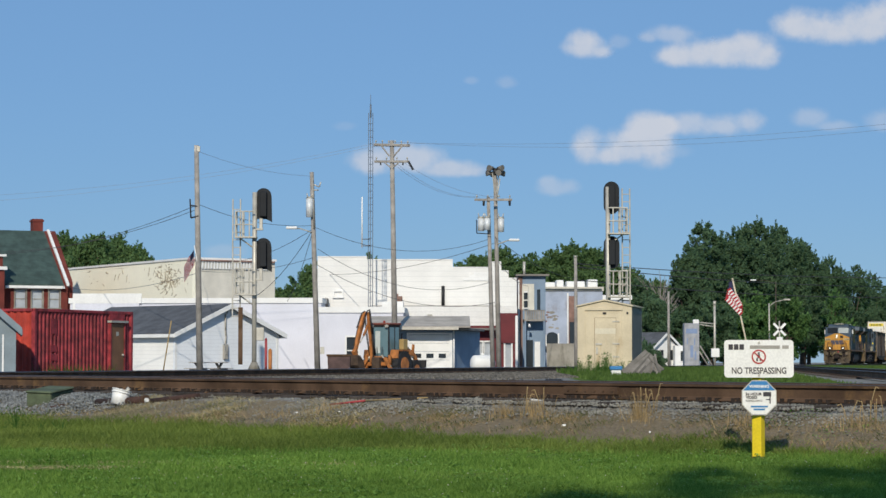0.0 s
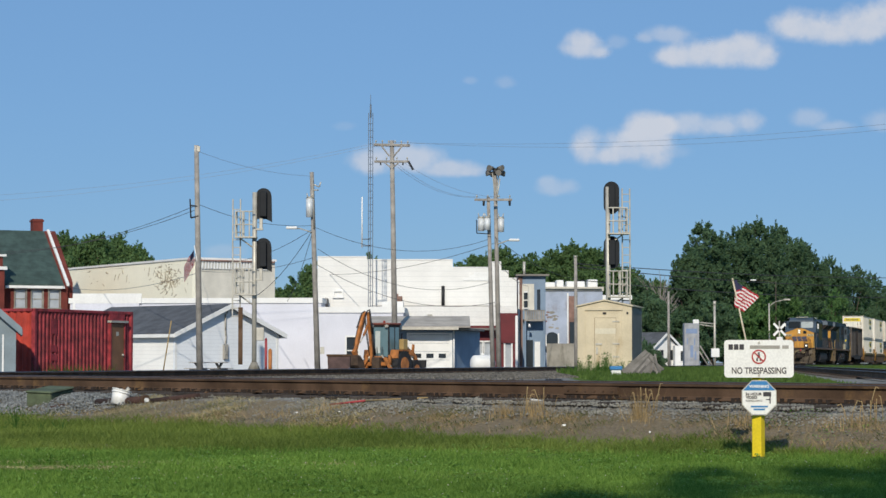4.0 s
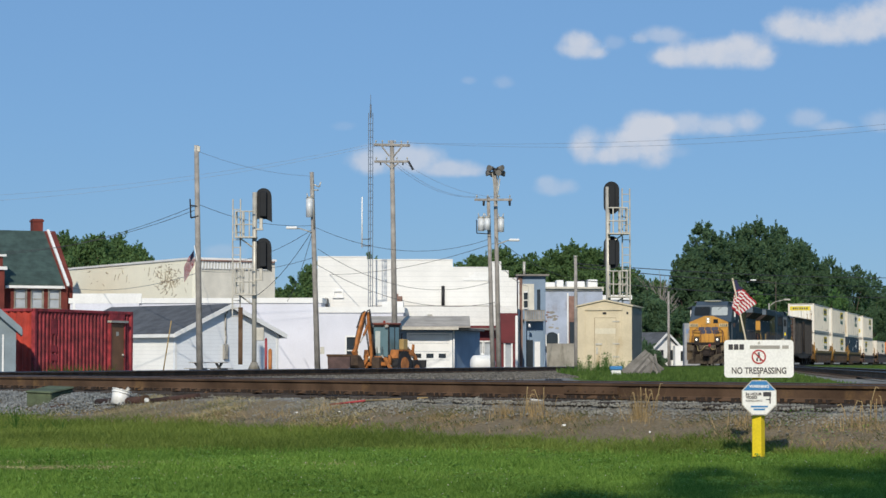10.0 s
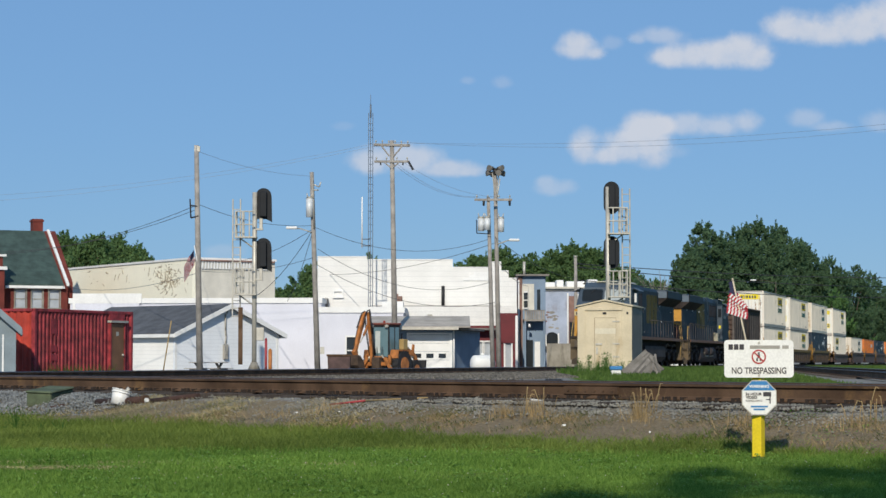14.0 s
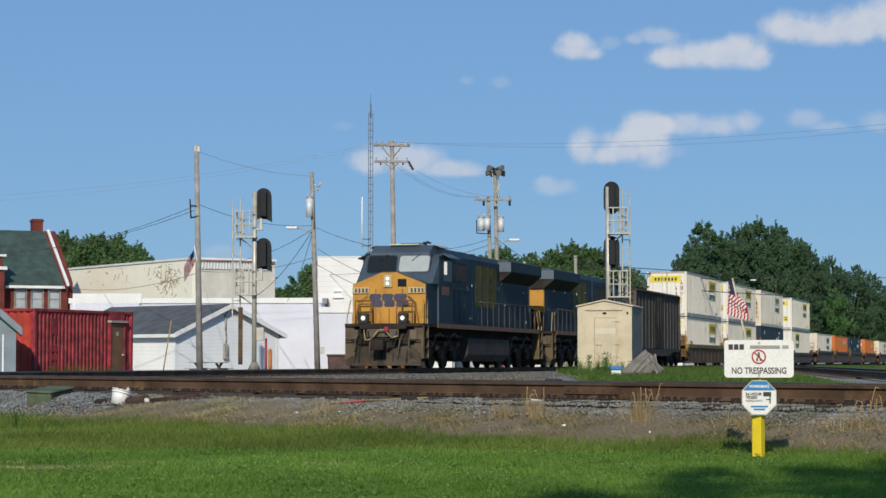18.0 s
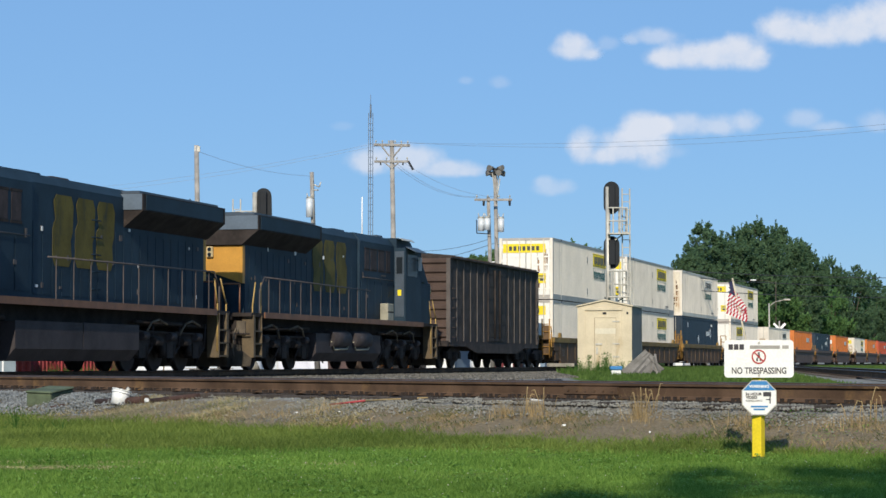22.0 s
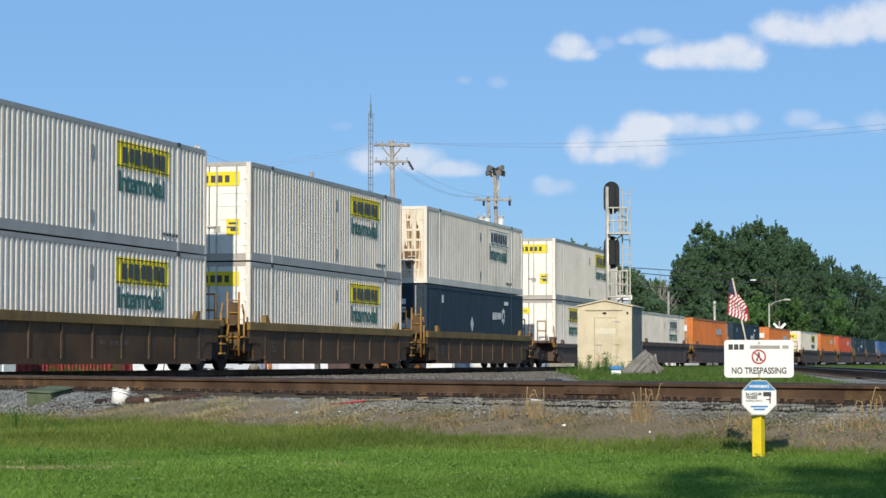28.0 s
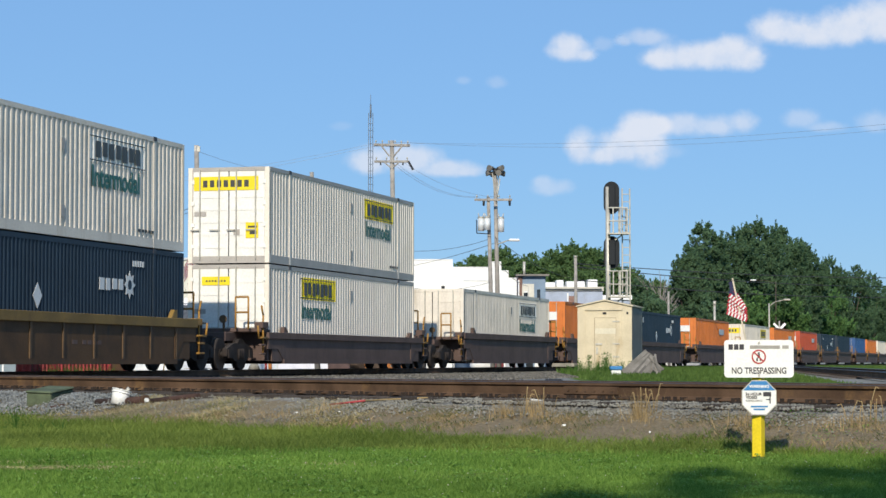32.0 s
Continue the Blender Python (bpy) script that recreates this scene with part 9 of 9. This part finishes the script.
    part("seat", boxes((0.0, 0.4, -0.2, 0.2, 1.1, 1.5), (0.3, 0.4, -0.2, 0.2, 1.3, 1.95), bevel=0.03), K, cab)
    for y in (-0.42, 0.42):
        part("work_lamp", box(bmesh.new(), -0.5, -0.38, y - 0.08, y + 0.08, 2.52, 2.66, 0.02), M["galv"], cab)
    part("beacon", rod(bmesh.new(), (0.2, 0.1, 2.76), (0.2, 0.1, 2.88), 0.07, 0.05, 10), surface("beacon_red", (0.3, 0.05, 0.03), 0.4), cab)
    for y in (-0.62, 0.62):
        arm = part("loader_arm", prisms([(0.9, 1.45), (1.0, 1.62), (1.9, 1.25), (2.55, 0.5), (2.45, 0.35), (1.8, 1.07)], y - 0.06, y + 0.06, "y"), O, b)
        part("ram", rods(((1.0, y, 0.9), (1.95, y, 1.1)), r=0.05), M["galv"], arm)
        part("tilt_link", prisms([(1.7, 1.3), (1.78, 1.7), (1.88, 1.68), (1.84, 1.26)], y - 0.05, y + 0.05, "y"), O, arm)
    part("loader_bucket", prisms([(2.45, 0.12), (3.1, 0.06), (3.1, 0.12), (2.6, 0.22), (2.52, 0.42), (2.6, 0.88), (2.54, 0.9), (2.4, 0.42)], -0.95, 0.75, "y"), K, b, "black loader bucket near the ground")
    part("tool_box", box(bmesh.new(), 0.25, 0.7, -0.98, -0.72, 1.42, 1.95, 0.03), surface("tan_box", (0.42, 0.29, 0.11), 0.6, dirt=(0.2, 0.13, 0.06)), b, "tan side tool box")
    # hoe end: boom upright, dipper folded down beside it
    part("swing_post", boxes((-0.85, -0.45, -0.22, 0.22, 0.45, 1.05), bevel=0.04), dark, b)
    boom = part("boom", prisms([(-0.78, 0.80), (-0.56, 0.95), (-0.62, 1.9), (-0.86, 2.9), (-1.02, 3.3), (-1.14, 3.28), (-1.06, 2.7), (-0.86, 1.7)], 0.20, 0.34, "y"), O, b, "orange upright boom")
    for y in (0.19, 0.345):
        part("boom_flange", prisms([(-0.74, 0.95), (-0.62, 1.0), (-0.70, 1.9), (-0.93, 2.85), (-0.99, 2.8), (-0.80, 1.8)], y - 0.008, y + 0.008, "y"), dark, boom)
    part("boom_ram", rods(((-0.55, 0.27, 1.1), (-0.62, 0.27, 1.75)), r=0.065), O, boom)
    part("ram_rod", rods(((-0.62, 0.27, 1.75), (-0.80, 0.27, 2.5)), r=0.03), M["galv"], boom)
    dip = part("dipper", prisms([(-1.0, 3.22), (-1.1, 3.32), (-1.28, 3.1), (-1.78, 2.0), (-2.0, 1.35), (-1.88, 1.28), (-1.62, 1.85), (-1.2, 2.7)], 0.40, 0.54, "y"), O, b, "orange folded dipper arm")
    part("dipper_ram", rods(((-0.98, 0.30, 2.75), (-1.35, 0.36, 2.1)), r=0.055), O, dip)
    part("ram_rod", rods(((-1.35, 0.36, 2.1), (-1.6, 0.42, 1.75)), r=0.028), M["galv"], dip)
    part("bucket_ram", rods(((-1.42, 0.6, 2.6), (-1.86, 0.6, 1.6)), r=0.045), dark, dip)
    part("bucket_link", prisms([(-1.98, 1.45), (-2.12, 1.3), (-1.9, 1.0), (-1.8, 1.1)], 0.38, 0.58, "y"), O, dip)
    for k, y in enumerate((0.12, 0.16, 0.42, 0.46)):
        part("hose", rods([(-0.66, y, 1.15), (-0.86 - 0.03 * k, y, 2.2), (-1.06 - 0.02 * k, y, 3.1), (-1.08, y + 0.04, 3.42 - 0.04 * k), (-1.26, y + 0.1, 3.34 - 0.05 * k), (-1.5 - 0.03 * k, y + 0.16, 2.5)], r=0.02), K, boom)
    bucket = part("digging_bucket", prisms([(-2.12, 1.15), (-1.86, 1.12), (-1.5, 0.8), (-1.48, 0.5), (-1.82, 0.35), (-2.08, 0.65)], 0.22, 0.74, "y"), dark, b)
    part("tooth", boxes(*[(-1.52, -1.36, y, y + 0.07, 0.48, 0.53) for y in (0.24, 0.37, 0.5, 0.63)]), M["galv"], bucket)
    for y in (-1, 1):
        leg = part("stabiliser", prisms([(y * 0.42, 1.0), (y * 0.58, 1.05), (y * 1.12, 0.12), (y * 0.98, 0.08)], -0.78, -0.66, "x"), O, b)
        part("foot_pad", boxes((-0.9, -0.55, y * 1.05 - 0.18, y * 1.05 + 0.18, 0.02, 0.08)), K, leg)
        part("leg_ram", rods(((-0.72, y * 0.3, 1.15), (-0.72, y * 0.85, 0.55)), r=0.045), M["galv"], leg)
    part("rear_frame", boxes((-0.62, -0.5, -0.75, 0.75, 0.62, 0.80), (-0.62, -0.5, -0.75, -0.62, 0.5, 1.15), (-0.62, -0.5, 0.62, 0.75, 0.5, 1.15), (-0.6, -0.5, -0.3, 0.3, 1.0, 1.1), bevel=0.01), O, b)
    part("control_levers", rods(*[((-0.42, y, 1.05), (-0.5, y * 1.1, 1.55)) for y in (-0.2, -0.1, 0.1, 0.2)], r=0.015), K, b)
    bin_ = thing("steel_bin", "rusty dark steel bin beside the digger", "bin", pose(-5.0, 110.5, 0))
    part("body", prisms([(-0.55, 0.0), (0.45, 0.0), (0.5, 1.15), (-0.6, 1.15)], -0.5, 0.5, "y"), surface("dark_rust_bin", (0.09, 0.055, 0.05), 0.8, 0, 0.3, 0.5, 0.04, 0.2), bin_)
    part("rim", boxes((-0.64, 0.54, -0.54, -0.5, 1.08, 1.18), (-0.64, 0.54, 0.5, 0.54, 1.08, 1.18)), M["steel"], bin_)
    t = thing("propane_tank", "white horizontal propane tank on saddles", "tank", pose(2.1, 120, 0, 0, 0, 20))
    bm = bmesh.new()
    bmesh.ops.create_uvsphere(bm, u_segments=20, v_segments=12, radius=0.46)
    for v in bm.verts:
        v.co.x = v.co.x * 0.55 + math.copysign(0.42, v.co.x)
        v.co.z += 0.72
    for f in bm.faces:
        f.smooth = True
    part("vessel", bm, M["white"], t)
    part("saddle", boxes((-0.4, -0.3, -0.3, 0.3, 0, 0.4)), M["conc"], t)
    part("saddle", boxes((0.3, 0.4, -0.3, 0.3, 0, 0.4)), M["conc"], t)
    part("valve_dome", rod(bmesh.new(), (0, 0, 1.12), (0, 0, 1.28), 0.12, 0.1, 12), M["white"], t)


def build_crossing():
    g = gable_house("cottage", "small white cottage with a dark roof near the crossing", 19.0, 206, 3.2, 5.5, 2.2, 3.4, 38, M["white"], M["shingle"], over=0.35, category="house")
    part("window", boxes((1.0, 1.35, -0.03, -0.003, 1.0, 1.9)), M["glass"], g)
    part("window", boxes((2.2, 2.55, -0.03, -0.003, 1.0, 1.9)), M["glass"], g)
    h = flat_building("crossing_shed", "low white shed with dark windows", 21.0, 205.5, 2.0, 3.0, 2.3, 0, M["white"], holes=[(0.5, 0.85, 0.9, 1.8), (1.2, 1.5, 0.9, 1.8)], side=M["white"])
    for a in ((0.5, 0.85, 0.9, 1.8), (1.2, 1.5, 0.9, 1.8)):
        window(h, *a, rails=0)
    t = thing("concrete_tower", "tall narrow concrete block with faded pale blue paint marks", "tower", pose(20.2, 190, 0))
    part("shaft", box(bmesh.new(), 0, 1.25, 0, 1.25, 0.2, 4.05, 0.03), surface("chalky_concrete", (0.34, 0.35, 0.37), 0.9, 0, 0.2, 0.6, 0.05, 0.3, dirt=(0.22, 0.25, 0.33), amount=0.5), t)
    part("foot", box(bmesh.new(), -0.12, 1.37, -0.12, 1.37, 0, 0.2, 0.02), M["conc"], t)
    paint = plain("faded_blue_paint", (0.20, 0.27, 0.42), 0.8)
    for row in ((0.15, 1.1, 3.2, 3.6), (0.2, 0.3, 2.3, 2.8), (0.8, 0.9, 2.2, 2.8), (0.5, 0.75, 1.2, 2.2), (0.85, 1.0, 1.0, 1.7)):
        part("paint_mark", boxes((row[0], row[1], -0.006, 0.0, row[2], row[3])), paint, t)
    part("brace", rods(((1.3, 0.2, 2.2), (2.6, 0.2, 0.1)), ((1.3, 0.6, 1.7), (2.3, 0.6, 0.1)), r=0.06), M["oldwood"], t)
    c = thing("crossing_mast", "level-crossing mast with a side arm and relay box", "crossing signal", pose(24.9, 208, -0.05))
    part("pole", rod(bmesh.new(), (0, 0, 0), (0, 0, 6.1), 0.11, seg=12), M["galv"], c)
    part("ball", rod(bmesh.new(), (0, 0, 6.1), (0, 0, 6.45), 0.17, 0.12, 12), M["galv"], c)
    part("arm", rods(((0, 0, 4.35), (-1.6, 0, 4.5)), ((0, 0, 4.1), (-1.4, 0, 4.3)), r=0.05), M["galv"], c)
    part("lamp_pair", boxes((-2.0, -1.45, -0.2, 0.1, 4.35, 4.75), bevel=0.05), M["white"], c)
    part("relay_box", boxes((-0.35, 0.4, -0.3, 0.2, 1.3, 2.1), bevel=0.03), M["white"], c)
    x = thing("crossbuck", "white crossbuck sign on a level-crossing post", "crossing sign", pose(33.5, 226, 0))
    part("pole", rod(bmesh.new(), (0, 0, 0), (0, 0, 4.9), 0.08, seg=10), M["galv"], x)
    for a in (45, -45):
        part("board", box(bmesh.new(), -0.85, 0.85, -0.14, -0.11, -0.12, 0.12, m=pose(0, 0, 4.05, 0, a, 0)), M["white"], x)
    part("number_plate", boxes((-0.3, 0.3, -0.13, -0.1, 2.95, 3.3)), M["white"], x)
    s = thing("street_lamp", "street lamp with a long curved arm", "street lamp", pose(32.2, 224, 0))
    part("pole", rod(bmesh.new(), (0, 0, 0), (0, 0, 6.6), 0.1, 0.07, 10), M["galv"], s)
    part("arm", rods([(0, 0, 6.3), (0.6, 0, 6.75), (1.5, 0, 6.95)], r=0.04), M["galv"], s)
    part("lamp_head", boxes((1.4, 2.1, -0.15, 0.15, 6.88, 7.05), bevel=0.04), M["galv"], s)


def far_lamp():
    s = thing("street_lamp", "street lamp whose pale head shows before the trees", "street lamp", pose(33.9, 231, 0))
    part("pole", rod(bmesh.new(), (0, 0, 0), (0, 0, 9.0), 0.07, 0.04, 10), M["bark"], s)
    part("arm", rods([(0, 0, 8.8), (-0.9, 0, 9.1), (-2.0, 0, 9.15)], r=0.02), M["bark"], s)
    part("lamp_head", box(bmesh.new(), -2.6, -2.0, -0.15, 0.15, 9.08, 9.22, 0.05), M["white"], s)


far_lamp()
build_sign()
build_clutter()
build_backhoe()
build_crossing()


# ---- clouds, part of the far sky ----
CLOUDS = []


def cloud_material(seed, lobes, thick):
    """Soft white vapour: its edge follows a few rounded heaps roughened by noise."""
    m = bpy.data.materials.new("cloud_vapour")
    m.use_nodes = True
    tree = m.node_tree
    tree.nodes.clear()
    out, co = tree.nodes.new("ShaderNodeOutputMaterial"), tree.nodes.new("ShaderNodeTexCoord")

    def math_node(op, a, b):
        n = tree.nodes.new("ShaderNodeMath")
        n.operation = op
        for s, v in zip(n.inputs, (a, b)):
            if isinstance(v, bpy.types.NodeSocket):
                tree.links.new(v, s)
            else:
                s.default_value = v
        return n.outputs[0]
    sep = tree.nodes.new("ShaderNodeSeparateXYZ")
    tree.links.new(co.outputs["Object"], sep.inputs[0])
    x, z = sep.outputs["X"], sep.outputs["Z"]
    body = None
    for cx, cz, rx, rz in lobes:
        dx, dz = math_node("DIVIDE", math_node("SUBTRACT", x, cx), rx), math_node("DIVIDE", math_node("SUBTRACT", z, cz), rz)
        d = math_node("SUBTRACT", 1.0, math_node("SQRT", math_node("ADD", math_node("MULTIPLY", dx, dx), math_node("MULTIPLY", dz, dz)), 0.0))
        body = d if body is None else math_node("SMOOTH_MAX", body, d)
    for n in tree.nodes:
        if n.type == "MATH" and n.operation == "SMOOTH_MAX":
            n.inputs[2].default_value = 0.34
    shift = node(tree, "ShaderNodeMapping", Location=(seed * 37.0, seed * 11.0, seed * 5.0))
    tree.links.new(co.outputs["Object"], shift.inputs["Vector"])
    big, fine = node(tree, "ShaderNodeTexNoise", Scale=0.045, Detail=5.0, Roughness=0.55), node(tree, "ShaderNodeTexNoise", Scale=0.018, Detail=3.0)
    for n in (big, fine):
        tree.links.new(shift.outputs["Vector"], n.inputs["Vector"])
    ragged = math_node("ADD", math_node("SUBTRACT", big.outputs["Fac"], 0.5), math_node("SUBTRACT", fine.outputs["Fac"], 0.5))
    edge = math_node("ADD", body, math_node("MULTIPLY", ragged, 0.55))
    lit_side = math_node("MULTIPLY", z, 0.011)                  # crisp tops, vague bases
    alpha = spread(tree, math_node("ADD", edge, lit_side), -0.02, 0.66)
    # tops coloured brighter and bases bluer, as if sunlit; the sheet glows
    tone = spread(tree, math_node("ADD", math_node("MULTIPLY", z, 0.012), math_node("ADD", big.outputs["Fac"], math_node("MULTIPLY", body, 0.25))), 0.2, 0.9)
    colour = mixer(tree, tone, (0.395, 0.475, 0.605), (0.535, 0.562, 0.625))
    light = tree.nodes.new("ShaderNodeEmission")
    tree.links.new(colour, light.inputs["Color"])
    clear = tree.nodes.new("ShaderNodeBsdfTransparent")
    both = tree.nodes.new("ShaderNodeMixShader")
    tree.links.new(math_node("MULTIPLY", alpha, thick), both.inputs[0])
    tree.links.new(clear.outputs[0], both.inputs[1])
    tree.links.new(light.outputs[0], both.inputs[2])
    tree.links.new(both.outputs[0], out.inputs["Surface"])
    return m


def cloud(x, z, w, h, lobes, drift, seed, thick):
    """A cloud bank 3 km off; lobes in metres about its middle; drift: metres over the clip."""
    me = sheet("backdrop_cloud", [(-w, 0, -h), (w, 0, -h), (w, 0, h), (-w, 0, h)], [(0, 1, 2, 3)], cloud_material(seed, lobes, thick))
    c = new("backdrop_cloud", me)
    tagged(c, "small white fair-weather cloud in the blue sky", "cloud", kind="structure")
    c.matrix_basis = pose(x, 3000 + 6 * seed, z)
    c.visible_shadow = False
    CLOUDS.append((c, x, z, drift, 3000 + 6 * seed))


def build_clouds():
    """Places and heaps in thousandths of the view, as bearing to the right and height over the horizon."""
    k = 3000 / 4015
    for i, (heaps, drift, thick) in enumerate((
            (((250, 556, 46, 22), (248, 571, 27, 20), (280, 552, 26, 16)), (-28, -6), 0.85),
            (((420, 542, 48, 24), (455, 545, 52, 27), (500, 547, 62, 28), (545, 547, 52, 30), (572, 542, 36, 26)), (-26, -5), 0.9),
            (((404, 584, 50, 17), (370, 580, 24, 12)), (-44, -6), 0.5),
            (((638, 597, 50, 31), (675, 590, 58, 29), (715, 588, 62, 30), (760, 596, 62, 34), (830, 606, 60, 36)), (-40, -6), 0.9),
            (((258, 376, 34, 34), (300, 368, 52, 22), (352, 398, 58, 22), (368, 412, 40, 24), (392, 420, 26, 18), (385, 362, 44, 34), (335, 376, 56, 32), (375, 385, 48, 34)), (-12, 0), 0.9),
            (((440, 424, 50, 23), (502, 421, 62, 22), (548, 427, 36, 22)), (-12, -1), 0.62),
            (((664, 436, 40, 20), (700, 424, 50, 14)), (-16, -2), 0.38),
            (((796, 432, 46, 22),), (-16, -2), 0.35),
            (((-132, 357, 42, 29), (-62, 362, 62, 25), (12, 348, 66, 18), (50, 344, 40, 14)), (-4, 0), 0.72),
            (((208, 314, 46, 17), (190, 322, 22, 14)), (-10, 0), 0.4),
            (((420, 380, 40, 14),), (-12, 0), 0.16), (((115, 508, 24, 14),), (-18, 0), 0.2), (((50, 513, 16, 9),), (-14, 0), 0.18), (((-180, 430, 24, 10),), (-6, 0), 0.12), (((-398, 200, 44, 16),), (-4, 0), 0.22), (((326, 586, 24, 14),), (-30, -4), 0.22))):
        px, pz = sum(r[0] for r in heaps) / len(heaps), sum(r[1] for r in heaps) / len(heaps)
        scaled = [((a - px) * k, (b - pz) * k, c * k * 1.12, d * k * 1.12) for a, b, c, d in heaps]
        w = max(abs(a) + c for a, b, c, d in scaled) * 1.4
        h = max(abs(b) + d for a, b, c, d in scaled) * 1.6
        cloud(px * k, 0.8 + pz * k, w, h, scaled, (drift[0] * k, drift[1] * k), i + 1, thick)


build_clouds()


def motions():
    for c, a, z, turned in TRAIN:
        walk(c, [(t, train_pose(t, a, z, turned)) for t in range(0, 33)])
    roll_wheels()
    for c, x, z, (dx, dz), far in CLOUDS:
        walk(c, [(t, pose(x + dx * t / CLIP, far, z + dz * t / CLIP)) for t in (0, 8, 16, 24, 32)])
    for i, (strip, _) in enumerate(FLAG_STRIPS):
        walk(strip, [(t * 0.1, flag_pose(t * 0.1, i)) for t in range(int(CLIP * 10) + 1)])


motions()
